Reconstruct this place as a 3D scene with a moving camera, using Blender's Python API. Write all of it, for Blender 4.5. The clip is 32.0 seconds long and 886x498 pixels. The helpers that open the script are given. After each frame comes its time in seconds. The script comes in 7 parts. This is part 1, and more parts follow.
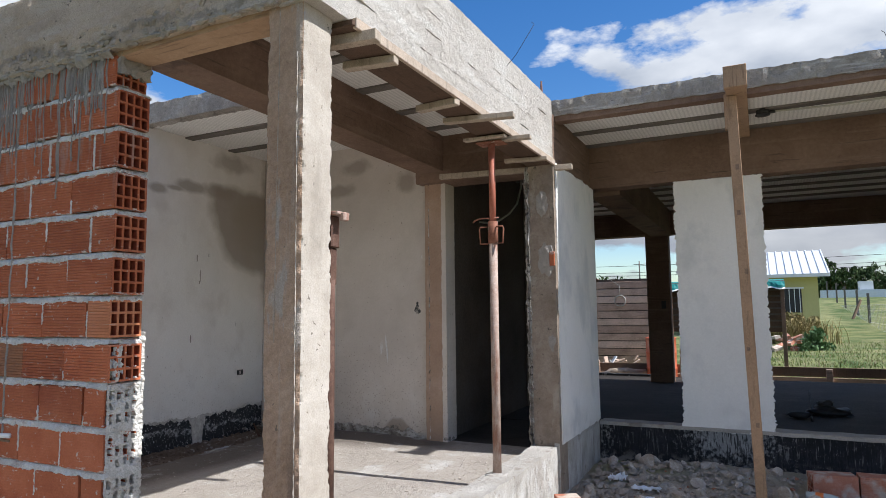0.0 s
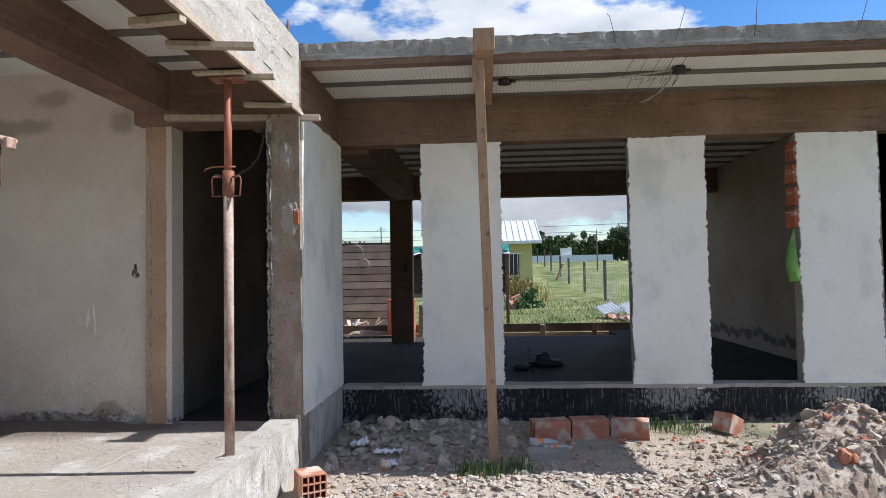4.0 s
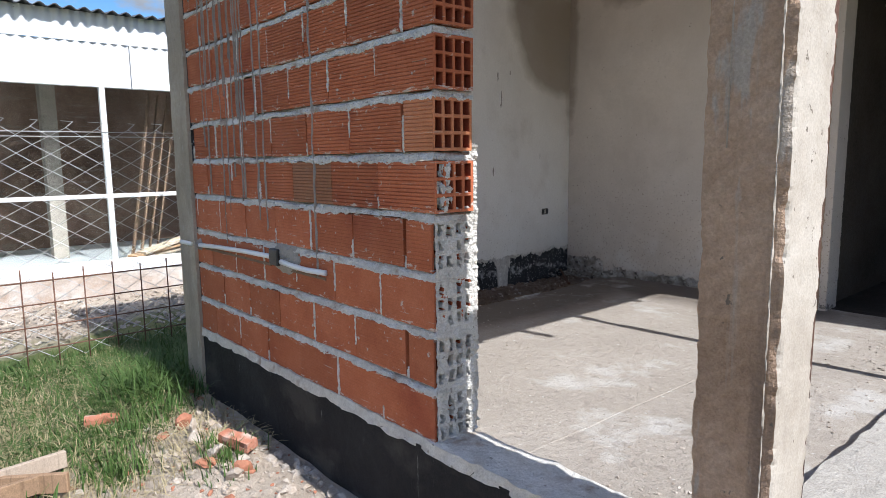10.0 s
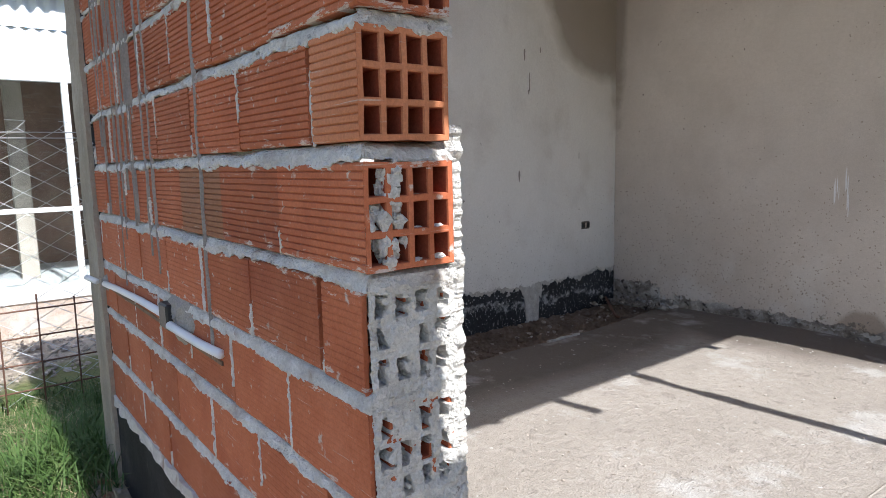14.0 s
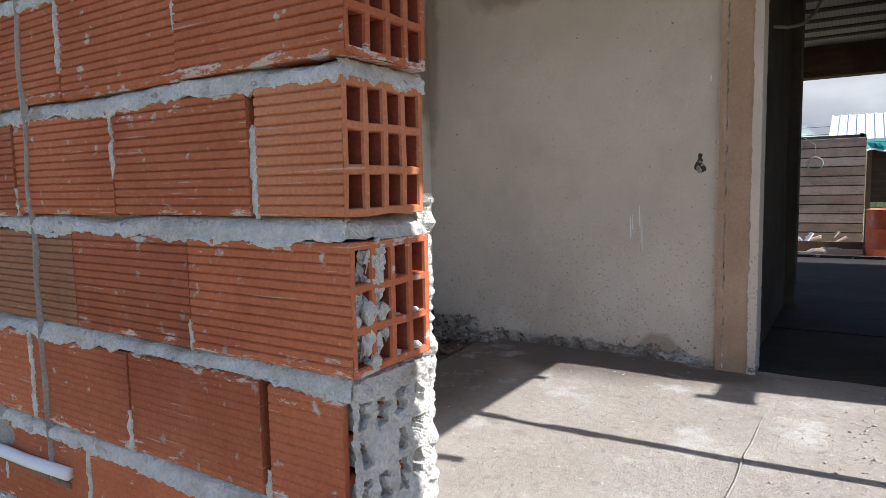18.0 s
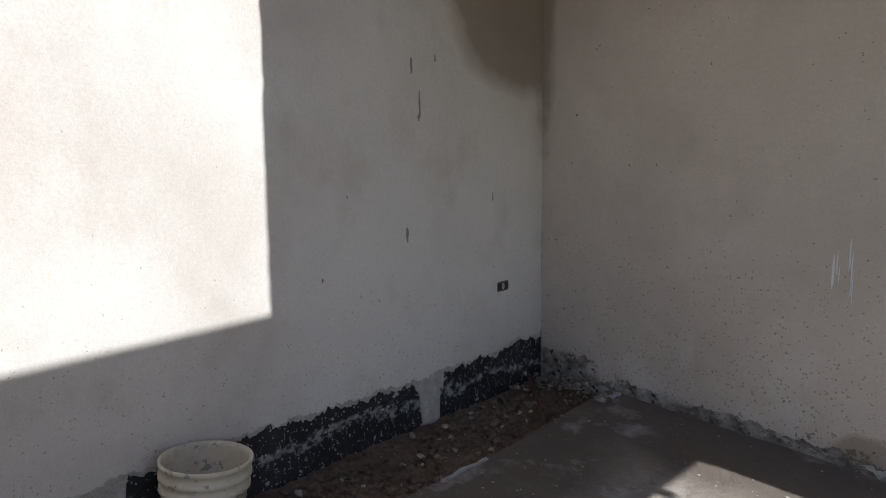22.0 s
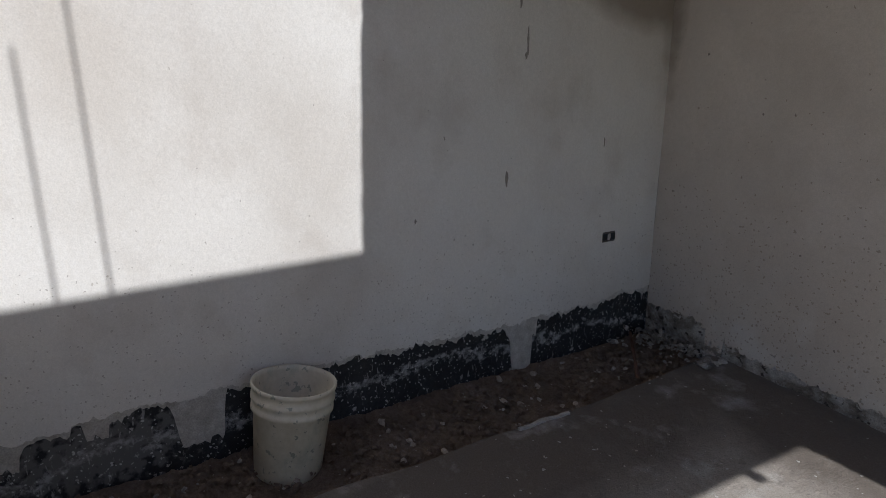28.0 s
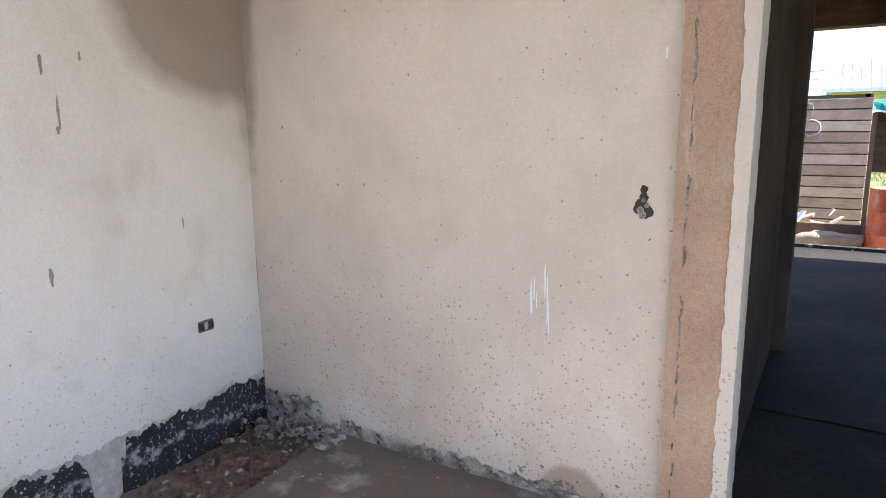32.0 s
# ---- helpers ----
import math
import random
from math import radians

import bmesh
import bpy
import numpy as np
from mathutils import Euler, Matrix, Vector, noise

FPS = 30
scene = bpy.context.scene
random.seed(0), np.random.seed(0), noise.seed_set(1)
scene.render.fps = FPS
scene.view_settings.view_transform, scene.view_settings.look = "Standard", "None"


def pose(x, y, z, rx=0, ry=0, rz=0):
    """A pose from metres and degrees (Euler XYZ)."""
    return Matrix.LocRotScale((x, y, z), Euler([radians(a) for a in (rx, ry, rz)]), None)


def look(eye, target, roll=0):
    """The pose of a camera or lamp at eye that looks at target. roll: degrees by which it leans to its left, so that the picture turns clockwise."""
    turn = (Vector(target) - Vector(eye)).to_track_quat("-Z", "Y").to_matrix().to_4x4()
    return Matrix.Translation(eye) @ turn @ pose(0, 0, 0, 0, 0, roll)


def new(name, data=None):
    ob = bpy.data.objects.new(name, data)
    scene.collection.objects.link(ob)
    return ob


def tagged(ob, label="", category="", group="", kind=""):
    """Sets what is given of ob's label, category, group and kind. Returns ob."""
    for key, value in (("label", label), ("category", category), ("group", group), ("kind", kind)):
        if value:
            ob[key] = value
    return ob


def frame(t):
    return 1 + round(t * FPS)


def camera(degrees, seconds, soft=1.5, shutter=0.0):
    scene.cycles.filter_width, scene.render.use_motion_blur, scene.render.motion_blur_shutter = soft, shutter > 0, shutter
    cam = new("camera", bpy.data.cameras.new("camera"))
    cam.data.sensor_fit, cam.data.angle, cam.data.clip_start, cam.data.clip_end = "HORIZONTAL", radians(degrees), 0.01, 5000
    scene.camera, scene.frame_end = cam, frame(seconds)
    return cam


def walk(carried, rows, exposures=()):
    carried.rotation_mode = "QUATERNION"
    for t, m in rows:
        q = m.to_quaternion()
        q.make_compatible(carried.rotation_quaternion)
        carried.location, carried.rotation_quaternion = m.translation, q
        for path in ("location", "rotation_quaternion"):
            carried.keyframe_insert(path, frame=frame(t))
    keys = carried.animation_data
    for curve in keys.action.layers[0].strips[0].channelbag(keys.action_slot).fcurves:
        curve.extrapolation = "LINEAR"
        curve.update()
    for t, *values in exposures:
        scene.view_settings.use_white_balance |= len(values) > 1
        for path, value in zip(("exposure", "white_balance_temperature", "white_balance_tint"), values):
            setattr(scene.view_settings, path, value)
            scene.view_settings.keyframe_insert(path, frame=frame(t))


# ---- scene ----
cam = camera(69.1, 32.0, soft=0.8)
METRES, EYE, TILT, LEAN, TURN = 6.04, 1.21, 0.0, 0.0, 26.1
ROWS = [
    (0.0, 0.0002, -0.0001, 0.0014, 0.13, 5.57, 0.61),
    (0.5, 0.0043, -0.0021, -0.0001, -3.12, 5.46, 0.71),
    (1.0, 0.0088, 0.0023, -0.0021, -6.29, 4.62, 0.62),
    (1.5, 0.0092, 0.0239, 0.0017, -11.33, 2.92, 0.44),
    (2.0, 0.0042, 0.0416, 0.0057, -16.03, 2.92, 0.45),
    (2.5, 0.0010, 0.0505, 0.0023, -19.87, 2.69, 0.62),
    (4.5, 0.0140, 0.0635, -0.0014, -22.45, 2.03, 1.02),
    (5.0, 0.0165, 0.0604, -0.0008, -15.39, 2.39, 1.11),
    (5.5, 0.0161, 0.0594, -0.0032, -6.87, 2.82, 1.13),
    (6.0, 0.0121, 0.0623, -0.0026, 0.56, 2.86, 1.00),
    (6.5, 0.0048, 0.0661, -0.0026, 4.70, 2.74, 0.99),
    (7.0, -0.0089, 0.0753, -0.0034, 6.30, 0.97, 0.69),
    (7.5, -0.0322, 0.0857, -0.0076, 5.80, -0.91, 0.61),
    (8.0, -0.0493, 0.1009, -0.0122, 8.56, -2.99, 0.86),
    (8.5, -0.0592, 0.1259, -0.0120, 15.06, -4.30, 0.96),
    (9.0, -0.0731, 0.1434, -0.0173, 21.60, -4.60, 0.73),
    (9.5, -0.1004, 0.1616, -0.0197, 23.55, -6.00, 0.55),
    (10.0, -0.1162, 0.1772, -0.0215, 23.09, -7.82, 0.71),
    (10.5, -0.1259, 0.2036, -0.0272, 22.32, -9.99, 1.02),
    (11.0, -0.1288, 0.2343, -0.0242, 23.20, -10.44, 1.30),
    (11.5, -0.1366, 0.2539, -0.0215, 26.27, -10.47, 1.39),
    (12.0, -0.1564, 0.2812, -0.0191, 26.89, -9.27, 0.96),
    (12.5, -0.1695, 0.3080, -0.0199, 25.93, -7.78, 1.08),
    (13.0, -0.1717, 0.3399, -0.0221, 24.95, -7.57, 1.06),
    (13.5, -0.1693, 0.3612, -0.0233, 25.87, -7.44, 1.27),
    (14.0, -0.1691, 0.3647, -0.0226, 26.15, -7.52, 1.39),
    (14.5, -0.1728, 0.3683, -0.0203, 27.54, -7.72, 1.36),
    (16.5, -0.2292, 0.3704, -0.0072, 18.61, -5.31, 1.00),
    (17.0, -0.2246, 0.3705, -0.0079, 13.35, -5.53, 0.99),
    (17.5, -0.2263, 0.3725, -0.0088, 8.02, -5.49, 0.87),
    (18.0, -0.2264, 0.3743, -0.0100, 6.50, -5.53, 1.16),
    (18.5, -0.2132, 0.3855, -0.0110, 6.42, -5.56, 1.34),
    (19.0, -0.1907, 0.4029, -0.0114, 6.59, -3.90, 1.42),
    (19.5, -0.1808, 0.4258, -0.0149, 6.53, -3.85, 1.03),
    (20.0, -0.1774, 0.4708, -0.0025, 5.55, -3.95, 1.01),
    (20.5, -0.1811, 0.5075, 0.0135, 0.48, -3.97, 0.97),
    (21.0, -0.1861, 0.5585, 0.0136, 0.12, -4.17, 0.97),
    (21.5, -0.1898, 0.5932, 0.0349, 8.14, -6.34, 1.39),
    (22.0, -0.1933, 0.5822, 0.0455, 21.64, -10.69, 1.37),
    (22.5, -0.1904, 0.5645, 0.0514, 34.28, -16.13, 1.27),
    (23.0, -0.1875, 0.5549, 0.0547, 40.43, -17.58, 1.17),
    (23.5, -0.1838, 0.5550, 0.0538, 41.09, -17.92, 1.04),
    (24.0, -0.1820, 0.5668, 0.0498, 41.19, -17.91, 1.19),
    (24.5, -0.1749, 0.5695, 0.0523, 40.93, -17.92, 1.02),
    (25.0, -0.1703, 0.5741, 0.0536, 40.41, -17.94, 0.90),
    (25.5, -0.1697, 0.5815, 0.0531, 39.05, -18.20, 0.67),
    (27.5, -0.1718, 0.6063, 0.0555, 35.44, -17.25, 0.52),
    (28.0, -0.1719, 0.6071, 0.0560, 34.20, -16.97, 0.35),
    (28.5, -0.1732, 0.6086, 0.0574, 32.81, -17.03, 0.35),
    (29.0, -0.1740, 0.6113, 0.0586, 30.70, -16.27, 0.25),
    (29.5, -0.1756, 0.6109, 0.0598, 28.93, -16.01, 0.27),
    (30.0, -0.1749, 0.6161, 0.0598, 26.40, -15.06, 0.20),
    (30.5, -0.1752, 0.6250, 0.0586, 22.41, -13.48, 0.32),
    (31.0, -0.1693, 0.6356, 0.0565, 16.35, -12.95, 0.49),
    (31.5, -0.1536, 0.6510, 0.0539, 9.89, -12.20, 0.83),
    (32.0, -0.1242, 0.6702, 0.0531, 5.30, -10.84, 0.74),
]
LIGHT = [(0.0, 0.4), (2.0, 0.35), (5.0, 0.55), (6.0, 0.5), (7.0, 0.6), (8.0, 0.6), (9.0, 0.5), (10.5, 0.45), (11.5, 0.5), (12.0, 0.5), (13.0, 0.7), (14.5, 0.7), (17.0, 0.60), (18.5, 0.70), (19.3, 0.88), (20.0, 0.55), (20.5, 1.0), (21.0, 1.55), (21.5, 1.4), (21.9, 0.42), (22.5, -0.25), (23.0, -0.4), (25.0, -0.4), (28.0, -0.25), (29.0, -0.15), (30.2, 0.05), (31.0, 0.65), (31.5, 1.65), (32.0, 1.95)]
LIGHT = [(t, s + 0.07, 5980 if 22.2 < t < 30.5 else 6150, 10) for t, s in LIGHT]
walk(cam, [(t, pose(0, 0, EYE, TILT, LEAN, TURN) @ pose(METRES * x, METRES * y, METRES * z, 90 + pitch, roll, yaw)) for t, x, y, z, yaw, pitch, roll in ROWS], LIGHT)

# world and sun: clear sky with broken cloud, sun low in the east
SUN_EL, SUN_AZ = 47.5, 2.8
wd = bpy.data.worlds.new("world"); scene.world = wd; wd.use_nodes = True
nt = wd.node_tree; nt.nodes.clear()
sky = nt.nodes.new("ShaderNodeTexSky"); sky.sky_type = "NISHITA"; sky.sun_disc = False
sky.sun_elevation = radians(SUN_EL); sky.sun_rotation = radians(90 - SUN_AZ); sky.air_density = 1.0; sky.dust_density = 0.6
tc = nt.nodes.new("ShaderNodeTexCoord"); mp = nt.nodes.new("ShaderNodeMapping")
mp.inputs["Scale"].default_value = (1.0, 1.0, 2.2); mp.inputs["Location"].default_value = (1.35, 0.6, 0.3)
nt.links.new(tc.outputs["Generated"], mp.inputs["Vector"])
nz = nt.nodes.new("ShaderNodeTexNoise"); nz.inputs["Scale"].default_value = 2.6; nz.inputs["Detail"].default_value = 9; nz.inputs["Roughness"].default_value = 0.58
nt.links.new(mp.outputs["Vector"], nz.inputs["Vector"])
rp = nt.nodes.new("ShaderNodeValToRGB"); rp.color_ramp.elements[0].position = 0.50; rp.color_ramp.elements[1].position = 0.55
sx_ = nt.nodes.new("ShaderNodeSeparateXYZ"); nt.links.new(tc.outputs["Generated"], sx_.inputs[0])
lo_ = nt.nodes.new("ShaderNodeMapRange"); lo_.inputs["From Min"].default_value = 0.0; lo_.inputs["From Max"].default_value = 0.75; lo_.inputs["To Min"].default_value = 0.045; lo_.inputs["To Max"].default_value = -0.01
nt.links.new(sx_.outputs["Z"], lo_.inputs["Value"])
cl_ = nt.nodes.new("ShaderNodeMath"); cl_.operation = "ADD"; nt.links.new(nz.outputs["Fac"], cl_.inputs[0]); nt.links.new(lo_.outputs["Result"], cl_.inputs[1])
nt.links.new(cl_.outputs[0], rp.inputs["Fac"])
nz2 = nt.nodes.new("ShaderNodeTexNoise"); nz2.inputs["Scale"].default_value = 5.0; nz2.inputs["Detail"].default_value = 6
nt.links.new(mp.outputs["Vector"], nz2.inputs["Vector"])
rp2 = nt.nodes.new("ShaderNodeValToRGB")
rp2.color_ramp.elements[0].position = 0.3; rp2.color_ramp.elements[0].color = (3.5, 3.9, 4.6, 1)
rp2.color_ramp.elements[1].position = 0.65; rp2.color_ramp.elements[1].color = (7.6, 7.7, 7.9, 1)
nt.links.new(nz2.outputs["Fac"], rp2.inputs["Fac"])
hz_ = nt.nodes.new("ShaderNodeMapRange"); hz_.inputs["From Min"].default_value = 0.05; hz_.inputs["From Max"].default_value = 0.36; hz_.inputs["To Min"].default_value = 0.62; nt.links.new(sx_.outputs["Z"], hz_.inputs["Value"])
hv_ = nt.nodes.new("ShaderNodeHueSaturation"); nt.links.new(hz_.outputs["Result"], hv_.inputs["Value"]); nt.links.new(rp2.outputs["Color"], hv_.inputs["Color"])
mx = nt.nodes.new("ShaderNodeMixRGB"); nt.links.new(rp.outputs["Color"], mx.inputs["Fac"])
hs_ = nt.nodes.new("ShaderNodeHueSaturation"); hs_.inputs["Hue"].default_value = 0.507; hs_.inputs["Saturation"].default_value = 1.4; hs_.inputs["Value"].default_value = 1.25
nt.links.new(sky.outputs["Color"], hs_.inputs["Color"]); nt.links.new(hs_.outputs["Color"], mx.inputs["Color1"]); nt.links.new(hv_.outputs["Color"], mx.inputs["Color2"])
bg = nt.nodes.new("ShaderNodeBackground"); bg.inputs["Strength"].default_value = 0.092
nt.links.new(mx.outputs["Color"], bg.inputs["Color"])
wo = nt.nodes.new("ShaderNodeOutputWorld"); nt.links.new(bg.outputs["Background"], wo.inputs["Surface"])
sl = bpy.data.lights.new("sun", "SUN"); sl.energy = 5.0; sl.angle = radians(0.55); sl.color = (1.0, 0.975, 0.935)
so = new("sun", sl); e_, a_ = radians(SUN_EL), radians(SUN_AZ)
so.matrix_world = look((20 * math.cos(e_) * math.cos(a_), 20 * math.cos(e_) * math.sin(a_), 20 * math.sin(e_)), (0, 0, 0))


# materials
def mat(name, cols, rough=0.85, metal=0.0, big=1.2, small=30.0, bump=0.3, depth=0.01, spots=None, rand=0.0, extra=None, grain=0.22):
    """cols: 2 or 3 colours mixed by coarse noise; small noise gives grain and relief; spots: (colour, scale, threshold) of a second stain layer."""
    m = bpy.data.materials.new(name); m.use_nodes = True
    t = m.node_tree; b = t.nodes["Principled BSDF"]
    b.inputs["Roughness"].default_value = rough; b.inputs["Metallic"].default_value = metal; b.inputs["Specular IOR Level"].default_value = 0.5 if rough < 0.6 else 0.25
    g = t.nodes.new("ShaderNodeNewGeometry")
    n1 = t.nodes.new("ShaderNodeTexNoise"); n1.inputs["Scale"].default_value = big; n1.inputs["Detail"].default_value = 6; n1.inputs["Roughness"].default_value = 0.6
    n2 = t.nodes.new("ShaderNodeTexNoise"); n2.inputs["Scale"].default_value = small; n2.inputs["Detail"].default_value = 5; n2.inputs["Roughness"].default_value = 0.65
    for n in (n1, n2): t.links.new(g.outputs["Position"], n.inputs["Vector"])
    mm = t.nodes.new("ShaderNodeMath"); mm.operation = "MULTIPLY_ADD"; mm.inputs[1].default_value = 0.35; t.links.new(n2.outputs["Fac"], mm.inputs[0])
    ad = t.nodes.new("ShaderNodeMath"); ad.operation = "MULTIPLY"; ad.inputs[1].default_value = 0.65; t.links.new(n1.outputs["Fac"], ad.inputs[0]); t.links.new(ad.outputs[0], mm.inputs[2])
    r = t.nodes.new("ShaderNodeValToRGB"); els = r.color_ramp.elements
    els[0].position, els[1].position = 0.32, 0.68
    els[0].color, els[1].color = (*cols[0], 1), (*cols[-1], 1)
    if len(cols) == 3:
        e = els.new(0.5); e.color = (*cols[1], 1)
    t.links.new(mm.outputs[0], r.inputs["Fac"]); out = r.outputs["Color"]
    if spots:
        for col, sc, th, wd_ in spots:
            n3 = t.nodes.new("ShaderNodeTexNoise"); n3.inputs["Scale"].default_value = sc; n3.inputs["Detail"].default_value = 4
            t.links.new(g.outputs["Position"], n3.inputs["Vector"])
            r3 = t.nodes.new("ShaderNodeValToRGB"); r3.color_ramp.elements[0].position = th; r3.color_ramp.elements[1].position = th + wd_
            t.links.new(n3.outputs["Fac"], r3.inputs["Fac"])
            m3 = t.nodes.new("ShaderNodeMixRGB"); m3.inputs["Color2"].default_value = (*col, 1)
            t.links.new(r3.outputs["Color"], m3.inputs["Fac"]); t.links.new(out, m3.inputs["Color1"]); out = m3.outputs["Color"]
    if rand:
        oi = t.nodes.new("ShaderNodeObjectInfo"); hs = t.nodes.new("ShaderNodeHueSaturation")
        mr = t.nodes.new("ShaderNodeMapRange"); mr.inputs["To Min"].default_value = 1 - rand; mr.inputs["To Max"].default_value = 1 + rand
        t.links.new(oi.outputs["Random"], mr.inputs["Value"]); t.links.new(mr.outputs["Result"], hs.inputs["Value"])
        t.links.new(out, hs.inputs["Color"]); out = hs.outputs["Color"]
    if extra: out = extra(t, g, out)
    n4 = None
    if grain and rough >= 0.75 and bump:
        n4 = t.nodes.new("ShaderNodeTexNoise"); n4.inputs["Scale"].default_value = 170; n4.inputs["Detail"].default_value = 3; n4.inputs["Roughness"].default_value = 0.7; t.links.new(g.outputs["Position"], n4.inputs["Vector"])
        r4 = t.nodes.new("ShaderNodeMapRange"); r4.inputs["From Min"].default_value = 0.3; r4.inputs["From Max"].default_value = 0.7; r4.inputs["To Min"].default_value = 1 - grain; r4.inputs["To Max"].default_value = 1 + grain * 0.8; t.links.new(n4.outputs["Fac"], r4.inputs["Value"])
        h4 = t.nodes.new("ShaderNodeHueSaturation"); t.links.new(r4.outputs["Result"], h4.inputs["Value"]); t.links.new(out, h4.inputs["Color"]); out = h4.outputs["Color"]
    t.links.new(out, b.inputs["Base Color"])
    if bump:
        bp = t.nodes.new("ShaderNodeBump"); bp.inputs["Strength"].default_value = bump; bp.inputs["Distance"].default_value = depth
        hh_ = n2.outputs["Fac"]
        if n4:
            a4 = t.nodes.new("ShaderNodeMath"); a4.operation = "MULTIPLY_ADD"; a4.inputs[1].default_value = 0.45; t.links.new(n4.outputs["Fac"], a4.inputs[0]); t.links.new(hh_, a4.inputs[2]); hh_ = a4.outputs[0]
        t.links.new(hh_, bp.inputs["Height"]); t.links.new(bp.outputs["Normal"], b.inputs["Normal"])
    return m


def streaks(col, vec=(30, 30, 2.5), th=0.58, wd_=0.06, fade=None, amount=1.0):
    """Runs and smears: noise stretched along one axis; fade: (z0, z1) limits them to below z1."""
    def f(t, g, out):
        mpp = t.nodes.new("ShaderNodeMapping"); mpp.inputs["Scale"].default_value = vec; t.links.new(g.outputs["Position"], mpp.inputs["Vector"])
        n = t.nodes.new("ShaderNodeTexNoise"); n.inputs["Scale"].default_value = 1.0; n.inputs["Detail"].default_value = 5; n.inputs["Roughness"].default_value = 0.6; t.links.new(mpp.outputs["Vector"], n.inputs["Vector"])
        r = t.nodes.new("ShaderNodeMapRange"); r.inputs["From Min"].default_value = th; r.inputs["From Max"].default_value = th + wd_; r.inputs["To Max"].default_value = amount; t.links.new(n.outputs["Fac"], r.inputs["Value"])
        fac = r.outputs["Result"]
        if fade:
            sx = t.nodes.new("ShaderNodeSeparateXYZ"); t.links.new(g.outputs["Position"], sx.inputs[0])
            fr = t.nodes.new("ShaderNodeMapRange"); fr.inputs["From Min"].default_value = fade[0]; fr.inputs["From Max"].default_value = fade[1]; t.links.new(sx.outputs["Z"], fr.inputs["Value"])
            k = t.nodes.new("ShaderNodeMath"); k.operation = "MULTIPLY"; t.links.new(fac, k.inputs[0]); t.links.new(fr.outputs["Result"], k.inputs[1]); fac = k.outputs[0]
        m = t.nodes.new("ShaderNodeMixRGB"); m.inputs["Color2"].default_value = (*col, 1); t.links.new(fac, m.inputs["Fac"]); t.links.new(out, m.inputs["Color1"])
        return m.outputs["Color"]
    return f


def bed_smear(t, g, out):
    """Mortar wiped along the bricks beside the beds."""
    sx = t.nodes.new("ShaderNodeSeparateXYZ"); t.links.new(g.outputs["Position"], sx.inputs[0])
    p = t.nodes.new("ShaderNodeMath"); p.operation = "SUBTRACT"; p.inputs[1].default_value = 0.063; t.links.new(sx.outputs["Z"], p.inputs[0])
    q = t.nodes.new("ShaderNodeMath"); q.operation = "PINGPONG"; q.inputs[1].default_value = 0.1034; t.links.new(p.outputs[0], q.inputs[0])
    k = t.nodes.new("ShaderNodeMapRange"); k.inputs["From Min"].default_value = 0.014; k.inputs["From Max"].default_value = 0.06; k.inputs["To Min"].default_value = 0.16; k.inputs["To Max"].default_value = -0.06; t.links.new(q.outputs[0], k.inputs["Value"])
    mpp = t.nodes.new("ShaderNodeMapping"); mpp.inputs["Scale"].default_value = (16, 16, 62); t.links.new(g.outputs["Position"], mpp.inputs["Vector"])
    n = t.nodes.new("ShaderNodeTexNoise"); n.inputs["Scale"].default_value = 1.0; n.inputs["Detail"].default_value = 7; n.inputs["Roughness"].default_value = 0.72; t.links.new(mpp.outputs["Vector"], n.inputs["Vector"])
    a = t.nodes.new("ShaderNodeMath"); a.operation = "ADD"; t.links.new(n.outputs["Fac"], a.inputs[0]); t.links.new(k.outputs["Result"], a.inputs[1])
    r = t.nodes.new("ShaderNodeMapRange"); r.inputs["From Min"].default_value = 0.665; r.inputs["From Max"].default_value = 0.71; r.inputs["To Max"].default_value = 0.8; t.links.new(a.outputs[0], r.inputs["Value"])
    m = t.nodes.new("ShaderNodeMixRGB"); m.inputs["Color2"].default_value = (0.60, 0.55, 0.50, 1); t.links.new(r.outputs["Result"], m.inputs["Fac"]); t.links.new(out, m.inputs["Color1"])
    return m.outputs["Color"]


def clay_smear(t, g, out):
    """Grey slurry washed over the upper courses, pale scratches along the ribs."""
    out = bed_smear(t, g, streaks((0.56, 0.47, 0.40), (7, 7, 170), 0.665, 0.04, None, 0.55)(t, g, out))
    return streaks((0.33, 0.31, 0.285), (20, 20, 3.2), 0.545, 0.07, (1.75, 2.4), 0.85)(t, g, out)


M_CLAY = mat("hollow clay brick", [(0.345, 0.096, 0.043), (0.415, 0.125, 0.056), (0.47, 0.156, 0.077)], 0.8, big=5, small=60, bump=0.25, depth=0.004, rand=0.14, spots=[((0.5, 0.42, 0.36), 34, 0.66, 0.06), ((0.30, 0.075, 0.035), 3, 0.55, 0.2)], grain=0.16, extra=clay_smear)
SCRATCH = streaks((0.56, 0.47, 0.40), (7, 7, 170), 0.655, 0.04, None, 0.55)
M_CLAYB = mat("brown weathered clay brick", [(0.26, 0.115, 0.06), (0.32, 0.145, 0.08), (0.36, 0.18, 0.11)], 0.85, big=5, small=60, bump=0.25, depth=0.004, grain=0.16, extra=SCRATCH)
M_CLAYL = mat("pale clay brick", [(0.43, 0.155, 0.07), (0.50, 0.19, 0.09), (0.54, 0.22, 0.115)], 0.8, big=5, small=60, bump=0.25, depth=0.004, grain=0.16, extra=SCRATCH)
# Darker copy of the clay, puts the shade of the deep cells into colour.
M_CLAYIN = mat("clay brick inside darkened for depth", [(0.24, 0.05, 0.025), (0.33, 0.08, 0.04)], 0.9, big=8, small=60, bump=0.2, depth=0.003)
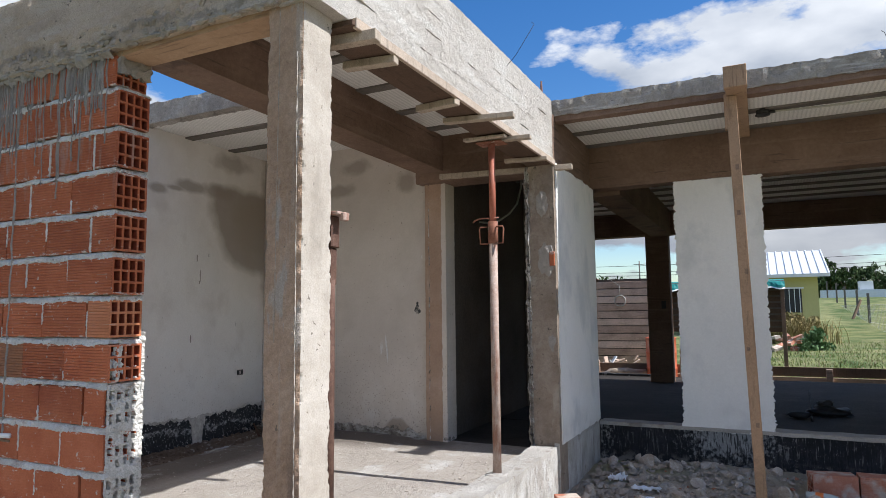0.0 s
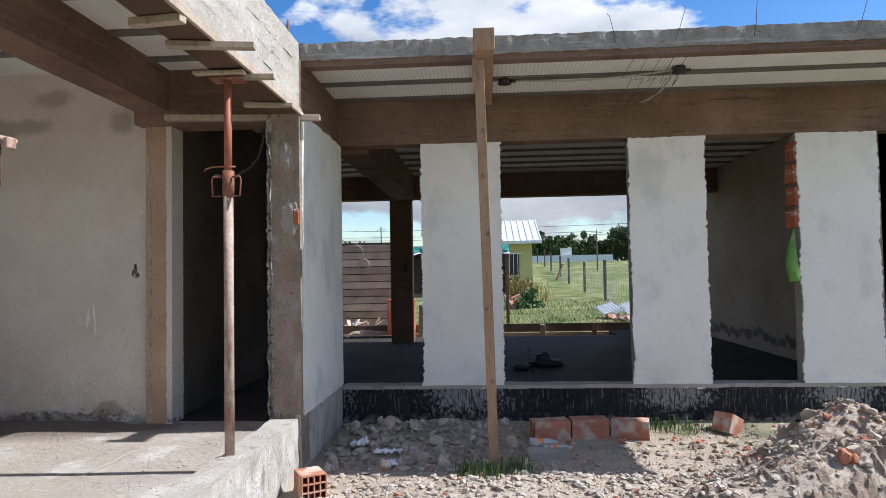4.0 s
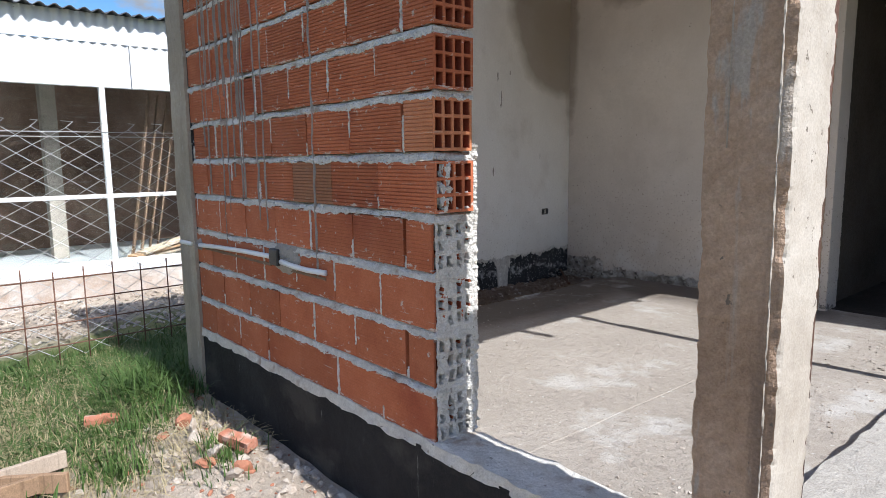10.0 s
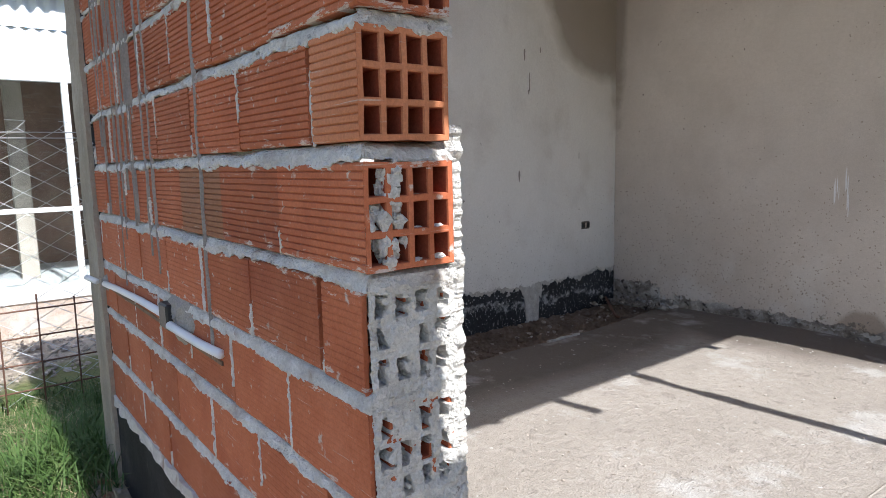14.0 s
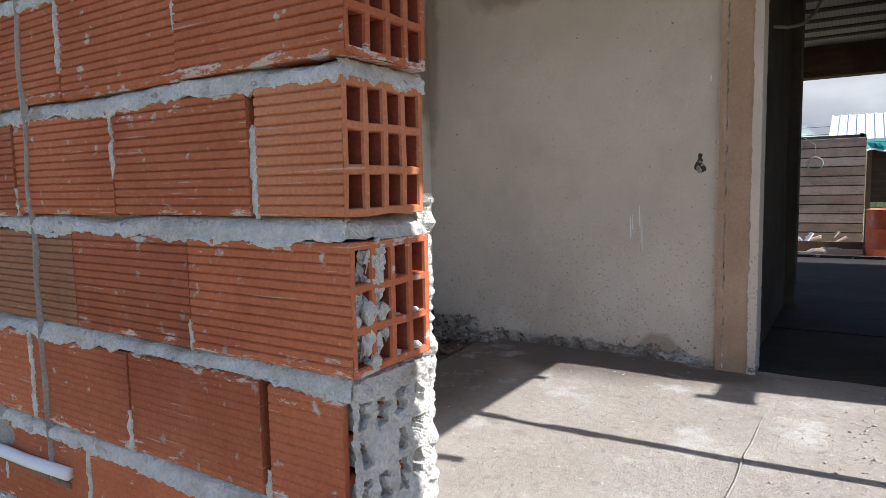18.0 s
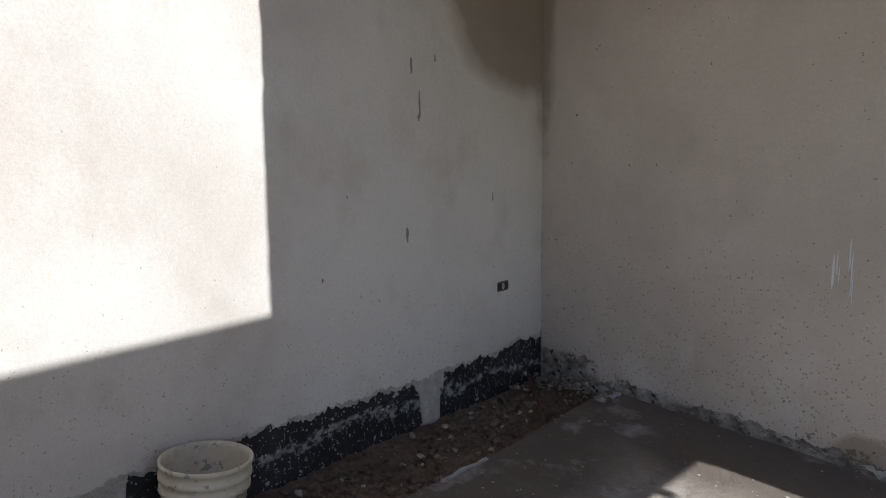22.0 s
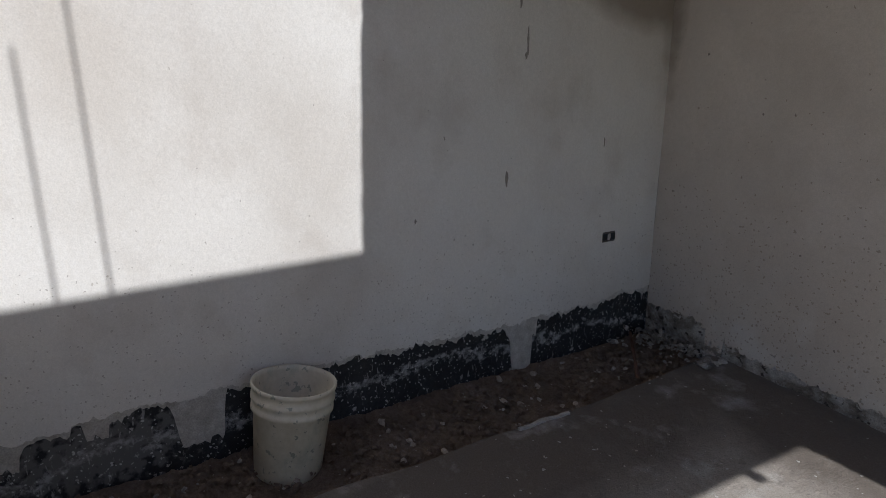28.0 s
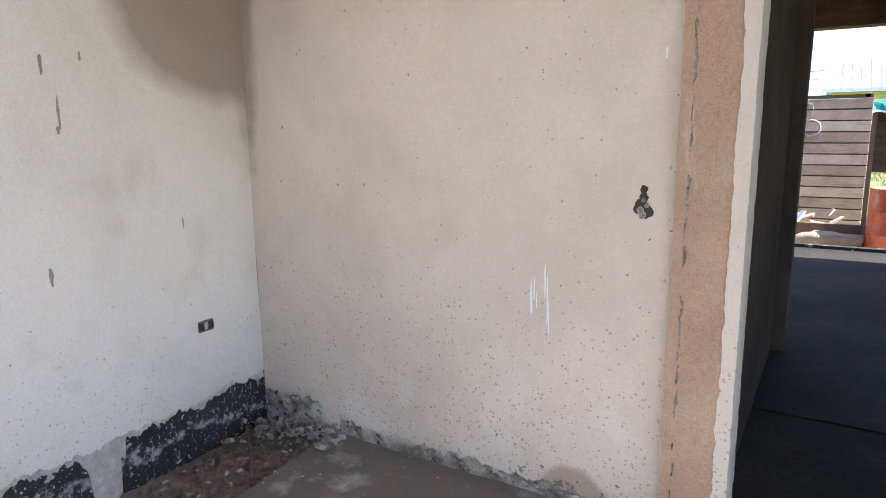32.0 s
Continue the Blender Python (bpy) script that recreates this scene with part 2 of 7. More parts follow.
M_MORTAR = mat("grey cement mortar", [(0.52, 0.485, 0.44), (0.67, 0.64, 0.595), (0.82, 0.79, 0.75)], 0.95, big=13, small=70, bump=1.0, depth=0.012, grain=0.14, spots=[((0.43, 0.35, 0.29), 9, 0.60, 0.10), ((0.36, 0.33, 0.30), 45, 0.66, 0.06)])
# Mortar copy with the shade of the open joints put into its colour.
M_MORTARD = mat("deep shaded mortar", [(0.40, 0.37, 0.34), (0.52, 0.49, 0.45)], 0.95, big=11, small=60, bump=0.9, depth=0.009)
M_DRIP = mat("dried cement slurry", [(0.25, 0.225, 0.20), (0.37, 0.335, 0.30)], 0.95, big=9, small=80, bump=0.5, depth=0.004)
M_TAR = mat("black tar paint", [(0.012, 0.012, 0.013), (0.025, 0.025, 0.028), (0.05, 0.05, 0.052)], 0.55, big=2, small=25, bump=0.5, depth=0.01, spots=[((0.28, 0.28, 0.28), 11, 0.62, 0.05)])
M_CONC = mat("cast concrete", [(0.30, 0.27, 0.235), (0.38, 0.345, 0.305), (0.46, 0.425, 0.38)], 0.92, big=2.5, small=45, bump=0.6, depth=0.008, spots=[((0.24, 0.21, 0.18), 5, 0.6, 0.12)])
M_BROWN = mat("brown stained concrete", [(0.125, 0.078, 0.055), (0.185, 0.12, 0.086), (0.255, 0.172, 0.128)], 0.9, big=1.6, small=30, bump=0.6, depth=0.01, extra=lambda t, g, out: streaks((0.28, 0.20, 0.152), (1.1, 1.1, 16), 0.57, 0.10, None, 0.4)(t, g, streaks((0.085, 0.06, 0.045), (1.5, 1.5, 30), 0.60, 0.05, None, 0.7)(t, g, out)))
M_EDGE = mat("weathered slab edge", [(0.24, 0.215, 0.185), (0.35, 0.32, 0.285), (0.50, 0.47, 0.43)], 0.95, big=4, small=26, bump=1.0, depth=0.02, grain=0.3, extra=lambda t, g, out: streaks((0.14, 0.125, 0.11), (26, 26, 40), 0.63, 0.05, None, 0.8)(t, g, streaks((0.58, 0.55, 0.51), (1.5, 1.5, 16), 0.56, 0.08, None, 0.6)(t, g, out)))
M_JOIST = mat("grey ceiling joist", [(0.13, 0.115, 0.10), (0.19, 0.17, 0.15)], 0.9, big=4, small=50, bump=0.3)
M_WHITE = mat("white lime plaster", [(0.66, 0.66, 0.66), (0.74, 0.74, 0.74), (0.79, 0.79, 0.79)], 0.88, big=1.2, small=40, bump=0.25, depth=0.004, grain=0.06)
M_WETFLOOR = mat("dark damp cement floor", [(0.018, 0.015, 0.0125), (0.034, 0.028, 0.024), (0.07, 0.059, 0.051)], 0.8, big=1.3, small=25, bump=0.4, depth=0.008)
M_DARKWALL = mat("rough grey render", [(0.17, 0.135, 0.108), (0.25, 0.205, 0.168)], 0.92, big=1.5, small=35, bump=0.3)


# mesh helpers
def bm_box(bm, x0, x1, y0, y1, z0, z1, bev=0.0):
    r = bmesh.ops.create_cube(bm, size=1.0, matrix=Matrix.Translation(((x0 + x1) / 2, (y0 + y1) / 2, (z0 + z1) / 2)) @ Matrix.Diagonal((x1 - x0, y1 - y0, z1 - z0, 1)))
    if bev:
        ed = list({e for v in r["verts"] for e in v.link_edges})
        bmesh.ops.bevel(bm, geom=ed, offset=bev, segments=1, affect="EDGES")
    return r["verts"]


def bm_cyl(bm, p0, p1, r0, r1=None, seg=12):
    p0, p1 = Vector(p0), Vector(p1); d = p1 - p0
    m = Matrix.Translation((p0 + p1) / 2) @ d.to_track_quat("Z", "Y").to_matrix().to_4x4()
    return bmesh.ops.create_cone(bm, cap_ends=True, segments=seg, radius1=r0, radius2=r0 if r1 is None else r1, depth=d.length, matrix=m)["verts"]


def part(name, bm, material, parent=None, label="", smooth=False):
    me = bpy.data.meshes.new(name); bmesh.ops.recalc_face_normals(bm, faces=bm.faces); bm.to_mesh(me); bm.free()
    if smooth:
        for p in me.polygons: p.use_smooth = True
    ob = new(name, me); me.materials.append(material)
    if parent is not None: ob.parent = parent
    if label: ob["label"] = label
    return ob


def thing(name, label, category, group="", kind="", at=(0, 0, 0)):
    ob = new(name); ob.location = at
    return tagged(ob, label, category, group, kind)


def rough_box(x0, x1, y0, y1, z0, z1, step=0.06, amp=0.006, freq=9.0, seed=0.0):
    """A box whose faces are gridded and roughened by noise."""
    bm = bmesh.new()
    def grid(o, u, v, nu, nv):
        vs = [[bm.verts.new(o + u * (i / nu) + v * (j / nv)) for j in range(nv + 1)] for i in range(nu + 1)]
        for i in range(nu):
            for j in range(nv):
                bm.faces.new((vs[i][j], vs[i + 1][j], vs[i + 1][j + 1], vs[i][j + 1]))
    X, Y, Z = Vector((x1 - x0, 0, 0)), Vector((0, y1 - y0, 0)), Vector((0, 0, z1 - z0)); o = Vector((x0, y0, z0))
    nx, ny, nz_ = (max(1, int(d / step)) for d in (x1 - x0, y1 - y0, z1 - z0))
    grid(o, X, Z, nx, nz_); grid(o + Y, X, Z, nx, nz_); grid(o, Y, Z, ny, nz_); grid(o + X, Y, Z, ny, nz_); grid(o, X, Y, nx, ny); grid(o + Z, X, Y, nx, ny)
    bmesh.ops.remove_doubles(bm, verts=bm.verts, dist=1e-5)
    if amp:
        for v in bm.verts:
            q = v.co * freq + Vector((seed, seed * 1.7, 0))
            v.co += noise.noise_vector(q) * amp + noise.noise_vector(q * 3.1) * (amp * 0.45 if step < 0.03 else 0.0)
    return bm


def solid(name, x0, x1, y0, y1, z0, z1, material, label="", category="", kind="structure", amp=0.0, step=0.08, freq=9.0, bev=0.0, parent=None):
    if amp: bm = rough_box(x0, x1, y0, y1, z0, z1, step, amp, freq)
    else:
        bm = bmesh.new(); bm_box(bm, x0, x1, y0, y1, z0, z1, bev)
    ob = part(name, bm, material, parent)
    if parent is None: tagged(ob, label, category, "", kind)
    elif label: ob["label"] = label
    return ob


def stain(blobs, col, soft=0.45, nscale=2.2, namp=0.9, amount=0.85, zmax=None):
    """Marks with an outline of their own, damp or painted shade: blobs of (centre, radii), their edges broken by noise.
    """
    def f(t, g, out):
        n = t.nodes.new("ShaderNodeTexNoise"); n.inputs["Scale"].default_value = nscale; n.inputs["Detail"].default_value = 5
        t.links.new(g.outputs["Position"], n.inputs["Vector"])
        last = None
        for c, r in blobs:
            s = t.nodes.new("ShaderNodeVectorMath"); s.operation = "SUBTRACT"; s.inputs[1].default_value = c; t.links.new(g.outputs["Position"], s.inputs[0])
            d = t.nodes.new("ShaderNodeVectorMath"); d.operation = "DIVIDE"; d.inputs[1].default_value = r; t.links.new(s.outputs[0], d.inputs[0])
            l = t.nodes.new("ShaderNodeVectorMath"); l.operation = "LENGTH"; t.links.new(d.outputs[0], l.inputs[0])
            a = t.nodes.new("ShaderNodeMath"); a.operation = "MULTIPLY_ADD"; a.inputs[1].default_value = namp; t.links.new(n.outputs["Fac"], a.inputs[0]); t.links.new(l.outputs["Value"], a.inputs[2])
            m = t.nodes.new("ShaderNodeMapRange"); m.inputs["From Min"].default_value = 1.0 + namp * 0.5; m.inputs["From Max"].default_value = 1.0 + namp * 0.5 - soft; m.inputs["To Max"].default_value = amount
            t.links.new(a.outputs[0], m.inputs["Value"])
            if last is None: last = m.outputs["Result"]
            else:
                k = t.nodes.new("ShaderNodeMath"); k.operation = "MAXIMUM"; t.links.new(last, k.inputs[0]); t.links.new(m.outputs["Result"], k.inputs[1]); last = k.outputs[0]
        if zmax:
            sx = t.nodes.new("ShaderNodeSeparateXYZ"); t.links.new(g.outputs["Position"], sx.inputs[0])
            zz = t.nodes.new("ShaderNodeMath"); zz.operation = "MULTIPLY_ADD"; zz.inputs[1].default_value = 0.16; t.links.new(n.outputs["Fac"], zz.inputs[0]); t.links.new(sx.outputs["Z"], zz.inputs[2])
            zc = t.nodes.new("ShaderNodeMapRange"); zc.inputs["From Min"].default_value = zmax + 0.13; zc.inputs["From Max"].default_value = zmax + 0.03; t.links.new(zz.outputs[0], zc.inputs["Value"])
            zm = t.nodes.new("ShaderNodeMath"); zm.operation = "MULTIPLY"; t.links.new(last, zm.inputs[0]); t.links.new(zc.outputs["Result"], zm.inputs[1]); last = zm.outputs[0]
        mx_ = t.nodes.new("ShaderNodeMixRGB"); mx_.inputs["Color2"].default_value = (*col, 1)
        t.links.new(last, mx_.inputs["Fac"]); t.links.new(out, mx_.inputs["Color1"])
        return mx_.outputs["Color"]
    return f


def chain(*fs):
    def f(t, g, out):
        for one in fs: out = one(t, g, out)
        return out
    return f


# Flat colour stripes stand in for the shade between ribs.
def ribs(scale=38.0, axis="X", dark=0.80):
    def f(t, g, out):
        w = t.nodes.new("ShaderNodeTexWave"); w.bands_direction = axis; w.inputs["Scale"].default_value = scale; w.inputs["Distortion"].default_value = 0.3
        t.links.new(g.outputs["Position"], w.inputs["Vector"])
        r = t.nodes.new("ShaderNodeValToRGB"); r.color_ramp.elements[0].color = (dark, dark, dark, 1); r.color_ramp.elements[0].position = 0.2; r.color_ramp.elements[1].position = 0.6
        t.links.new(w.outputs["Fac"], r.inputs["Fac"])
        m = t.nodes.new("ShaderNodeMixRGB"); m.blend_type = "MULTIPLY"; m.inputs["Fac"].default_value = 1; t.links.new(out, m.inputs["Color1"]); t.links.new(r.outputs["Color"], m.inputs["Color2"])
        return m.outputs["Color"]
    return f


def specks(col, scale=42.0, size=0.30, z_hi=1.3, z_lo=0.15, most=0.75, least=0.03, amount=0.85):
    """Splashed dots, thicker towards the floor: z_hi where they thin out, z_lo where they are densest."""
    def f(t, g, out):
        w = t.nodes.new("ShaderNodeTexNoise"); w.inputs["Scale"].default_value = 60; t.links.new(g.outputs["Position"], w.inputs["Vector"])
        a = t.nodes.new("ShaderNodeVectorMath"); a.operation = "MULTIPLY_ADD"; a.inputs[1].default_value = (0.02, 0.02, 0.02); t.links.new(w.outputs["Color"], a.inputs[0]); t.links.new(g.outputs["Position"], a.inputs[2])
        v = t.nodes.new("ShaderNodeTexVoronoi"); v.inputs["Scale"].default_value = scale; t.links.new(a.outputs[0], v.inputs["Vector"])
        c = t.nodes.new("ShaderNodeSeparateColor"); t.links.new(v.outputs["Color"], c.inputs[0])
        r = t.nodes.new("ShaderNodeMath"); r.operation = "MULTIPLY"; r.inputs[1].default_value = size; t.links.new(c.outputs["Green"], r.inputs[0])
        d = t.nodes.new("ShaderNodeMath"); d.operation = "LESS_THAN"; t.links.new(v.outputs["Distance"], d.inputs[0]); t.links.new(r.outputs[0], d.inputs[1])
        sx = t.nodes.new("ShaderNodeSeparateXYZ"); t.links.new(g.outputs["Position"], sx.inputs[0])
        k = t.nodes.new("ShaderNodeMapRange"); k.inputs["From Min"].default_value = z_lo; k.inputs["From Max"].default_value = z_hi; k.inputs["To Min"].default_value = most; k.inputs["To Max"].default_value = least; t.links.new(sx.outputs["Z"], k.inputs["Value"])
        e = t.nodes.new("ShaderNodeMath"); e.operation = "LESS_THAN"; t.links.new(c.outputs["Red"], e.inputs[0]); t.links.new(k.outputs["Result"], e.inputs[1])
        m = t.nodes.new("ShaderNodeMath"); m.operation = "MULTIPLY"; t.links.new(d.outputs[0], m.inputs[0]); t.links.new(e.outputs[0], m.inputs[1])
        n = t.nodes.new("ShaderNodeMath"); n.operation = "MULTIPLY"; n.inputs[1].default_value = amount; t.links.new(m.outputs[0], n.inputs[0])
        x = t.nodes.new("ShaderNodeMixRGB"); x.inputs["Color2"].default_value = (*col, 1); t.links.new(n.outputs[0], x.inputs["Fac"]); t.links.new(out, x.inputs["Color1"])
        return x.outputs["Color"]
    return f


def zband(col, z0, half, vec=(14, 14, 22), th=0.42, wd_=0.14, amount=0.9):
    """A smear along a height: noise times a soft band about z0."""
    def f(t, g, out):
        sx = t.nodes.new("ShaderNodeSeparateXYZ"); t.links.new(g.outputs["Position"], sx.inputs[0])
        w = t.nodes.new("ShaderNodeTexNoise"); w.inputs["Scale"].default_value = 2.5; w.inputs["Detail"].default_value = 4; t.links.new(g.outputs["Position"], w.inputs["Vector"])
        o = t.nodes.new("ShaderNodeMath"); o.operation = "MULTIPLY_ADD"; o.inputs[1].default_value = 0.30; t.links.new(w.outputs["Fac"], o.inputs[0]); t.links.new(sx.outputs["Z"], o.inputs[2])
        a = t.nodes.new("ShaderNodeMath"); a.operation = "SUBTRACT"; a.inputs[1].default_value = z0 + 0.15; t.links.new(o.outputs[0], a.inputs[0])
        b = t.nodes.new("ShaderNodeMath"); b.operation = "ABSOLUTE"; t.links.new(a.outputs[0], b.inputs[0])
        k = t.nodes.new("ShaderNodeMapRange"); k.inputs["From Min"].default_value = half; k.inputs["From Max"].default_value = half * 0.2; k.inputs["To Max"].default_value = 0.16; k.inputs["To Min"].default_value = -0.25; t.links.new(b.outputs[0], k.inputs["Value"])
        mpp = t.nodes.new("ShaderNodeMapping"); mpp.inputs["Scale"].default_value = vec; t.links.new(g.outputs["Position"], mpp.inputs["Vector"])
        n = t.nodes.new("ShaderNodeTexNoise"); n.inputs["Scale"].default_value = 1.0; n.inputs["Detail"].default_value = 8; n.inputs["Roughness"].default_value = 0.7; t.links.new(mpp.outputs["Vector"], n.inputs["Vector"])
        p = t.nodes.new("ShaderNodeMath"); p.operation = "ADD"; t.links.new(n.outputs["Fac"], p.inputs[0]); t.links.new(k.outputs["Result"], p.inputs[1])
        r = t.nodes.new("ShaderNodeMapRange"); r.inputs["From Min"].default_value = th + 0.1; r.inputs["From Max"].default_value = th + 0.1 + wd_; r.inputs["To Max"].default_value = amount; t.links.new(p.outputs[0], r.inputs["Value"])
        m = t.nodes.new("ShaderNodeMixRGB"); m.inputs["Color2"].default_value = (*col, 1); t.links.new(r.outputs["Result"], m.inputs["Fac"]); t.links.new(out, m.inputs["Color1"])
        return m.outputs["Color"]
    return f


SPLASH = chain(specks((0.42, 0.375, 0.33), 80, 0.34, 0.95, 0.1, 0.55, 0.02, 0.7), specks((0.36, 0.32, 0.28), 42, 0.20, 1.2, 0.1, 0.35, 0.03, 0.7), specks((0.22, 0.20, 0.18), 15, 0.10, 3.0, 0.0, 0.35, 0.2))
CLOUDY = chain(streaks((0.53, 0.475, 0.42), (1.3, 1.3, 1.0), 0.44, 0.25, None, 0.5), streaks((0.50, 0.44, 0.385), (3.2, 3.2, 2.6), 0.54, 0.16, None, 0.35))
M_WALLA = mat("stained cream plaster", [(0.645, 0.605, 0.56), (0.735, 0.697, 0.65), (0.80, 0.768, 0.728)], 0.9, big=0.8, small=55, bump=0.3, depth=0.005, grain=0.08, extra=chain(CLOUDY,
    stain([((-4.98, 5.35, 1.72), (5, 0.40, 0.42)), ((-4.98, 5.6, 1.2), (5, 0.16, 0.9)), ((-4.98, 2.9, 1.6), (5, 0.25, 0.35)), ((-4.98, 4.0, 1.9), (5, 0.4, 0.3))], (0.54, 0.47, 0.40), 0.8, amount=0.3),
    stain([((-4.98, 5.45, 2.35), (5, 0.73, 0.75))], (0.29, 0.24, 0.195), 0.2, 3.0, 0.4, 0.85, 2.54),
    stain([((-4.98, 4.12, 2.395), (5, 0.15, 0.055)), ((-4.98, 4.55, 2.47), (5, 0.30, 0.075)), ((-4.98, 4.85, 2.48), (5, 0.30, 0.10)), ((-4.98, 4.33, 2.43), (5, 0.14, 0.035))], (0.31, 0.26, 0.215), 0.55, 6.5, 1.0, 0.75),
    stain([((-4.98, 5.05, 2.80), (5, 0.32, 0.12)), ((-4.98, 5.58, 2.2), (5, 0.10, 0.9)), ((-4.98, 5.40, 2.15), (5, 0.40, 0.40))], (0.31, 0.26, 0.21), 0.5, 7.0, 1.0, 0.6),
    SPLASH))
M_WALLB = mat("stained beige plaster", [(0.53, 0.465, 0.40), (0.60, 0.535, 0.47), (0.665, 0.60, 0.535)], 0.9, big=0.9, small=55, bump=0.3, depth=0.005, grain=0.08, extra=chain(CLOUDY, streaks((0.41, 0.35, 0.29), (0.9, 0.9, 0.8), 0.48, 0.22, None, 0.6),
    streaks((0.66, 0.63, 0.59), (3.5, 3.5, 3.0), 0.55, 0.12, (0.75, 0.1), 0.6),
    stain([((-3.9, 5.53, 2.2), (0.9, 5, 0.3)), ((-3.4, 5.53, 2.55), (0.6, 5, 0.25))], (0.47, 0.40, 0.33), 0.9, amount=0.4),
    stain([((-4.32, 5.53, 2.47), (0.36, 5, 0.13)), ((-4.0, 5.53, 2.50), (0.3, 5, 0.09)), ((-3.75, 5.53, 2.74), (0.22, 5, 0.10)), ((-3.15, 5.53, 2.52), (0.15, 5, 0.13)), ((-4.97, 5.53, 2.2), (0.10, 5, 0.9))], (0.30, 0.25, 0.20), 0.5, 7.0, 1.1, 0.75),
    stain([((-3.25, 5.53, 0.0), (0.19, 5, 0.20))], (0.33, 0.26, 0.20), 0.15, 6.0, 0.4, 0.8), zband((0.13, 0.115, 0.10), 0.04, 0.07, (25, 25, 30), 0.5, 0.08, 0.85), specks((0.34, 0.285, 0.235), 70, 0.38, 1.0, 0.1, 0.8, 0.02, 0.8), specks((0.29, 0.24, 0.195), 40, 0.25, 1.4, 0.1, 0.55, 0.05, 0.8), specks((0.20, 0.17, 0.15), 15, 0.10, 3.0, 0.0, 0.35, 0.2)))
M_TARBAND = mat("scraped tar band", [(0.018, 0.018, 0.02), (0.03, 0.03, 0.033), (0.06, 0.06, 0.06)], 0.6, big=3, small=40, bump=0.7, depth=0.01, extra=chain(
    zband((0.46, 0.455, 0.45), 0.085, 0.08, (26, 26, 30), 0.50, 0.16, 0.75), streaks((0.40, 0.39, 0.38), (60, 60, 16), 0.62, 0.05, None, 0.7), stain([((-4.99, 2.75, 0.12), (5, 0.38, 0.16))], (0.36, 0.345, 0.33), 0.4, 26.0, 3.0, 0.35), specks((0.55, 0.54, 0.52), 70, 0.35, 0.4, 0.0, 0.35, 0.3), streaks((0.42, 0.40, 0.38), (18, 18, 18), 0.64, 0.03)))
M_SILL = mat("tar paint with lime runs", [(0.010, 0.010, 0.012), (0.018, 0.018, 0.021), (0.035, 0.035, 0.04)], 0.85, big=3, small=40, bump=0.6, depth=0.01, extra=chain(
    streaks((0.42, 0.42, 0.42), (95, 95, 5.0), 0.62, 0.05, (-0.30, 0.05), 0.75), streaks((0.22, 0.215, 0.21), (38, 38, 5), 0.57, 0.08, (-0.36, 0.0), 0.8), streaks((0.34, 0.33, 0.32), (120, 120, 60), 0.66, 0.03, None, 0.8), stain([((-0.33, 6.79, -0.02), (0.42, 5, 0.20)), ((1.7, 6.79, -0.02), (0.38, 5, 0.16)), ((3.3, 6.79, -0.02), (0.38, 5, 0.14)), ((-1.55, 6.0, 0.0), (0.2, 0.95, 0.24))], (0.40, 0.395, 0.385), 0.5, 30.0, 2.4, 0.6), streaks((0.014, 0.014, 0.016), (70, 70, 9), 0.53, 0.05, None, 0.85),
    streaks((0.30, 0.27, 0.24), (10, 10, 10), 0.5, 0.1, (-0.18, -0.3), 0.9)))
M_TARS = mat("black tar paint", [(0.009, 0.009, 0.010), (0.014, 0.014, 0.016), (0.026, 0.026, 0.028)], 0.75, big=2, small=25, bump=0.5, depth=0.01, extra=chain(streaks((0.07, 0.062, 0.055), (2.2, 2.2, 4), 0.54, 0.12, None, 0.6), streaks((0.50, 0.49, 0.47), (70, 70, 3), 0.69, 0.02, (-0.2, 0.05), 0.8),
    streaks((0.15, 0.14, 0.13), (5, 5, 5), 0.55, 0.14, (-0.25, -0.42), 0.8), streaks((0.35, 0.35, 0.34), (60, 60, 9), 0.74, 0.03)))
M_UNDER = mat("grey plaster undercoat", [(0.38, 0.345, 0.305), (0.52, 0.485, 0.44), (0.66, 0.63, 0.59)], 0.95, big=18, small=45, bump=0.7, depth=0.01)
M_WPLS = mat("pale screed fillet", [(0.36, 0.335, 0.30), (0.45, 0.42, 0.385)], 0.9, big=6, small=45, bump=0.5, depth=0.006)
M_CRUMB = mat("crumbled wall base", [(0.13, 0.11, 0.09), (0.34, 0.30, 0.26), (0.62, 0.59, 0.55)], 0.95, big=16, small=45, bump=1.0, depth=0.025, grain=0.3, spots=[((0.66, 0.63, 0.59), 5, 0.52, 0.12), ((0.10, 0.085, 0.075), 24, 0.60, 0.05)])
M_BEAMB = mat("board-marked pale concrete", [(0.41, 0.37, 0.325), (0.505, 0.462, 0.412), (0.585, 0.545, 0.495)], 0.92, big=3, small=22, bump=1.0, depth=0.02, grain=0.2, extra=chain(
    streaks((0.27, 0.245, 0.215), (1, 1.1, 42), 0.62, 0.05, None, 0.6), streaks((0.60, 0.575, 0.53), (1, 2.0, 9), 0.54, 0.10, None, 0.6), streaks((0.40, 0.37, 0.33), (14, 14, 14), 0.63, 0.05)))
M_EPSR = mat("ribbed white roof block", [(0.70, 0.685, 0.65), (0.80, 0.785, 0.75)], 0.9, big=3, small=60, bump=0.15, depth=0.004, extra=ribs(9.0, "X", 0.86))
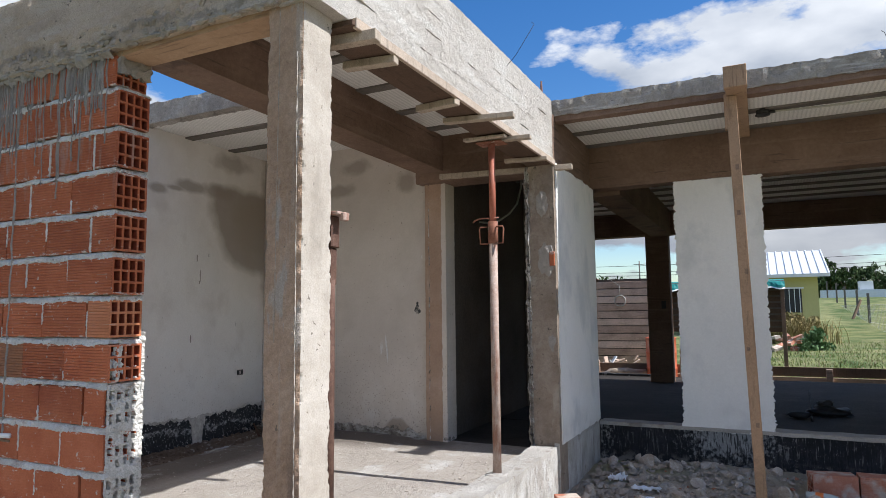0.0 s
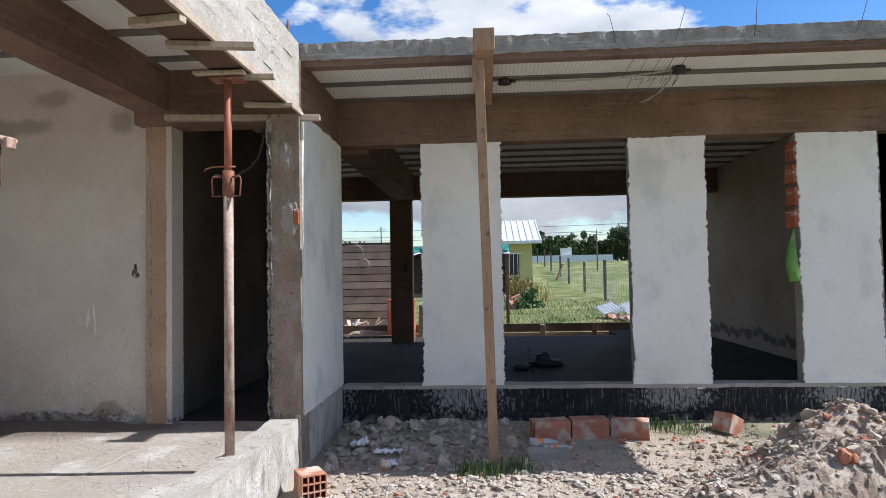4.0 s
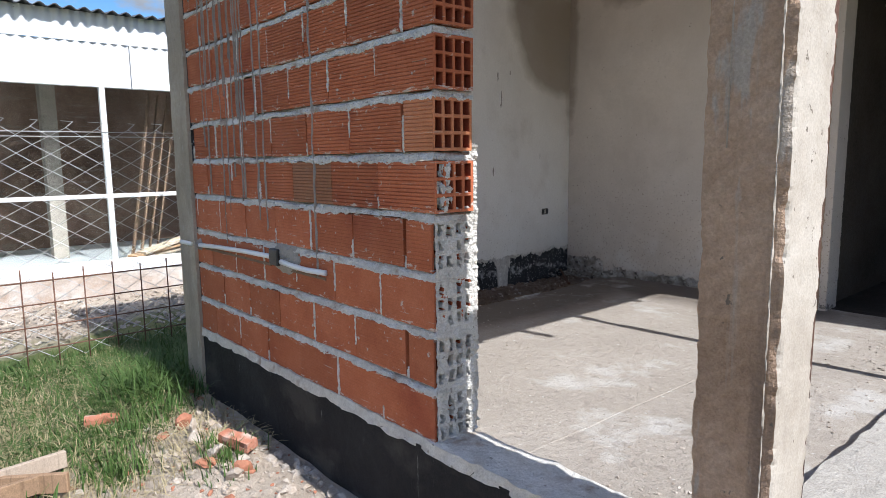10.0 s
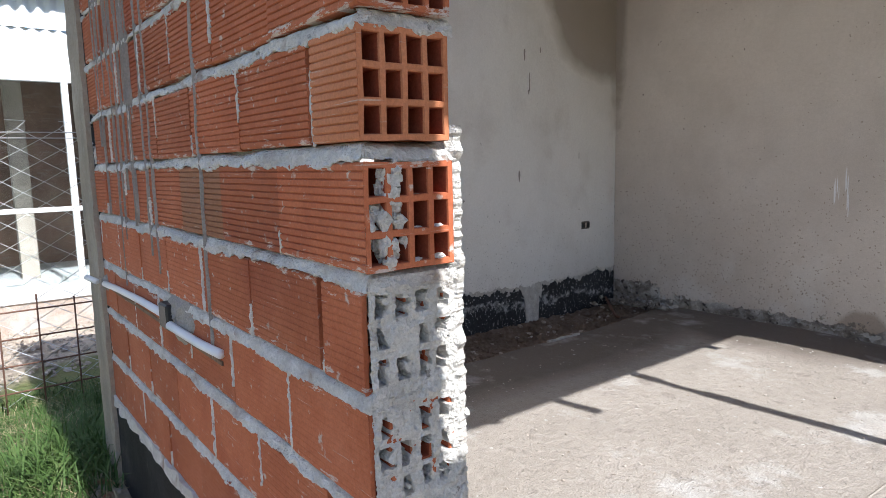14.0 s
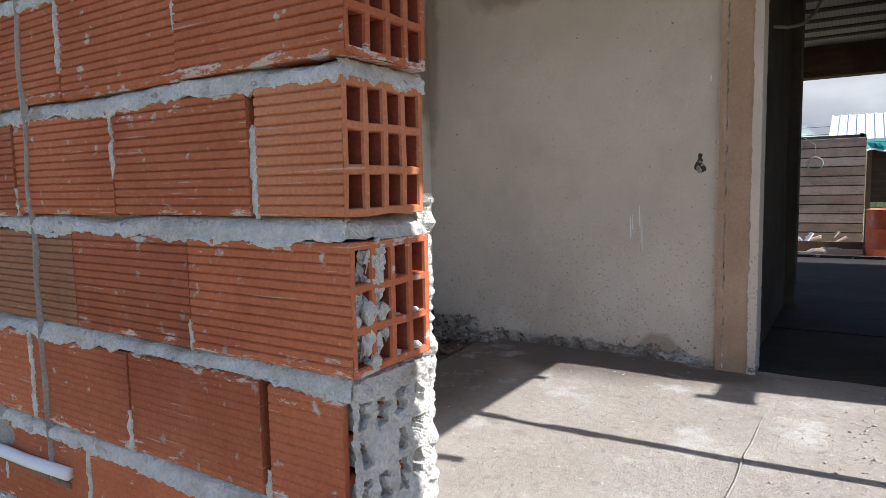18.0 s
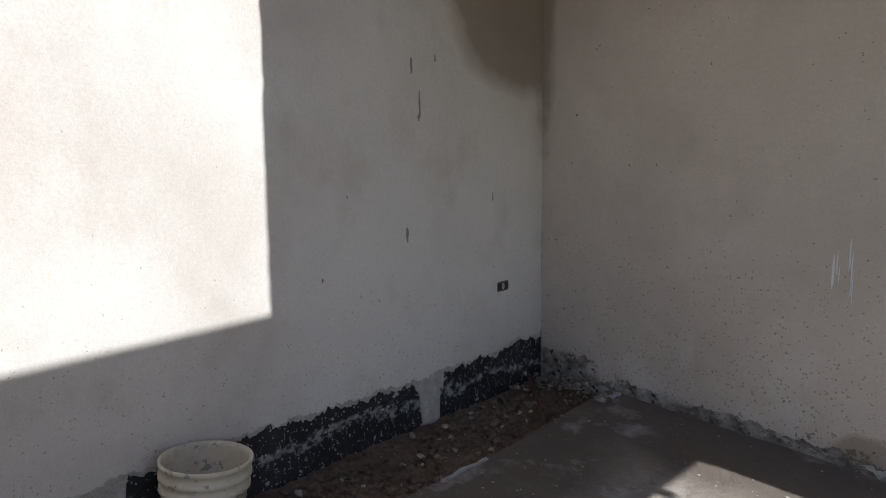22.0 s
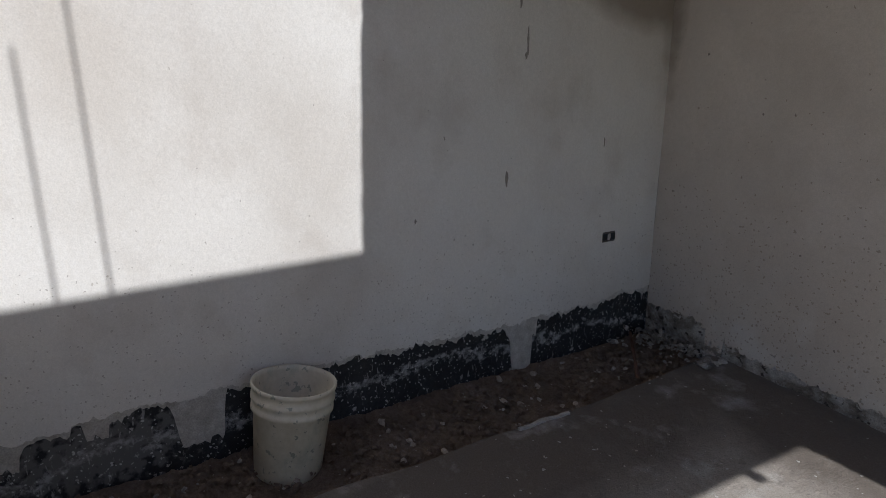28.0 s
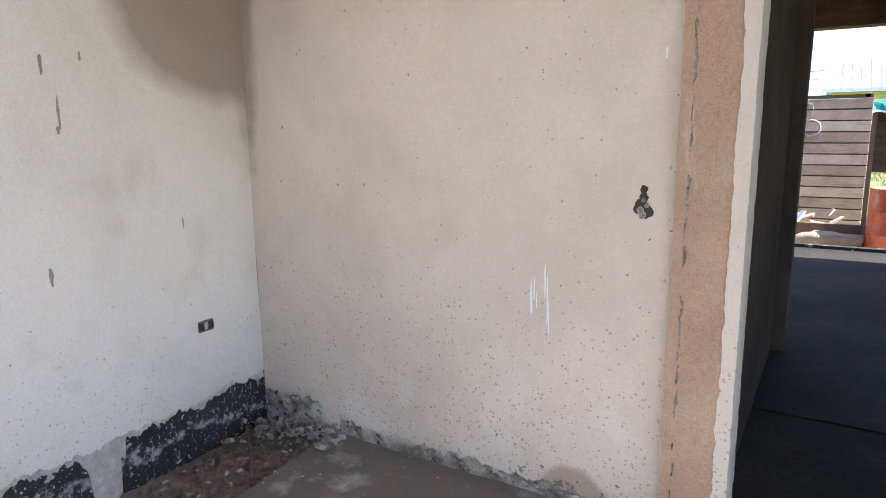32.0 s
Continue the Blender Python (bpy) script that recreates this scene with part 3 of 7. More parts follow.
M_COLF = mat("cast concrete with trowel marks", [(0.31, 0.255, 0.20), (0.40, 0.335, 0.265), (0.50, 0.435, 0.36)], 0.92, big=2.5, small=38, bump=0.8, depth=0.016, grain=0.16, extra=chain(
    streaks((0.25, 0.22, 0.18), (3, 3, 1.2), 0.52, 0.12, None, 0.6), streaks((0.20, 0.17, 0.14), (34, 34, 34), 0.69, 0.03), streaks((0.56, 0.52, 0.47), (26, 26, 9), 0.65, 0.05, None, 0.7)))
def trowel(t, g, out):
    """Diagonal trowel and board marks, and a darker band along one side."""
    mpp = t.nodes.new("ShaderNodeMapping"); mpp.inputs["Rotation"].default_value = (0, radians(38), 0); t.links.new(g.outputs["Position"], mpp.inputs["Vector"])
    w = t.nodes.new("ShaderNodeTexWave"); w.bands_direction = "Z"; w.inputs["Scale"].default_value = 7.0; w.inputs["Distortion"].default_value = 9.0; w.inputs["Detail"].default_value = 3; w.inputs["Detail Scale"].default_value = 1.6; t.links.new(mpp.outputs["Vector"], w.inputs["Vector"])
    r = t.nodes.new("ShaderNodeMapRange"); r.inputs["To Min"].default_value = 0.95; r.inputs["To Max"].default_value = 1.03; t.links.new(w.outputs["Fac"], r.inputs["Value"])
    h = t.nodes.new("ShaderNodeHueSaturation"); t.links.new(r.outputs["Result"], h.inputs["Value"]); t.links.new(out, h.inputs["Color"])
    return h.outputs["Color"]
M_COLS = mat("brown trowelled concrete", [(0.325, 0.21, 0.135), (0.44, 0.30, 0.205), (0.535, 0.39, 0.285)], 0.92, big=3.2, small=38, bump=0.9, depth=0.016, grain=0.2, extra=chain(
    trowel, streaks((0.22, 0.155, 0.115), (9, 9, 0.5), 0.53, 0.10, None, 0.7), streaks((0.44, 0.385, 0.325), (16, 16, 0.8), 0.57, 0.08, None, 0.6), streaks((0.42, 0.385, 0.34), (14, 14, 3), 0.6, 0.06, None, 0.7), streaks((0.14, 0.12, 0.10), (30, 30, 30), 0.68, 0.03, None, 0.8)))
M_COLE = mat("pitted concrete paler for sunlight", [(0.345, 0.30, 0.25), (0.42, 0.373, 0.318), (0.495, 0.45, 0.395)], 0.92, big=3.2, small=16, bump=0.3, depth=0.012, grain=0.14, extra=chain(
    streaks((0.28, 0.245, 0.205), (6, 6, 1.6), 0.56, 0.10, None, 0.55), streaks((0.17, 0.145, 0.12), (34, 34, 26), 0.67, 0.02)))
M_DCOL = mat("tan concrete strip", [(0.33, 0.215, 0.15), (0.415, 0.285, 0.205), (0.49, 0.365, 0.28)], 0.92, big=2.2, small=45, bump=0.5, depth=0.008, extra=chain(streaks((0.50, 0.42, 0.345), (7, 7, 1.2), 0.58, 0.10, None, 0.5), streaks((0.22, 0.16, 0.12), (24, 24, 24), 0.68, 0.03, None, 0.6)))
M_KERB = mat("lime-washed kerb concrete", [(0.34, 0.31, 0.275), (0.44, 0.41, 0.37), (0.53, 0.50, 0.46)], 0.94, big=3, small=35, bump=0.9, depth=0.015, extra=chain(
    streaks((0.60, 0.595, 0.58), (10, 10, 3.5), 0.50, 0.12, (0.07, 0.03), 0.5), streaks((0.13, 0.12, 0.11), (15, 15, 3.0), 0.57, 0.09, (0.08, -0.05), 0.5), streaks((0.24, 0.20, 0.17), (9, 9, 9), 0.6, 0.05, None, 0.6)))
M_TANWOOD = mat("board-cast tan soffit", [(0.28, 0.18, 0.11), (0.40, 0.265, 0.17), (0.49, 0.345, 0.235)], 0.9, big=2, small=30, bump=0.5, depth=0.008, extra=streaks((0.18, 0.12, 0.085), (3, 30, 30), 0.56, 0.08, None, 0.6))
M_BEAMS = mat("rough cast concrete with board bands", [(0.39, 0.30, 0.225), (0.51, 0.405, 0.315), (0.60, 0.495, 0.395)], 0.93, big=2.5, small=24, bump=1.0, depth=0.022, grain=0.26, extra=chain(
    streaks((0.58, 0.51, 0.435), (2.2, 2.2, 9), 0.52, 0.12, None, 0.6), zband((0.27, 0.235, 0.20), 2.585, 0.07, (16, 16, 22), 0.44, 0.14, 0.7), streaks((0.15, 0.125, 0.105), (22, 22, 34), 0.655, 0.025), streaks((0.13, 0.11, 0.095), (60, 60, 80), 0.70, 0.02)))
M_PIER = mat("broken brown pier concrete", [(0.21, 0.16, 0.12), (0.29, 0.23, 0.18), (0.38, 0.315, 0.255)], 0.94, big=4, small=35, bump=0.9, depth=0.015, extra=chain(streaks((0.42, 0.37, 0.31), (9, 9, 3), 0.58, 0.08, None, 0.6), streaks((0.12, 0.10, 0.08), (26, 26, 26), 0.66, 0.03)))
# Paler than the other render: daylight from the back opening put into its colour.
M_REARE = mat("brown render lightened for daylight with damp base", [(0.27, 0.22, 0.175), (0.35, 0.29, 0.235), (0.42, 0.355, 0.295)], 0.92, big=1.5, small=35, bump=0.3, extra=zband((0.09, 0.08, 0.07), 0.2, 0.16, (5, 5, 9), 0.42, 0.14, 0.85))
M_JAMB = mat("bare block jamb", [(0.28, 0.25, 0.22), (0.38, 0.35, 0.31)], 0.95, big=4, small=35, bump=0.8, depth=0.015)
M_PILL = mat("bluish white plaster", [(0.71, 0.685, 0.65), (0.775, 0.75, 0.715), (0.825, 0.80, 0.77)], 0.9, big=1.1, small=40, bump=0.25, depth=0.005, grain=0.06, extra=chain(streaks((0.58, 0.575, 0.565), (2.2, 2.2, 1.6), 0.52, 0.14, None, 0.75), streaks((0.42, 0.40, 0.37), (45, 45, 45), 0.72, 0.02, None, 0.6), streaks((0.45, 0.42, 0.38), (3, 3, 5), 0.5, 0.15, (0.35, 0.05), 0.5)))
# Darkened beside the walls: damp, and also floor shade put into the colour.
M_SCREED = mat("dusty cement screed", [(0.295, 0.258, 0.22), (0.38, 0.337, 0.293), (0.47, 0.425, 0.378)], 0.9, big=0.9, small=24, bump=1.0, depth=0.014, extra=chain(
    stain([((-4.3, 4.3, 0), (0.42, 2.2, 5)), ((-3.8, 5.35, 0), (1.3, 0.42, 5)), ((-3.0, 5.45, 0), (0.5, 0.25, 5))], (0.145, 0.12, 0.10), 0.5, 2.5, 0.6, 0.9), streaks((0.58, 0.57, 0.55), (2.2, 2.2, 2.2), 0.56, 0.10, None, 0.55), streaks((0.25, 0.22, 0.19), (1.3, 1.3, 1), 0.6, 0.1, None, 0.6), streaks((0.20, 0.18, 0.16), (45, 45, 45), 0.66, 0.03), streaks((0.22, 0.19, 0.165), (11, 11, 3), 0.60, 0.05, None, 0.45), specks((0.22, 0.19, 0.165), 60, 0.30, 5.0, -1.0, 0.35, 0.35, 0.7), specks((0.60, 0.58, 0.55), 34, 0.22, 5.0, -1.0, 0.2, 0.2, 0.7)))


# ragged plaster coats: a sheet with thickness whose borders follow noisy lines
def ragged(name, axis, at, u0, u1, z0, z1, thick, material, parent, lo=None, left=0.012, right=0.012, step=0.025, seed=0.0, top=0.0, label="", ustep=None):
    """axis 'x': a sheet in a plane of constant x (u is y), facing +x; 'y': constant y (u is x), facing -y. lo(u): its lower border."""
    nu, nz_ = max(2, int((u1 - u0) / (ustep or step))), max(2, int((z1 - z0) / step))
    vs, fs = [], []
    def jag(s, k): return 0.6 * noise.noise(Vector((s * 5 + seed, k, seed))) + 0.6 * noise.noise(Vector((s * 23 + seed, k, 7))) + 0.5 * noise.noise(Vector((s * 61 + seed, k, 3)))
    for layer in (0.0, thick):
        for j in range(nz_ + 1):
            for i in range(nu + 1):
                fu, fz = i / nu, j / nz_
                ua = u0 + left * jag(z0 + (z1 - z0) * fz, 1.0); ub = u1 + right * jag(z0 + (z1 - z0) * fz, 5.0)
                u = ua + (ub - ua) * fu
                za = lo(u) if lo else z0
                zb = z1 + top * jag(u, 9.0)
                z = za + (zb - za) * fz
                off = at - layer if axis == "x" else at + layer
                if layer == 0.0: off += 0.0025 * noise.noise(Vector((u * 2, z * 2, seed))) * (1 if axis == "x" else -1)
                vs.append((off, u, z) if axis == "x" else (u, off, z))
    n = (nu + 1) * (nz_ + 1)
    for j in range(nz_):
        for i in range(nu):
            a = j * (nu + 1) + i
            fs.append((a, a + 1, a + nu + 2, a + nu + 1)); fs.append((n + a, n + a + nu + 1, n + a + nu + 2, n + a + 1))
    ring = [i for i in range(nu)] + [nu + j * (nu + 1) for j in range(nz_)] + [nz_ * (nu + 1) + i for i in range(nu, 0, -1)] + [j * (nu + 1) for j in range(nz_, 0, -1)]
    for k, a in enumerate(ring):
        b = ring[(k + 1) % len(ring)]; fs.append((a, n + a, n + b, b))
    me = bpy.data.meshes.new(name); me.from_pydata(vs, [], fs)
    bm = bmesh.new(); bm.from_mesh(me)
    bpy.data.meshes.remove(me)
    return part(name, bm, material, parent, label)


def rough_line(name, pts, w, h, amp, material, parent, n=160, seed=0.0, out=(0, -1, 0)):
    """A crumbled ridge along a line: a narrow strip of uneven section."""
    a, b = Vector(pts[0]), Vector(pts[1]); d = (b - a).normalized(); o = Vector(out).normalized(); u = d.cross(o)
    bm = bmesh.new(); prev = None
    for k in range(n + 1):
        p = a + (b - a) * (k / n); q = p * 17 + Vector((seed, seed, 0)); e = p * 55 + Vector((seed, 3, 0))
        j1, j2, j3 = (noise.noise(q) + 0.7 * noise.noise(e), noise.noise(q * 1.3 + Vector((9, 0, 0))) + 0.7 * noise.noise(e * 1.1), noise.noise(q * 0.9 + Vector((0, 7, 0))) + 0.8 * noise.noise(e * 0.9))
        cur = [bm.verts.new(p + u * (-w + amp * j1) - o * 0.004), bm.verts.new(p + u * (-w * 0.4) + o * (h + amp * j2)), bm.verts.new(p + u * (w * 0.4 + amp * j1 * 0.5) + o * (h + amp * j3)), bm.verts.new(p + u * (w + amp * j2) - o * 0.004)]
        if prev:
            for q_ in range(3): bm.faces.new((prev[q_], prev[q_ + 1], cur[q_ + 1], cur[q_]))
        prev = cur
    return part(name, bm, material, parent)


# ---- the large structure ----
def nz3(x, y, z): return noise.noise(Vector((x, y, z)))


def strip(name, rows, material, parent):
    """A sheet from rows of points, all of one length."""
    n = len(rows[0]); vs = [p for r_ in rows for p in r_]
    fs = [(j * n + i, j * n + i + 1, (j + 1) * n + i + 1, (j + 1) * n + i) for j in range(len(rows) - 1) for i in range(n - 1)]
    me = bpy.data.meshes.new(name); me.from_pydata(vs, [], fs); me.materials.append(material); ob = new(name, me); ob.parent = parent
    return ob


AX, BY, SY = -4.98, 5.575, 2.05          # west wall face, north wall face, outer face of the brick wall
JX = -2.762                              # open end of the brick wall
G0 = -0.34                               # ground outside
CURB = 0.09

# floor of the open room, with a bare earth strip along the west wall
bm = bmesh.new()
nx_, ny_ = 110, 132
vv = {}
for i in range(nx_ + 1):
    for j in range(ny_ + 1):
        x, y = -4.50 + 2.78 * i / nx_, 2.24 + 3.38 * j / ny_
        if i == 0: x += 0.02 * noise.noise(Vector((0, y * 3, 2))) - 0.03 * max(0, y - 4.9)
        vv[i, j] = bm.verts.new((x, y, 0.004 * noise.noise(Vector((x * 1.7, y * 1.7, 0))) + 0.0022 * noise.noise(Vector((x * 9, y * 9, 2))) + 0.022 * max(0.0, min(1.0, (y - 4.7) / 0.8)) * max(0.3, min(1.0, (-2.9 - x) / 0.6)) + (0 if i else -0.004)))
for i in range(nx_):
    for j in range(ny_): bm.faces.new((vv[i, j], vv[i + 1, j], vv[i + 1, j + 1], vv[i, j + 1]))
ex = bmesh.ops.extrude_face_region(bm, geom=bm.faces[:])
bmesh.ops.translate(bm, verts=[v for v in ex["geom"] if isinstance(v, bmesh.types.BMVert)], vec=(0, 0, -0.12))
fl = tagged(part("floor_room", bm, M_SCREED), "dusty grey cement screed floor", "floor", "", "structure")
for x0, y0, x1, y1 in ((-2.62, 2.3, -2.55, 5.5),):
    bm = bmesh.new(); n = 30; prev = None
    for k in range(n + 1):
        f = k / n; px, py = x0 + (x1 - x0) * f, y0 + (y1 - y0) * f
        w = 0.004; dx, dy = (w, 0) if abs(y1 - y0) > abs(x1 - x0) else (0, w)
        o = 0.012 * noise.noise(Vector((px * 4, py * 4, 3)))
        cur = [bm.verts.new((px + s * dx + (o if dx else 0), py + s * dy + (o if dy else 0), h)) for s, h in ((-1, 0.002), (0, 0.005), (1, 0.002))]
        if prev:
            for q in range(2): bm.faces.new((prev[q], prev[q + 1], cur[q + 1], cur[q]))
        prev = cur
    part("screed_joint", bm, M_SCREED, fl)
bm = bmesh.new(); nx_, ny_ = 44, 260; vv = {}
for i in range(nx_ + 1):
    for j in range(ny_ + 1):
        x, y = -5.0 + 0.56 * i / nx_, 2.2 + 3.40 * j / ny_
        z = -0.05 + 0.05 * (1 - i / nx_) * max(0, noise.noise(Vector((x * 2, y * 1.5, 4))) + 0.3) + 0.012 * noise.noise(Vector((x * 14, y * 14, 0))) + 0.012 * abs(noise.noise(Vector((x * 33, y * 33, 5)))) + 0.007 * noise.noise(Vector((x * 75, y * 75, 1))) - (0.03 if i == nx_ else 0)
        vv[i, j] = bm.verts.new((x, y, z))
for i in range(nx_):
    for j in range(ny_): bm.faces.new((vv[i, j], vv[i + 1, j], vv[i + 1, j + 1], vv[i, j + 1]))
M_EARTH = mat("brown crumbly earth", [(0.15, 0.105, 0.075), (0.22, 0.16, 0.12), (0.31, 0.24, 0.19)], 0.97, big=4, small=40, bump=1.0, depth=0.02)
tagged(part("earth_strip", bm, M_EARTH), "strip of bare crumbly brown earth beside the wall", "earth", "", "structure")

# west wall: core with tar band, plaster coat above it
ww = solid("wall_west", -5.18, AX - 0.014, 2.05, 5.73, -0.3, 2.96, M_TARBAND, "cream plastered wall with damp stains and a scraped tar band", "wall")
def low_a(u):
    z = 0.255 + 0.02 * math.sin(u * 2.2 + 0.6) + 0.022 * nz3(u * 7, 3, 0) + 0.016 * nz3(u * 29, 3, 0) + 0.012 * noise.cell(Vector((u * 15, 2, 0))) + 0.014 * nz3(u * 65, 8, 0)
    return z
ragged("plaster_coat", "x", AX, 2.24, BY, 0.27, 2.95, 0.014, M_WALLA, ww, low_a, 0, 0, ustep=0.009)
def low_w(u):
    z = low_a(u) - 0.022 - 0.035 * max(-0.5, nz3(u * 8, 2, 5)) - 0.022 * nz3(u * 30, 3, 0) - 0.012 * nz3(u * 80, 3, 0)
    for c, w, d0 in ((4.69, 0.085, 0.27), (3.11, 0.085, 0.19), (2.74, 0.035, 0.06), (2.45, 0.05, 0.08)):
        d = abs(u - c + 0.04 * nz3(u * 19, c, 0) + 0.025 * nz3(u * 60, c, 3)) / w
        if d < 1.3: z -= d0 * max(0, min(1, 2.2 * (1.15 - d)))
    return z
ragged("under_coat", "x", AX - 0.006, 2.24, BY, 0.27, 0.45, 0.007, M_UNDER, ww, low_w, 0, 0, step=0.01)
# north wall
wn = solid("wall_north", -5.0, -2.905, BY + 0.014, 5.73, -0.1, 2.96, M_CRUMB, "beige plastered wall with a crumbled base", "wall")
def low_b(u):
    z = 0.115 - 0.025 * (u + 4.9) + 0.035 * noise.noise(Vector((u * 4.3, 8, 0))) + 0.02 * noise.noise(Vector((u * 17, 8, 0))) + 0.016 * noise.noise(Vector((u * 43, 8, 2))) + 0.014 * noise.noise(Vector((u * 90, 8, 0)))
    z += 0.05 * max(0.0, nz3(u * 8.5, 2, 9))
    if u < -4.45: z += 0.05
    if abs(u + 4.52) < 0.055: z -= 0.12
    return max(z, 0.02)
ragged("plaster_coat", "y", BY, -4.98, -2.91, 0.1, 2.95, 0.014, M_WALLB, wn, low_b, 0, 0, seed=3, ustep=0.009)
rows = []
for k in range(46):
    z = -0.06 + 0.27 * k / 45; row = []
    for q in range(430):
        x = -4.97 + 2.04 * q / 429
        o = 0.016 * nz3(x * 9, z * 12, 4) + 0.014 * nz3(x * 27, z * 30, 6) + 0.008 * nz3(x * 70, z * 80, 8)
        low = max(0.0, 1.0 - abs(z - 0.035 - 0.02 * nz3(x * 6, 1, 1)) / 0.03)
        row.append((x, BY + 0.004 - 0.5 * o + 0.022 * low * max(0.0, 0.4 + nz3(x * 11, 5, 3)) + max(0.0, (z - 0.16) * 0.2), z))
    rows.append(row)
strip("plinth_crumb", rows, M_CRUMB, wn)
def low_u(u): return low_b(u) - 0.03 - 0.025 * noise.noise(Vector((u * 12, 5, 1))) - 0.02 * noise.noise(Vector((u * 55, 3, 0)))
ragged("under_coat", "y", BY + 0.008, -4.98, -2.92, 0.1, 0.3, 0.006, M_UNDER, wn, low_u, 0, 0, step=0.01, seed=13)
rough_line("floor_fillet", ((-4.5, BY - 0.004, 0.006), (-2.95, BY - 0.004, 0.004)), 0.008, 0.002, 0.006, M_WPLS, wn, 300, 4.0, (0, -1, 0.6))

fs_ = solid("foundation_south", -5.02, -1.66, 2.048, 2.24, -0.7, 0.045, M_TARS, "tar-painted foundation wall", "foundation", amp=0.003, step=0.05)
solid("mortar_cap", -5.0, -1.84, 2.042, 2.245, 0.03, 0.080, M_MORTAR, amp=0.012, step=0.025, freq=12, parent=fs_)
ce = solid("curb_east", -1.79, -1.575, 2.10, 5.30, -0.5, CURB, M_KERB, "rough concrete kerb along the open side", "kerb", amp=0.012, step=0.04, freq=8)
bs = solid("beam_south", -5.20, -1.68, 2.02, 2.245, 2.52, 2.95, M_BEAMS, "long rough concrete beam over the brick wall", "beam", amp=0.006, step=0.02, freq=15)
solid("soffit_board_mark", -5.0, -1.83, 2.06, 2.225, 2.495, 2.53, M_TANWOOD, parent=bs)
be = solid("beam_east", -1.76, -1.57, 2.03, 5.40, 2.51, 3.07, M_BEAMB, "pale concrete beam with board marks", "beam", amp=0.004, step=0.028, freq=13)
for z, w in ((2.64, 0.006), (2.77, 0.008), (2.89, 0.006)):
    bm = bmesh.new(); prev = None
    for k in range(110):
        y = 2.1 + 3.28 * k / 109; zz = z + 0.006 * noise.noise(Vector((y * 3, z, 1))); pr = max(-0.007, 0.002 + 0.013 * noise.noise(Vector((y * 4, z * 9, 5))) + 0.006 * noise.noise(Vector((y * 21, z * 9, 2))))
        cur = [bm.verts.new((-1.572 + p, y, zz + s)) for p, s in ((-0.008, -w), (pr, -w * 0.3), (pr, w * 0.4), (-0.008, w))]
        if prev:
            for q in range(3): bm.faces.new((prev[q], prev[q + 1], cur[q + 1], cur[q]))
        prev = cur
    part("board_seam", bm, M_BEAMB, be)
bi = solid("beam_inner", -2.93, -2.66, 2.24, 5.50, 2.555, 2.91, M_BROWN, "brown-stained concrete beam below the roof slab", "beam", amp=0.003)
cc = solid("column_corner", -1.825, -1.637, 2.05, 2.247, 0.02, 2.52, M_COLF, "bare concrete corner column with chipped arris", "column", amp=0.0018, step=0.010, freq=16)
# Paler east faces put part of the sun's contrast into the colour.
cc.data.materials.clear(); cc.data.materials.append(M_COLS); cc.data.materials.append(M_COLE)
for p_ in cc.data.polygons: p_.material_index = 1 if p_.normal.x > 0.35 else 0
for v in cc.data.vertices:          # worn and knocked-out arrises
    for ax_, ay_, sx, sy, k in ((-1.637, 2.05, -1, 1, 1.0), (-1.825, 2.05, 1, 1, 0.55), (-1.637, 2.247, -1, -1, 0.7)):
        d = max(abs(v.co.x - ax_), abs(v.co.y - ay_))
        if d < 0.016:
            z_ = v.co.z; e = 0.35 + nz3(z_ * 7, k, 2) + 0.9 * nz3(z_ * 19, k, 5) + 0.7 * nz3(z_ * 52, k, 7)
            e = max(0.05, min(1.5, e)) * 0.0095 * k * (1 - d / 0.016)
            v.co.x += sx * e; v.co.y += sy * e
rough_line("form_seam", ((-1.772, 2.05, 1.1), (-1.762, 2.05, 2.5)), 0.003, 0.002, 0.003, M_COLF, cc, 220, 3.0)
rough_line("form_seam", ((-1.662, 2.05, 0.1), (-1.668, 2.05, 2.3)), 0.003, 0.002, 0.004, M_COLE, cc, 320, 6.0)
for v in bs.data.vertices:          # the lower board stood a little back; its casting is full of clods and pits
    if v.co.y < 2.04:
        k = 1.0 - max(0.0, min(1.0, (v.co.z - 2.645) / 0.02))
        v.co.y += k * (0.010 - 0.020 * max(0.0, noise.noise(v.co * 17)) - 0.016 * max(0.0, noise.noise(v.co * 38))) - 0.004 * noise.noise(Vector((v.co.x * 4, 1, v.co.z * 40)))
rough_line("mortar_ooze", ((-5.0, 2.035, 2.515), (-2.80, 2.035, 2.515)), 0.030, 0.008, 0.022, M_DRIP, bs, 420, 7.0)
rough_line("broken_lip", ((-5.15, 2.02, 2.53), (-1.7, 2.02, 2.53)), 0.010, 0.003, 0.010, M_COLF, bs, 260, 9.0)
solid("column_west", -5.25, -5.0, 2.03, 2.25, -0.6, 2.52, M_COLF, "grey concrete column at the wall's end", "column", amp=0.006, step=0.04)
wi = solid("wall_inner_south", AX, JX - 0.33, 2.232, 2.29, -0.02, 2.5, M_WALLB, "plastered inner face of the brick wall", "wall")
for v in wi.data.vertices:
    if v.co.y > 2.26 and v.co.x > -4: v.co.y -= 0.052
# roof of the open room: blocks between joists, with a rough cast edge
cw = solid("ceiling_west", -4.98, -2.93, 3.96, 5.75, 2.95, 3.02, M_EPSR, "white ribbed roof blocks between grey joists", "ceiling")
for y in (4.43, 5.0): solid("joist", -4.98, -2.93, y, y + 0.10, 2.935, 2.955, M_JOIST, parent=cw)
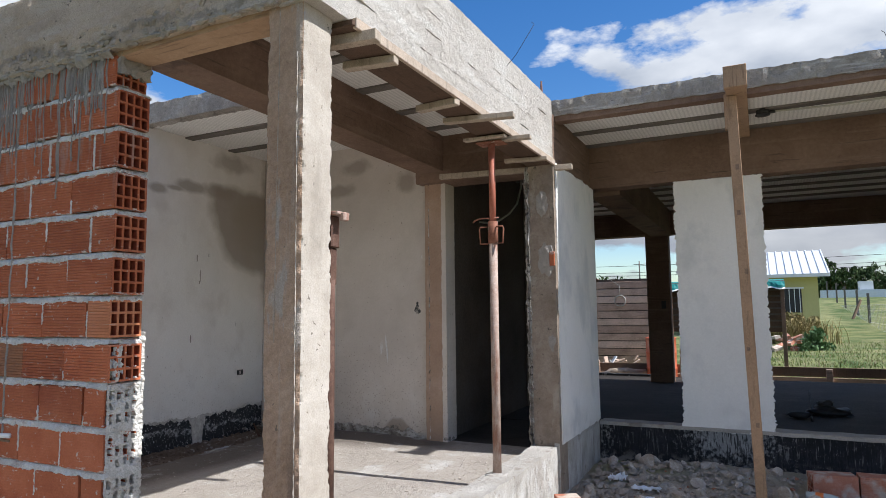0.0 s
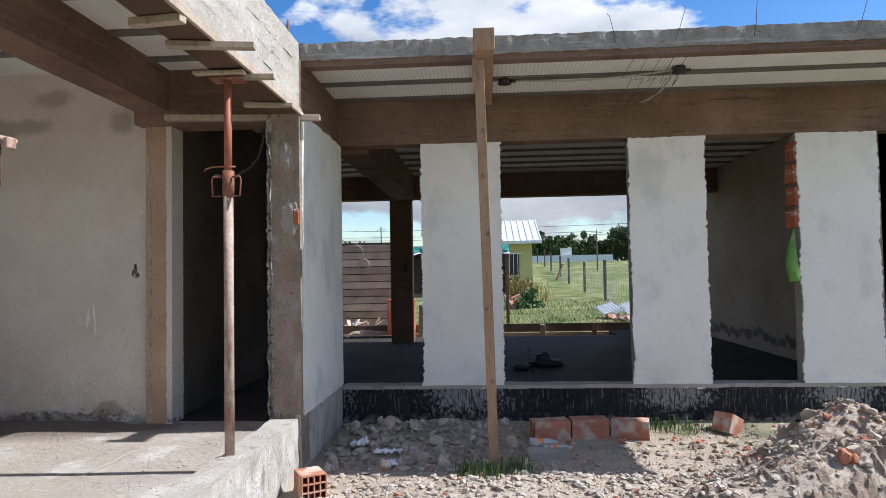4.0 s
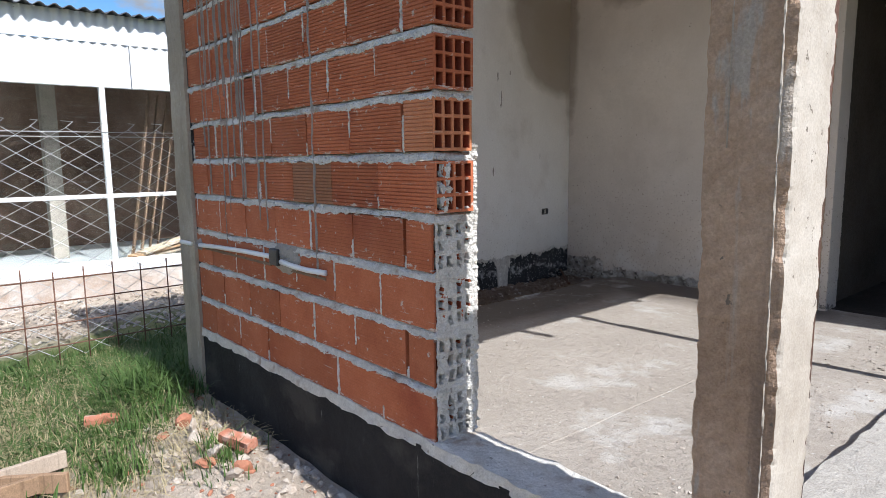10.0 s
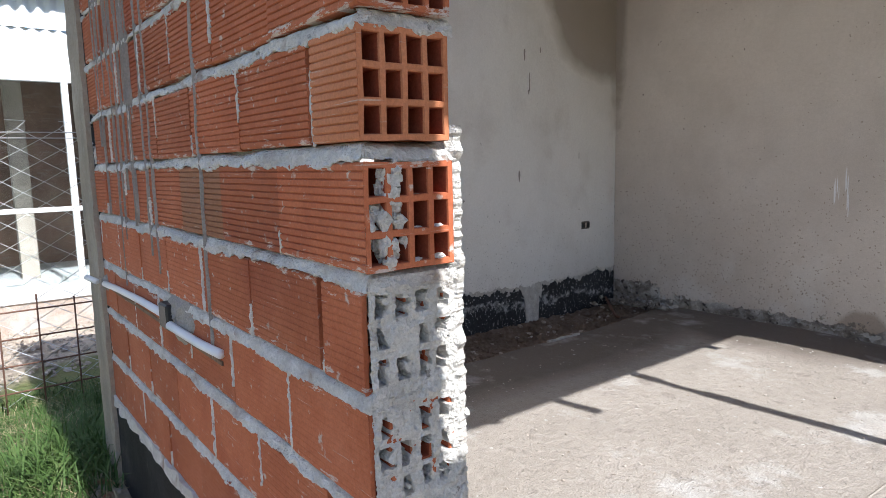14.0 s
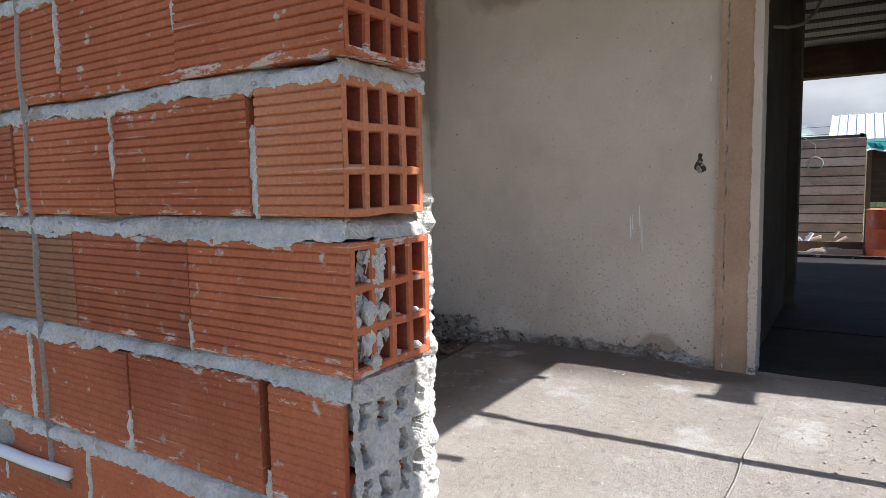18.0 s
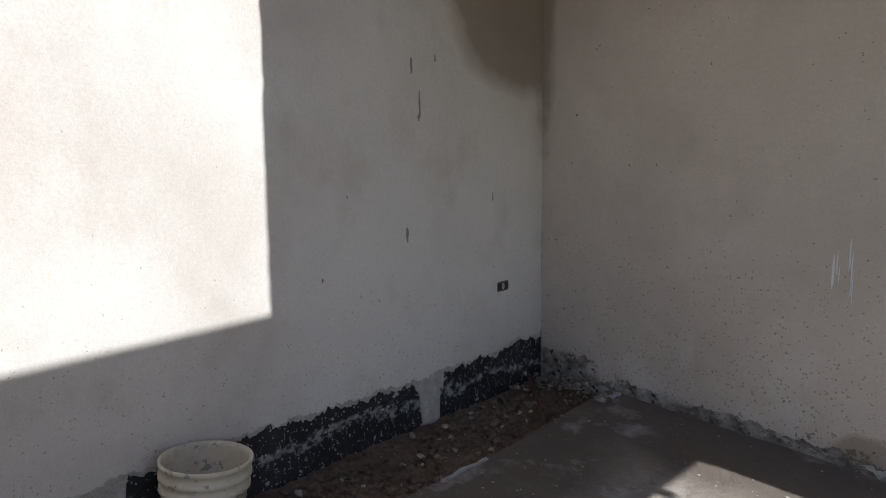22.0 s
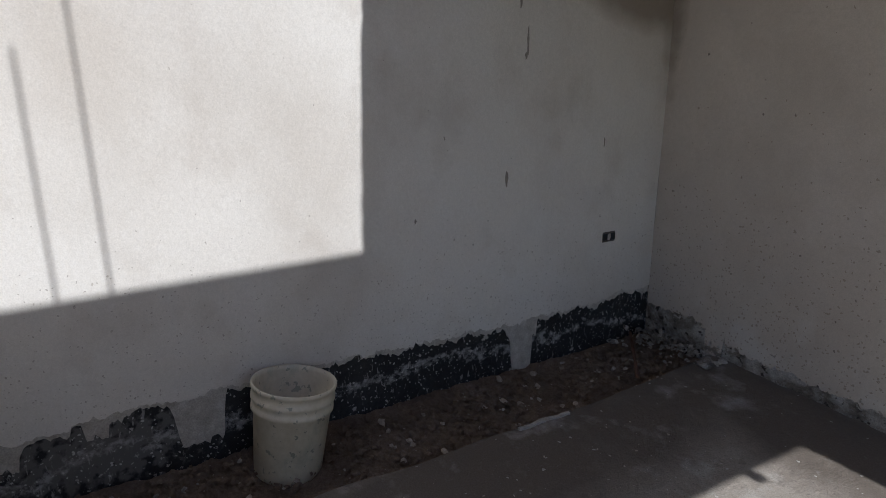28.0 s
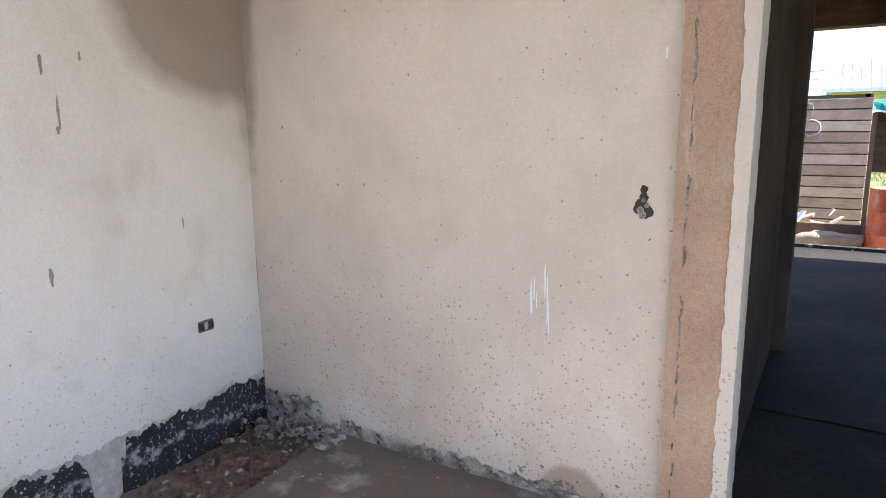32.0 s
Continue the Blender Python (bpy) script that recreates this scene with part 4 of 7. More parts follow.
solid("slab_lip", -5.16, -2.9, 3.93, 4.04, 2.94, 3.12, M_EDGE, "weathered concrete edge of the roof slab", "roof edge", amp=0.010, step=0.024, freq=15)
solid("slab_top", -5.16, -2.78, 4.02, 5.75, 3.0, 3.10, M_EDGE, "weathered top of the roof slab", "roof")
ct = solid("ceiling_east", -2.66, -1.76, 2.24, 5.75, 2.90, 2.98, M_EPSR, "white ribbed roof blocks between grey joists", "ceiling")
solid("slab_top", -2.80, -1.76, 2.24, 5.75, 2.92, 3.125, M_EDGE, "weathered top of the roof slab", "roof")
for y in (2.75, 3.35, 3.95, 4.55, 5.1): solid("joist", -2.66, -1.76, y, y + 0.10, 2.885, 2.905, M_JOIST, parent=ct)
# doorway in the north wall
dc = solid("door_column", -2.913, -2.724, 5.535, 5.74, 0.0, 2.55, M_DCOL, "bare tan concrete column beside the doorway", "column", amp=0.004, step=0.03, freq=15)
ragged("plaster_jamb", "y", 5.53, -2.735, -2.688, 0.0, 2.5, 0.2, M_WALLB, dc, None, 0.012, 0.004, seed=11)
rough_line("mortar_seam", ((-2.872, 5.536, 0.0), (-2.872, 5.536, 2.5)), 0.007, 0.002, 0.011, M_CRUMB, dc, 420, 2.0)
rough_line("hair_seam", ((-2.80, 5.536, 0.0), (-2.79, 5.536, 2.5)), 0.002, 0.0, 0.002, M_DCOL, dc, 300, 6.0)
solid("door_lintel", -2.96, -1.57, 5.44, 5.75, 2.46, 2.95, M_BROWN, "brown concrete lintel beam over the doorway", "beam", amp=0.003)
pc = solid("pier_column", -1.785, -1.553, 5.33, 5.55, -0.3, 2.5, M_PIER, "bare concrete pier with a broken mortar edge", "column", amp=0.004, step=0.04)
for k, (x, w) in enumerate(((-1.802, 0.018), (-1.782, 0.014))):
    bm = bmesh.new(); n = 150; prev = None
    for i in range(n + 1):
        z = 0.02 + 2.46 * i / n; o = 0.014 * noise.noise(Vector((z * 8, k * 5, 0))) + 0.014 * noise.noise(Vector((z * 33, k * 5, 0)))
        cur = [bm.verts.new((x + s * w + o, 5.33 + d + 0.5 * o, z)) for s, d in ((-1, 0.2), (-0.8, 0.0), (0.2, -0.018), (1, 0.02), (1, 0.2))]
        if prev:
            for q in range(4): bm.faces.new((prev[q], prev[q + 1], cur[q + 1], cur[q]))
        prev = cur
    part("broken_edge", bm, M_CRUMB, pc)
solid("brick_chip", -1.60, -1.556, 5.312, 5.345, 1.60, 1.72, M_CLAY, bev=0.004, parent=pc)
wp = solid("wall_pier", -1.775, -1.565, 5.50, 6.80, -0.45, 2.5, M_JAMB, "white plastered return wall", "wall")
solid("lime_base", -1.60, -1.556, 5.32, 6.78, -0.45, 0.12, M_KERB, amp=0.004, step=0.05, parent=wp)
def low_c(u): return 0.10 + 0.025 * noise.noise(Vector((u * 11, 1, 0)))
ragged("plaster_coat", "x", -1.545, 5.385, 6.79, 0.1, 2.50, 0.05, M_PILL, wp, low_c, 0.012, 0.0, seed=5, top=0.03)
# front of the next room
sw = solid("sill_wall", -1.55, 5.2, 6.79, 6.96, -0.7, 0.06, M_SILL, "tar-painted low sill wall with lime runs", "wall", amp=0.004, step=0.05)
solid("sill_top", -1.55, 5.2, 6.775, 6.965, 0.05, 0.085, M_CONC, amp=0.006, step=0.05, parent=sw)
for k, (a, b) in enumerate(((-0.735, 0.065), (1.325, 2.06), (2.93, 3.68))):
    pl = solid("wall_pillar", a + 0.012, b - 0.012, 6.80, 6.96, 0.07, 2.5, M_JAMB, "white plastered wall pillar with ragged edges", "wall", amp=0.006, step=0.05)
    ragged("plaster_coat", "y", 6.78, a, b, 0.06, 2.50, 0.022, M_PILL, pl, lambda u: 0.05 + 0.03 * noise.noise(Vector((u * 9, 4, 0))), 0.03, 0.03, step=0.014, seed=20 + 3.7 * k, top=0.022)
solid("beam_front", -1.76, 4.1, 6.77, 6.98, 2.50, 2.95, M_BROWN, "long brown concrete beam over the openings", "beam", amp=0.004, step=0.06)
sf = solid("ceiling_overhang", -1.57, 4.1, 5.48, 6.80, 2.95, 3.03, M_EPSR, "white ribbed roof blocks of the overhang", "ceiling")
for y in (6.10, 6.64): solid("joist", -1.57, 4.1, y, y + 0.10, 2.935, 2.955, M_JOIST, parent=sf)
se = solid("slab_edge", -1.60, 4.1, 5.465, 5.58, 2.945, 3.085, M_EDGE, "weathered concrete edge of the roof slab", "roof edge", amp=0.010, step=0.024, freq=15)
solid("form_board", -1.57, 4.1, 5.48, 5.59, 2.895, 2.955, M_BROWN, amp=0.003, step=0.1, parent=se)
solid("slab_top", -1.57, 4.1, 5.50, 7.0, 3.0, 3.07, M_EDGE, "weathered top of the roof slab", "roof")
solid("beam_overhang", -1.76, -1.57, 5.40, 6.77, 2.50, 2.95, M_BROWN, "brown concrete beam under the overhang", "beam")
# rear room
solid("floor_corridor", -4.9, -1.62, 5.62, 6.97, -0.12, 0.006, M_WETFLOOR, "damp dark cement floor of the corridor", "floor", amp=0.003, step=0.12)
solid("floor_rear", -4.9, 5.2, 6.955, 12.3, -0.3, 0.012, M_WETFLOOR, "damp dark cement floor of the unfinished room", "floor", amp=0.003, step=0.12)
solid("ceiling_corridor", -4.9, -1.62, 5.75, 6.97, 2.89, 3.0, M_EPSR, "white ribbed roof blocks over the corridor", "ceiling")
cr = solid("ceiling_rear", -4.9, 5.2, 6.97, 11.6, 2.88, 3.0, M_EPSR, "white ribbed roof blocks over the rear room", "ceiling")
for k in range(8): solid("joist", -4.9, 5.2, 7.2 + 0.5 * k, 7.3 + 0.5 * k, 2.86, 2.885, M_JOIST, parent=cr)
solid("beam_rear", -4.9, 5.2, 11.35, 11.6, 2.48, 2.9, M_BROWN, "brown concrete beam over the back opening", "beam")
solid("beam_middle", -1.62, -1.30, 6.98, 11.35, 2.45, 2.88, M_BROWN, "brown concrete beam across the rear room", "beam")
kr = solid("column_rear", -1.72, -1.35, 11.33, 11.58, 0.0, 2.48, M_BROWN, "dark concrete column of the back opening", "column", amp=0.004)
solid("switch_box", -1.495, -1.425, 11.322, 11.335, 1.23, 1.36, M_TAR, parent=kr)
solid("sill_rear", -4.9, -1.75, 12.2, 12.32, -0.4, 0.05, M_TAR, "low tarred kerb of the back opening", "sill", amp=0.006)
# Darker copy of the render, with the corridor's lack of light in its colour.
M_CORR = mat("cement render darkened as unlit", [(0.06, 0.048, 0.039), (0.105, 0.085, 0.069), (0.15, 0.124, 0.103)], 0.92, big=1.5, small=35, bump=0.4)
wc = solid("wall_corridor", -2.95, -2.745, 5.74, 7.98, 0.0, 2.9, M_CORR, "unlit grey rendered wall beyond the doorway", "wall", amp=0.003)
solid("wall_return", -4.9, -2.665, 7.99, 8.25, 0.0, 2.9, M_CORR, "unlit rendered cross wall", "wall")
solid("wall_rear_east", 3.80, 3.98, 6.96, 13.4, 0.0, 2.9, M_REARE, "grey rendered side wall of the rear room", "wall")
solid("wall_rear_west", -5.1, -4.9, 5.73, 11.6, 0.0, 2.9, M_DARKWALL, "grey rendered end wall", "wall")
solid("ceiling_back", 2.3, 3.98, 11.6, 13.4, 2.86, 3.0, M_EPSR, "white ribbed roof blocks over the back bay", "ceiling")
solid("wall_back", 2.75, 3.80, 13.25, 13.4, -0.3, 2.86, M_DARKWALL, "grey rendered back wall", "wall")
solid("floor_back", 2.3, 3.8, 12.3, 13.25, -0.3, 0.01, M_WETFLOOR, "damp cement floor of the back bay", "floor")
solid("wall_front_east", 3.68, 5.2, 6.96, 7.1, 0.0, 2.9, M_DARKWALL, "rendered wall beyond the pillars", "wall")

# ---- brick wall: hollow clay blocks in mortar ----
COURSE, BH, BL, BD = 0.2068, 0.178, 0.331, 0.178
Z0 = 0.077
ws = thing("wall_south", "unplastered wall of ribbed hollow clay bricks", "wall", "", "structure")


def brick_mesh(name, length, height, holes, rib=0.0034, material=None):
    """A ribbed hollow block from x=-length to 0, y from 0 (outer, ribbed) to BD; holes: open cells in its end at x=0."""
    bm = bmesh.new()
    prof = []; n = 12
    prof.append((0.004, 0.0)); prof.append((0.0, 0.004))
    for k in range(n):
        z = 0.008 + (height - 0.016) * (k + 0.5) / n
        prof += [(0.0, z - 0.0024), (rib, z), (0.0, z + 0.0024)]
    prof += [(0.0, height - 0.004), (0.004, height), (BD - 0.003, height), (BD, height - 0.003), (BD, 0.003), (BD - 0.003, 0.0)]
    m = len(prof); cols = []
    for k in range(5):
        x = -length * (1 - k / 4); w = 0.0 if k in (0, 4) else 0.0012
        cols.append([bm.verts.new((x, y + w * noise.noise(Vector((x * 23 + length, z * 31, height))), z)) for y, z in prof])
    a, b = cols[0], cols[-1]
    for p, q in zip(cols, cols[1:]):
        for i in range(m): bm.faces.new((p[i], p[(i + 1) % m], q[(i + 1) % m], q[i]))
    bm.faces.new(a)
    if not holes:
        bm.faces.new(b[::-1])
    else:
        w = 0.0095; cy, cz = (BD - 5 * w) / 4, (height - 4 * w) / 3
        ys = [0.0]; zs = [0.0]
        for k in range(4): ys += [w + k * (cy + w), w + k * (cy + w) + cy]
        for k in range(3): zs += [w + k * (cz + w), w + k * (cz + w) + cz]
        ys.append(BD); zs.append(height)
        grid = [[bm.verts.new((0.0012 * noise.noise(Vector((y * 60, z * 60, length * 9))), y + 0.0024 * noise.noise(Vector((y * 50, z * 50, 3 + length * 40))), z + 0.0024 * noise.noise(Vector((z * 50, y * 50, 9 + length * 40))))) for z in zs] for y in ys]
        for i in range(9):
            for j in range(7):
                q = (grid[i][j], grid[i + 1][j], grid[i + 1][j + 1], grid[i][j + 1])
                if i % 2 == 1 and j % 2 == 1:
                    ctr = sum((v.co for v in q), Vector()) / 4
                    lip = [bm.verts.new((-0.004, ctr.y + (v.co.y - ctr.y) * 0.93, ctr.z + (v.co.z - ctr.z) * 0.93)) for v in q]
                    back = [bm.verts.new((-length + 0.012, v.co.y, v.co.z)) for v in lip]
                    for k in range(4):
                        bm.faces.new((q[k], q[(k + 1) % 4], lip[(k + 1) % 4], lip[k]))
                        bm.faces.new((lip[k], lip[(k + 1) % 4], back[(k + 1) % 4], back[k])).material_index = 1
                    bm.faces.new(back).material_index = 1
                else: bm.faces.new(q)
    bmesh.ops.recalc_face_normals(bm, faces=bm.faces)
    me = bpy.data.meshes.new(name); bm.to_mesh(me); bm.free()
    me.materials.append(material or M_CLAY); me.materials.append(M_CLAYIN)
    return me


def block(me, x, z, yoff=0.0, tilt=0.0):
    ob = new("brick", me); ob.parent = ws; ob.location = (x, SY + yoff, z); ob.rotation_euler = (0, tilt, random.uniform(-0.005, 0.005))
    return ob


rng = random.Random(4)
random.seed(11)
cache = {}
joints = []          # (course, x of the joint, width, first joint of a half block)
for c in range(12):
    h = BH if c < 11 else 0.15
    z = Z0 + COURSE * c
    x = JX + (0.0 if c > 3 else -0.016) + rng.uniform(-0.005, 0.005)
    if c == 11: x -= 0.03
    half = c % 2 == 1
    first = True
    while x > -4.985:
        length = (x - (JX - 0.163) if half else x - (JX - 0.329)) if first else BL
        if x - length < -5.0: length = x + 5.0
        if length < 0.03: break
        hol = first
        brown = c == 4 and abs(x + 3.447) < 0.05
        rib = 0.0034 if c > 3 else (0.0016 if c == 3 else 0.0007)
        key = (round(length, 3), h, hol, rib, brown, rng.randrange(2) if not hol else c)
        if key not in cache: cache[key] = brick_mesh("brick", length, h, hol, rib, M_CLAYB if brown else (M_CLAYL if hol and c == 5 else None))
        block(cache[key], x, z + rng.uniform(-0.003, 0.003), rng.uniform(-0.003, 0.003), rng.uniform(-0.006, 0.006))
        gap = 0.021 if first and half else rng.choice((0.003, 0.004, 0.005, 0.008))
        joints.append((c, x - length - gap / 2, gap, first and half))
        x -= length + gap
        first = False

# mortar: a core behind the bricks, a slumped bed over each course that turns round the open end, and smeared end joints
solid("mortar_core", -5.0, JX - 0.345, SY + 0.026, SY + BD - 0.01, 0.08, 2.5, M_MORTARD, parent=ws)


def bed(c, zt, zb):
    """Mortar between the courses: deep under the upper brick, slumped over the lower one."""
    path = []; x = -5.0
    while x < JX - 0.012: path.append((x, SY, 0.0, -1.0)); x += 0.008 if x < JX - 1.0 else 0.0045
    for k in range(5): a = math.pi / 2 * k / 4; path.append((JX - 0.012 + 0.010 * math.sin(a), SY + 0.010 - 0.010 * math.cos(a), math.sin(a), -math.cos(a)))
    y = SY + 0.014
    while y < SY + BD + 0.012: path.append((JX - 0.002, y, 1.0, 0.0)); y += 0.0045
    prof = ((0.0, 0.030), (0.04, 0.016), (0.14, 0.008), (0.28, 0.003), (0.44, 0.0), (0.60, -0.001), (0.76, -0.002), (0.90, -0.0025), (0.985, -0.0022), (1.0, 0.003))
    rows = []
    for v, d0 in prof:
        row = []
        for x, y, ux, uy in path:
            u = x + y; e = 1.0 if ux > 0.5 else 0.0
            ov = max(-0.004, 0.004 + 0.014 * nz3(u * 7, c * 3.1, 1) + 0.010 * nz3(u * 24, c * 2.3, 4) + 0.007 * nz3(u * 75, c, 7)) * (1 - 0.4 * e)
            gap = max(0.0, nz3(u * 4.3, c * 5.7, 9) - 0.02) * 0.08
            z = zt + 0.002 + (zb - ov - zt - 0.002) * v
            d = d0 + (gap * (1 - v / 0.5) if v < 0.5 else 0.0) + 0.006 * e
            m_ = 0.25 if v < 0.1 or v > 0.95 else 1.0
            d += m_ * (0.007 * nz3(u * 17, z * 25, c) + 0.005 * nz3(u * 48, z * 60, c + 3) + 0.0035 * nz3(u * 130, z * 150, c + 5)) * (1.0 + 0.5 * e)
            if v > 0.85 and e == 0: d = max(d, -0.006); d = min(d, -0.0012) if v < 0.99 else d
            row.append((x - ux * d, y - uy * d, z))
        rows.append(row)
    return strip("mortar_bed", rows, M_MORTAR, ws)


for c in range(12): bed(c, Z0 + COURSE * c, Z0 + COURSE * c - (COURSE - BH))
for c, jx, w, wide in joints:
    z0, z1 = Z0 + COURSE * c - 0.002, Z0 + COURSE * c + BH + 0.002
    if jx < -4.98: continue
    runs = []
    if wide: runs = [(z0, z1 - (0.05 if c == 5 else 0.0), 0.013)] if c not in (3, 1) else [(z0, z0 + 0.045, 0.012)]
    else:
        k = nz3(jx * 31, c * 7.7, 2)
        if k > 0.12: runs = [(z0, z1, 0.007)]
        elif k > -0.18: a = z0 + (z1 - z0) * (0.25 + 0.5 * abs(nz3(jx * 17, c, 8))); runs = [(a, z1, 0.006)] if k > 0 else [(z0, a, 0.006)]
    for a, b, hw in runs:
        n = max(8, int((b - a) / 0.004)); rows = []
        for f in (-1.0, -0.7, -0.25, 0.25, 0.7, 1.0):
            row = []
            for i in range(n + 1):
                z = a + (b - a) * i / n; t_ = min(1.0, 6 * min(i, n - i) / n + 0.25)
                wd = hw * t_ * (1 + 0.8 * nz3(z * 33, jx * 9, f > 0) + 0.7 * nz3(z * 95, jx * 5, 3 + (f > 0)))
                d = 0.006 if abs(f) == 1 else -0.001 - 0.002 * (1 - abs(f)) + 0.005 * nz3(jx * 70 + f * 2, z * 60, 5) + (0.006 if wide else 0)
                row.append((jx + f * max(0.001, wd), SY + d, z))
            rows.append(row)
        strip("mortar_joint", rows, M_MORTAR, ws)
solid("mortar_top", JX - 0.45, JX - 0.01, SY + 0.01, SY + BD + 0.01, 2.42, 2.53, M_DRIP, "dark slumped mortar", amp=0.022, step=0.012, freq=21, parent=ws)
# plaster squeezed past the inner arris
bm = bmesh.new(); prev = None
for i in range(241):
    z = 0.08 + 1.06 * i / 240; o = 0.016 * noise.noise(Vector((z * 13, 0, 0))) + 0.014 * noise.noise(Vector((z * 47, 4, 0))) + 0.008 * noise.noise(Vector((z * 120, 4, 0)))
    cur = [bm.verts.new((JX + a + o * s, SY + BD + b, z)) for a, b, s in ((-0.33, 0.045, 0), (-0.035, 0.042, 0.5), (-0.012, 0.028, 0.7), (-0.006, 0.008, 1), (-0.02, -0.004, 0.5))]
    if prev:
        for q in range(4): bm.faces.new((prev[q], prev[q + 1], cur[q + 1], cur[q]))
    prev = cur
part("plaster_edge", bm, M_MORTAR, ws)
vs, fc = [], []; rg = random.Random(70); kv, kf = [], []
bm = bmesh.new(); bmesh.ops.create_icosphere(bm, subdivisions=1, radius=1.0); bm.verts.index_update(); kv = [v.co.copy() for v in bm.verts]; kf = [tuple(v.index for v in f.verts) for f in bm.faces]; bm.free()
for k in range(170):
    z = 0.10 + 1.04 * rg.random() ** 1.25; r = rg.uniform(0.003, 0.009); cx, cy = JX + rg.gauss(-0.020, 0.006), SY + BD + rg.uniform(-0.004, 0.030); o = len(vs)
    vs += [(cx + q.x * r * rg.uniform(0.6, 1.4), cy + q.y * r * rg.uniform(0.6, 1.4), z + q.z * r * rg.uniform(0.6, 1.5)) for q in kv]; fc += [tuple(i_ + o for i_ in f_) for f_ in kf]
me = bpy.data.meshes.new("mortar_crumbs"); me.from_pydata(vs, [], fc); me.materials.append(M_MORTAR); ob = new("mortar_crumbs", me); ob.parent = ws; tagged(ob, "", "", "", "stuff")
# lower end blocks are filled with mortar: a pitted cast on the open ends
for c in range(4):
    rg = random.Random(50 + c)
    z0 = Z0 + COURSE * c - 0.012; hh = COURSE
    ny, nz_ = 84, 96; vs, fc = [], []
    w = 0.0105; cy, cz = (BD - 5 * w) / 4, (BH - 4 * w) / 3
    pits = []
    for a in range(4):
        for b in range(3):
            if rg.random() < 0.92:
                pits.append((w + a * (cy + w) + cy * rg.uniform(0.42, 0.58), 0.012 + w + b * (cz + w) + cz * rg.uniform(0.42, 0.58), cy * rg.uniform(0.33, 0.50), cz * rg.uniform(0.36, 0.50), rg.uniform(0.02, 0.06)))
    for j in range(nz_ + 1):
        for i in range(ny + 1):
            y, z = (BD + 0.004) * i / ny, hh * j / nz_
            d = 0.005 + 0.007 * noise.noise(Vector((y * 26, z * 26, c))) + 0.005 * noise.noise(Vector((y * 75, z * 75, c))) + 0.003 * noise.noise(Vector((y * 190, z * 190, c)))
            for py, pz, ry, rz, dp in pits:
                e = max(abs(y - py) / ry, abs(z - pz) / rz)
                if e < 1.0 and noise.noise(Vector((y * 55, z * 55, c * 3))) + 0.75 * (py - y) / ry > -0.35: d -= dp
            vs.append((JX - 0.02 + d + 0.008, SY + 0.003 + y, z0 + z))
    for j in range(nz_):
        for i in range(ny):
            a = j * (ny + 1) + i; fc.append((a, a + 1, a + ny + 2, a + ny + 1))
    me = bpy.data.meshes.new("mortar_cast"); me.from_pydata(vs, [], fc); me.materials.append(M_MORTAR)
    ob = new("mortar_cast", me); ob.parent = ws; ob["label"] = "pale mortar cast in the brick's cells"
# mortar blobs in the half-filled block
def blob(bm, co, r, seed, squash=(1, 1, 1), sub=2, amp=0.35):
    st = len(bm.verts)
    v = bmesh.ops.create_icosphere(bm, subdivisions=sub, radius=1.0)["verts"]
    for p in v:
        k = 1 + amp * noise.noise(p.co * 1.7 + Vector((seed, seed * 2, 0)))
        p.co = Vector((p.co.x * r * squash[0], p.co.y * r * squash[1], p.co.z * r * squash[2])) * k + Vector(co)
bm = bmesh.new(); rg = random.Random(8)
zb = Z0 + COURSE * 4
for k in range(70):
    t_ = k / 69
    blob(bm, (JX - 0.012 + rg.uniform(-0.015, 0.008), SY + 0.052 + rg.uniform(-0.012, 0.012) + (rg.uniform(-0.03, 0.028) if 0.2 < t_ < 0.62 else 0), zb + 0.008 + 0.158 * t_), rg.uniform(0.006, 0.013), k, (0.8, 1, 1.2), 2, 0.9)
for y, z in ((0.105, 0.06), (0.148, 0.062), (0.105, 0.115), (0.15, 0.01), (0.1, 0.008)): blob(bm, (JX - 0.012, SY + y, zb + z), 0.011, y * 90, (1, 1.3, 0.6))
tagged(part("mortar_squeeze", bm, M_MORTAR, ws), "", "", "", "stuff")
# slurry runs down the upper part of the wall
bm = bmesh.new(); rg = random.Random(21)
for k in range(290):
    x = rg.uniform(-4.9, -2.85) if k % 5 == 0 else (rg.gauss(-3.75, 0.22) if k % 2 else rg.gauss(-4.4, 0.25))
    zt = 2.5; ln = rg.choice((0.08, 0.14, 0.22, 0.32, 0.55)) * rg.uniform(0.6, 1.3)
    if k % 8 == 0 and x < -3.35: ln = rg.uniform(0.8, 1.9)
    w = rg.uniform(0.001, 0.0042)
    if k >= 150: x, ln, w = rg.uniform(-4.95, -2.85), rg.uniform(0.05, 0.30), rg.uniform(0.002, 0.006)
    if k < 5: x, ln, w = ((-3.565, 1.92, 0.0065), (-4.035, 1.75, 0.0055), (-4.112, 1.70, 0.0055), (-4.27, 1.60, 0.005), (-4.32, 1.2, 0.004))[k]
    n = max(6, int(ln / 0.018)); prev = None
    for i in range(n + 1):
        z = zt - ln * i / n; xx = x + 0.012 * noise.noise(Vector((x * 9, z * 9, 0))); ww_ = w * (0.35 + 1.6 * abs(noise.noise(Vector((x * 40, z * 26, 2))))) * (1 if i < n else 0.3)
        cur = [bm.verts.new((xx + s * ww_, SY - d, z)) for s, d in ((-1, -0.003), (-0.4, 0.006), (0.4, 0.006), (1, -0.003))]
        if prev:
            for q in range(3): bm.faces.new((prev[q], prev[q + 1], cur[q + 1], cur[q]))
        prev = cur
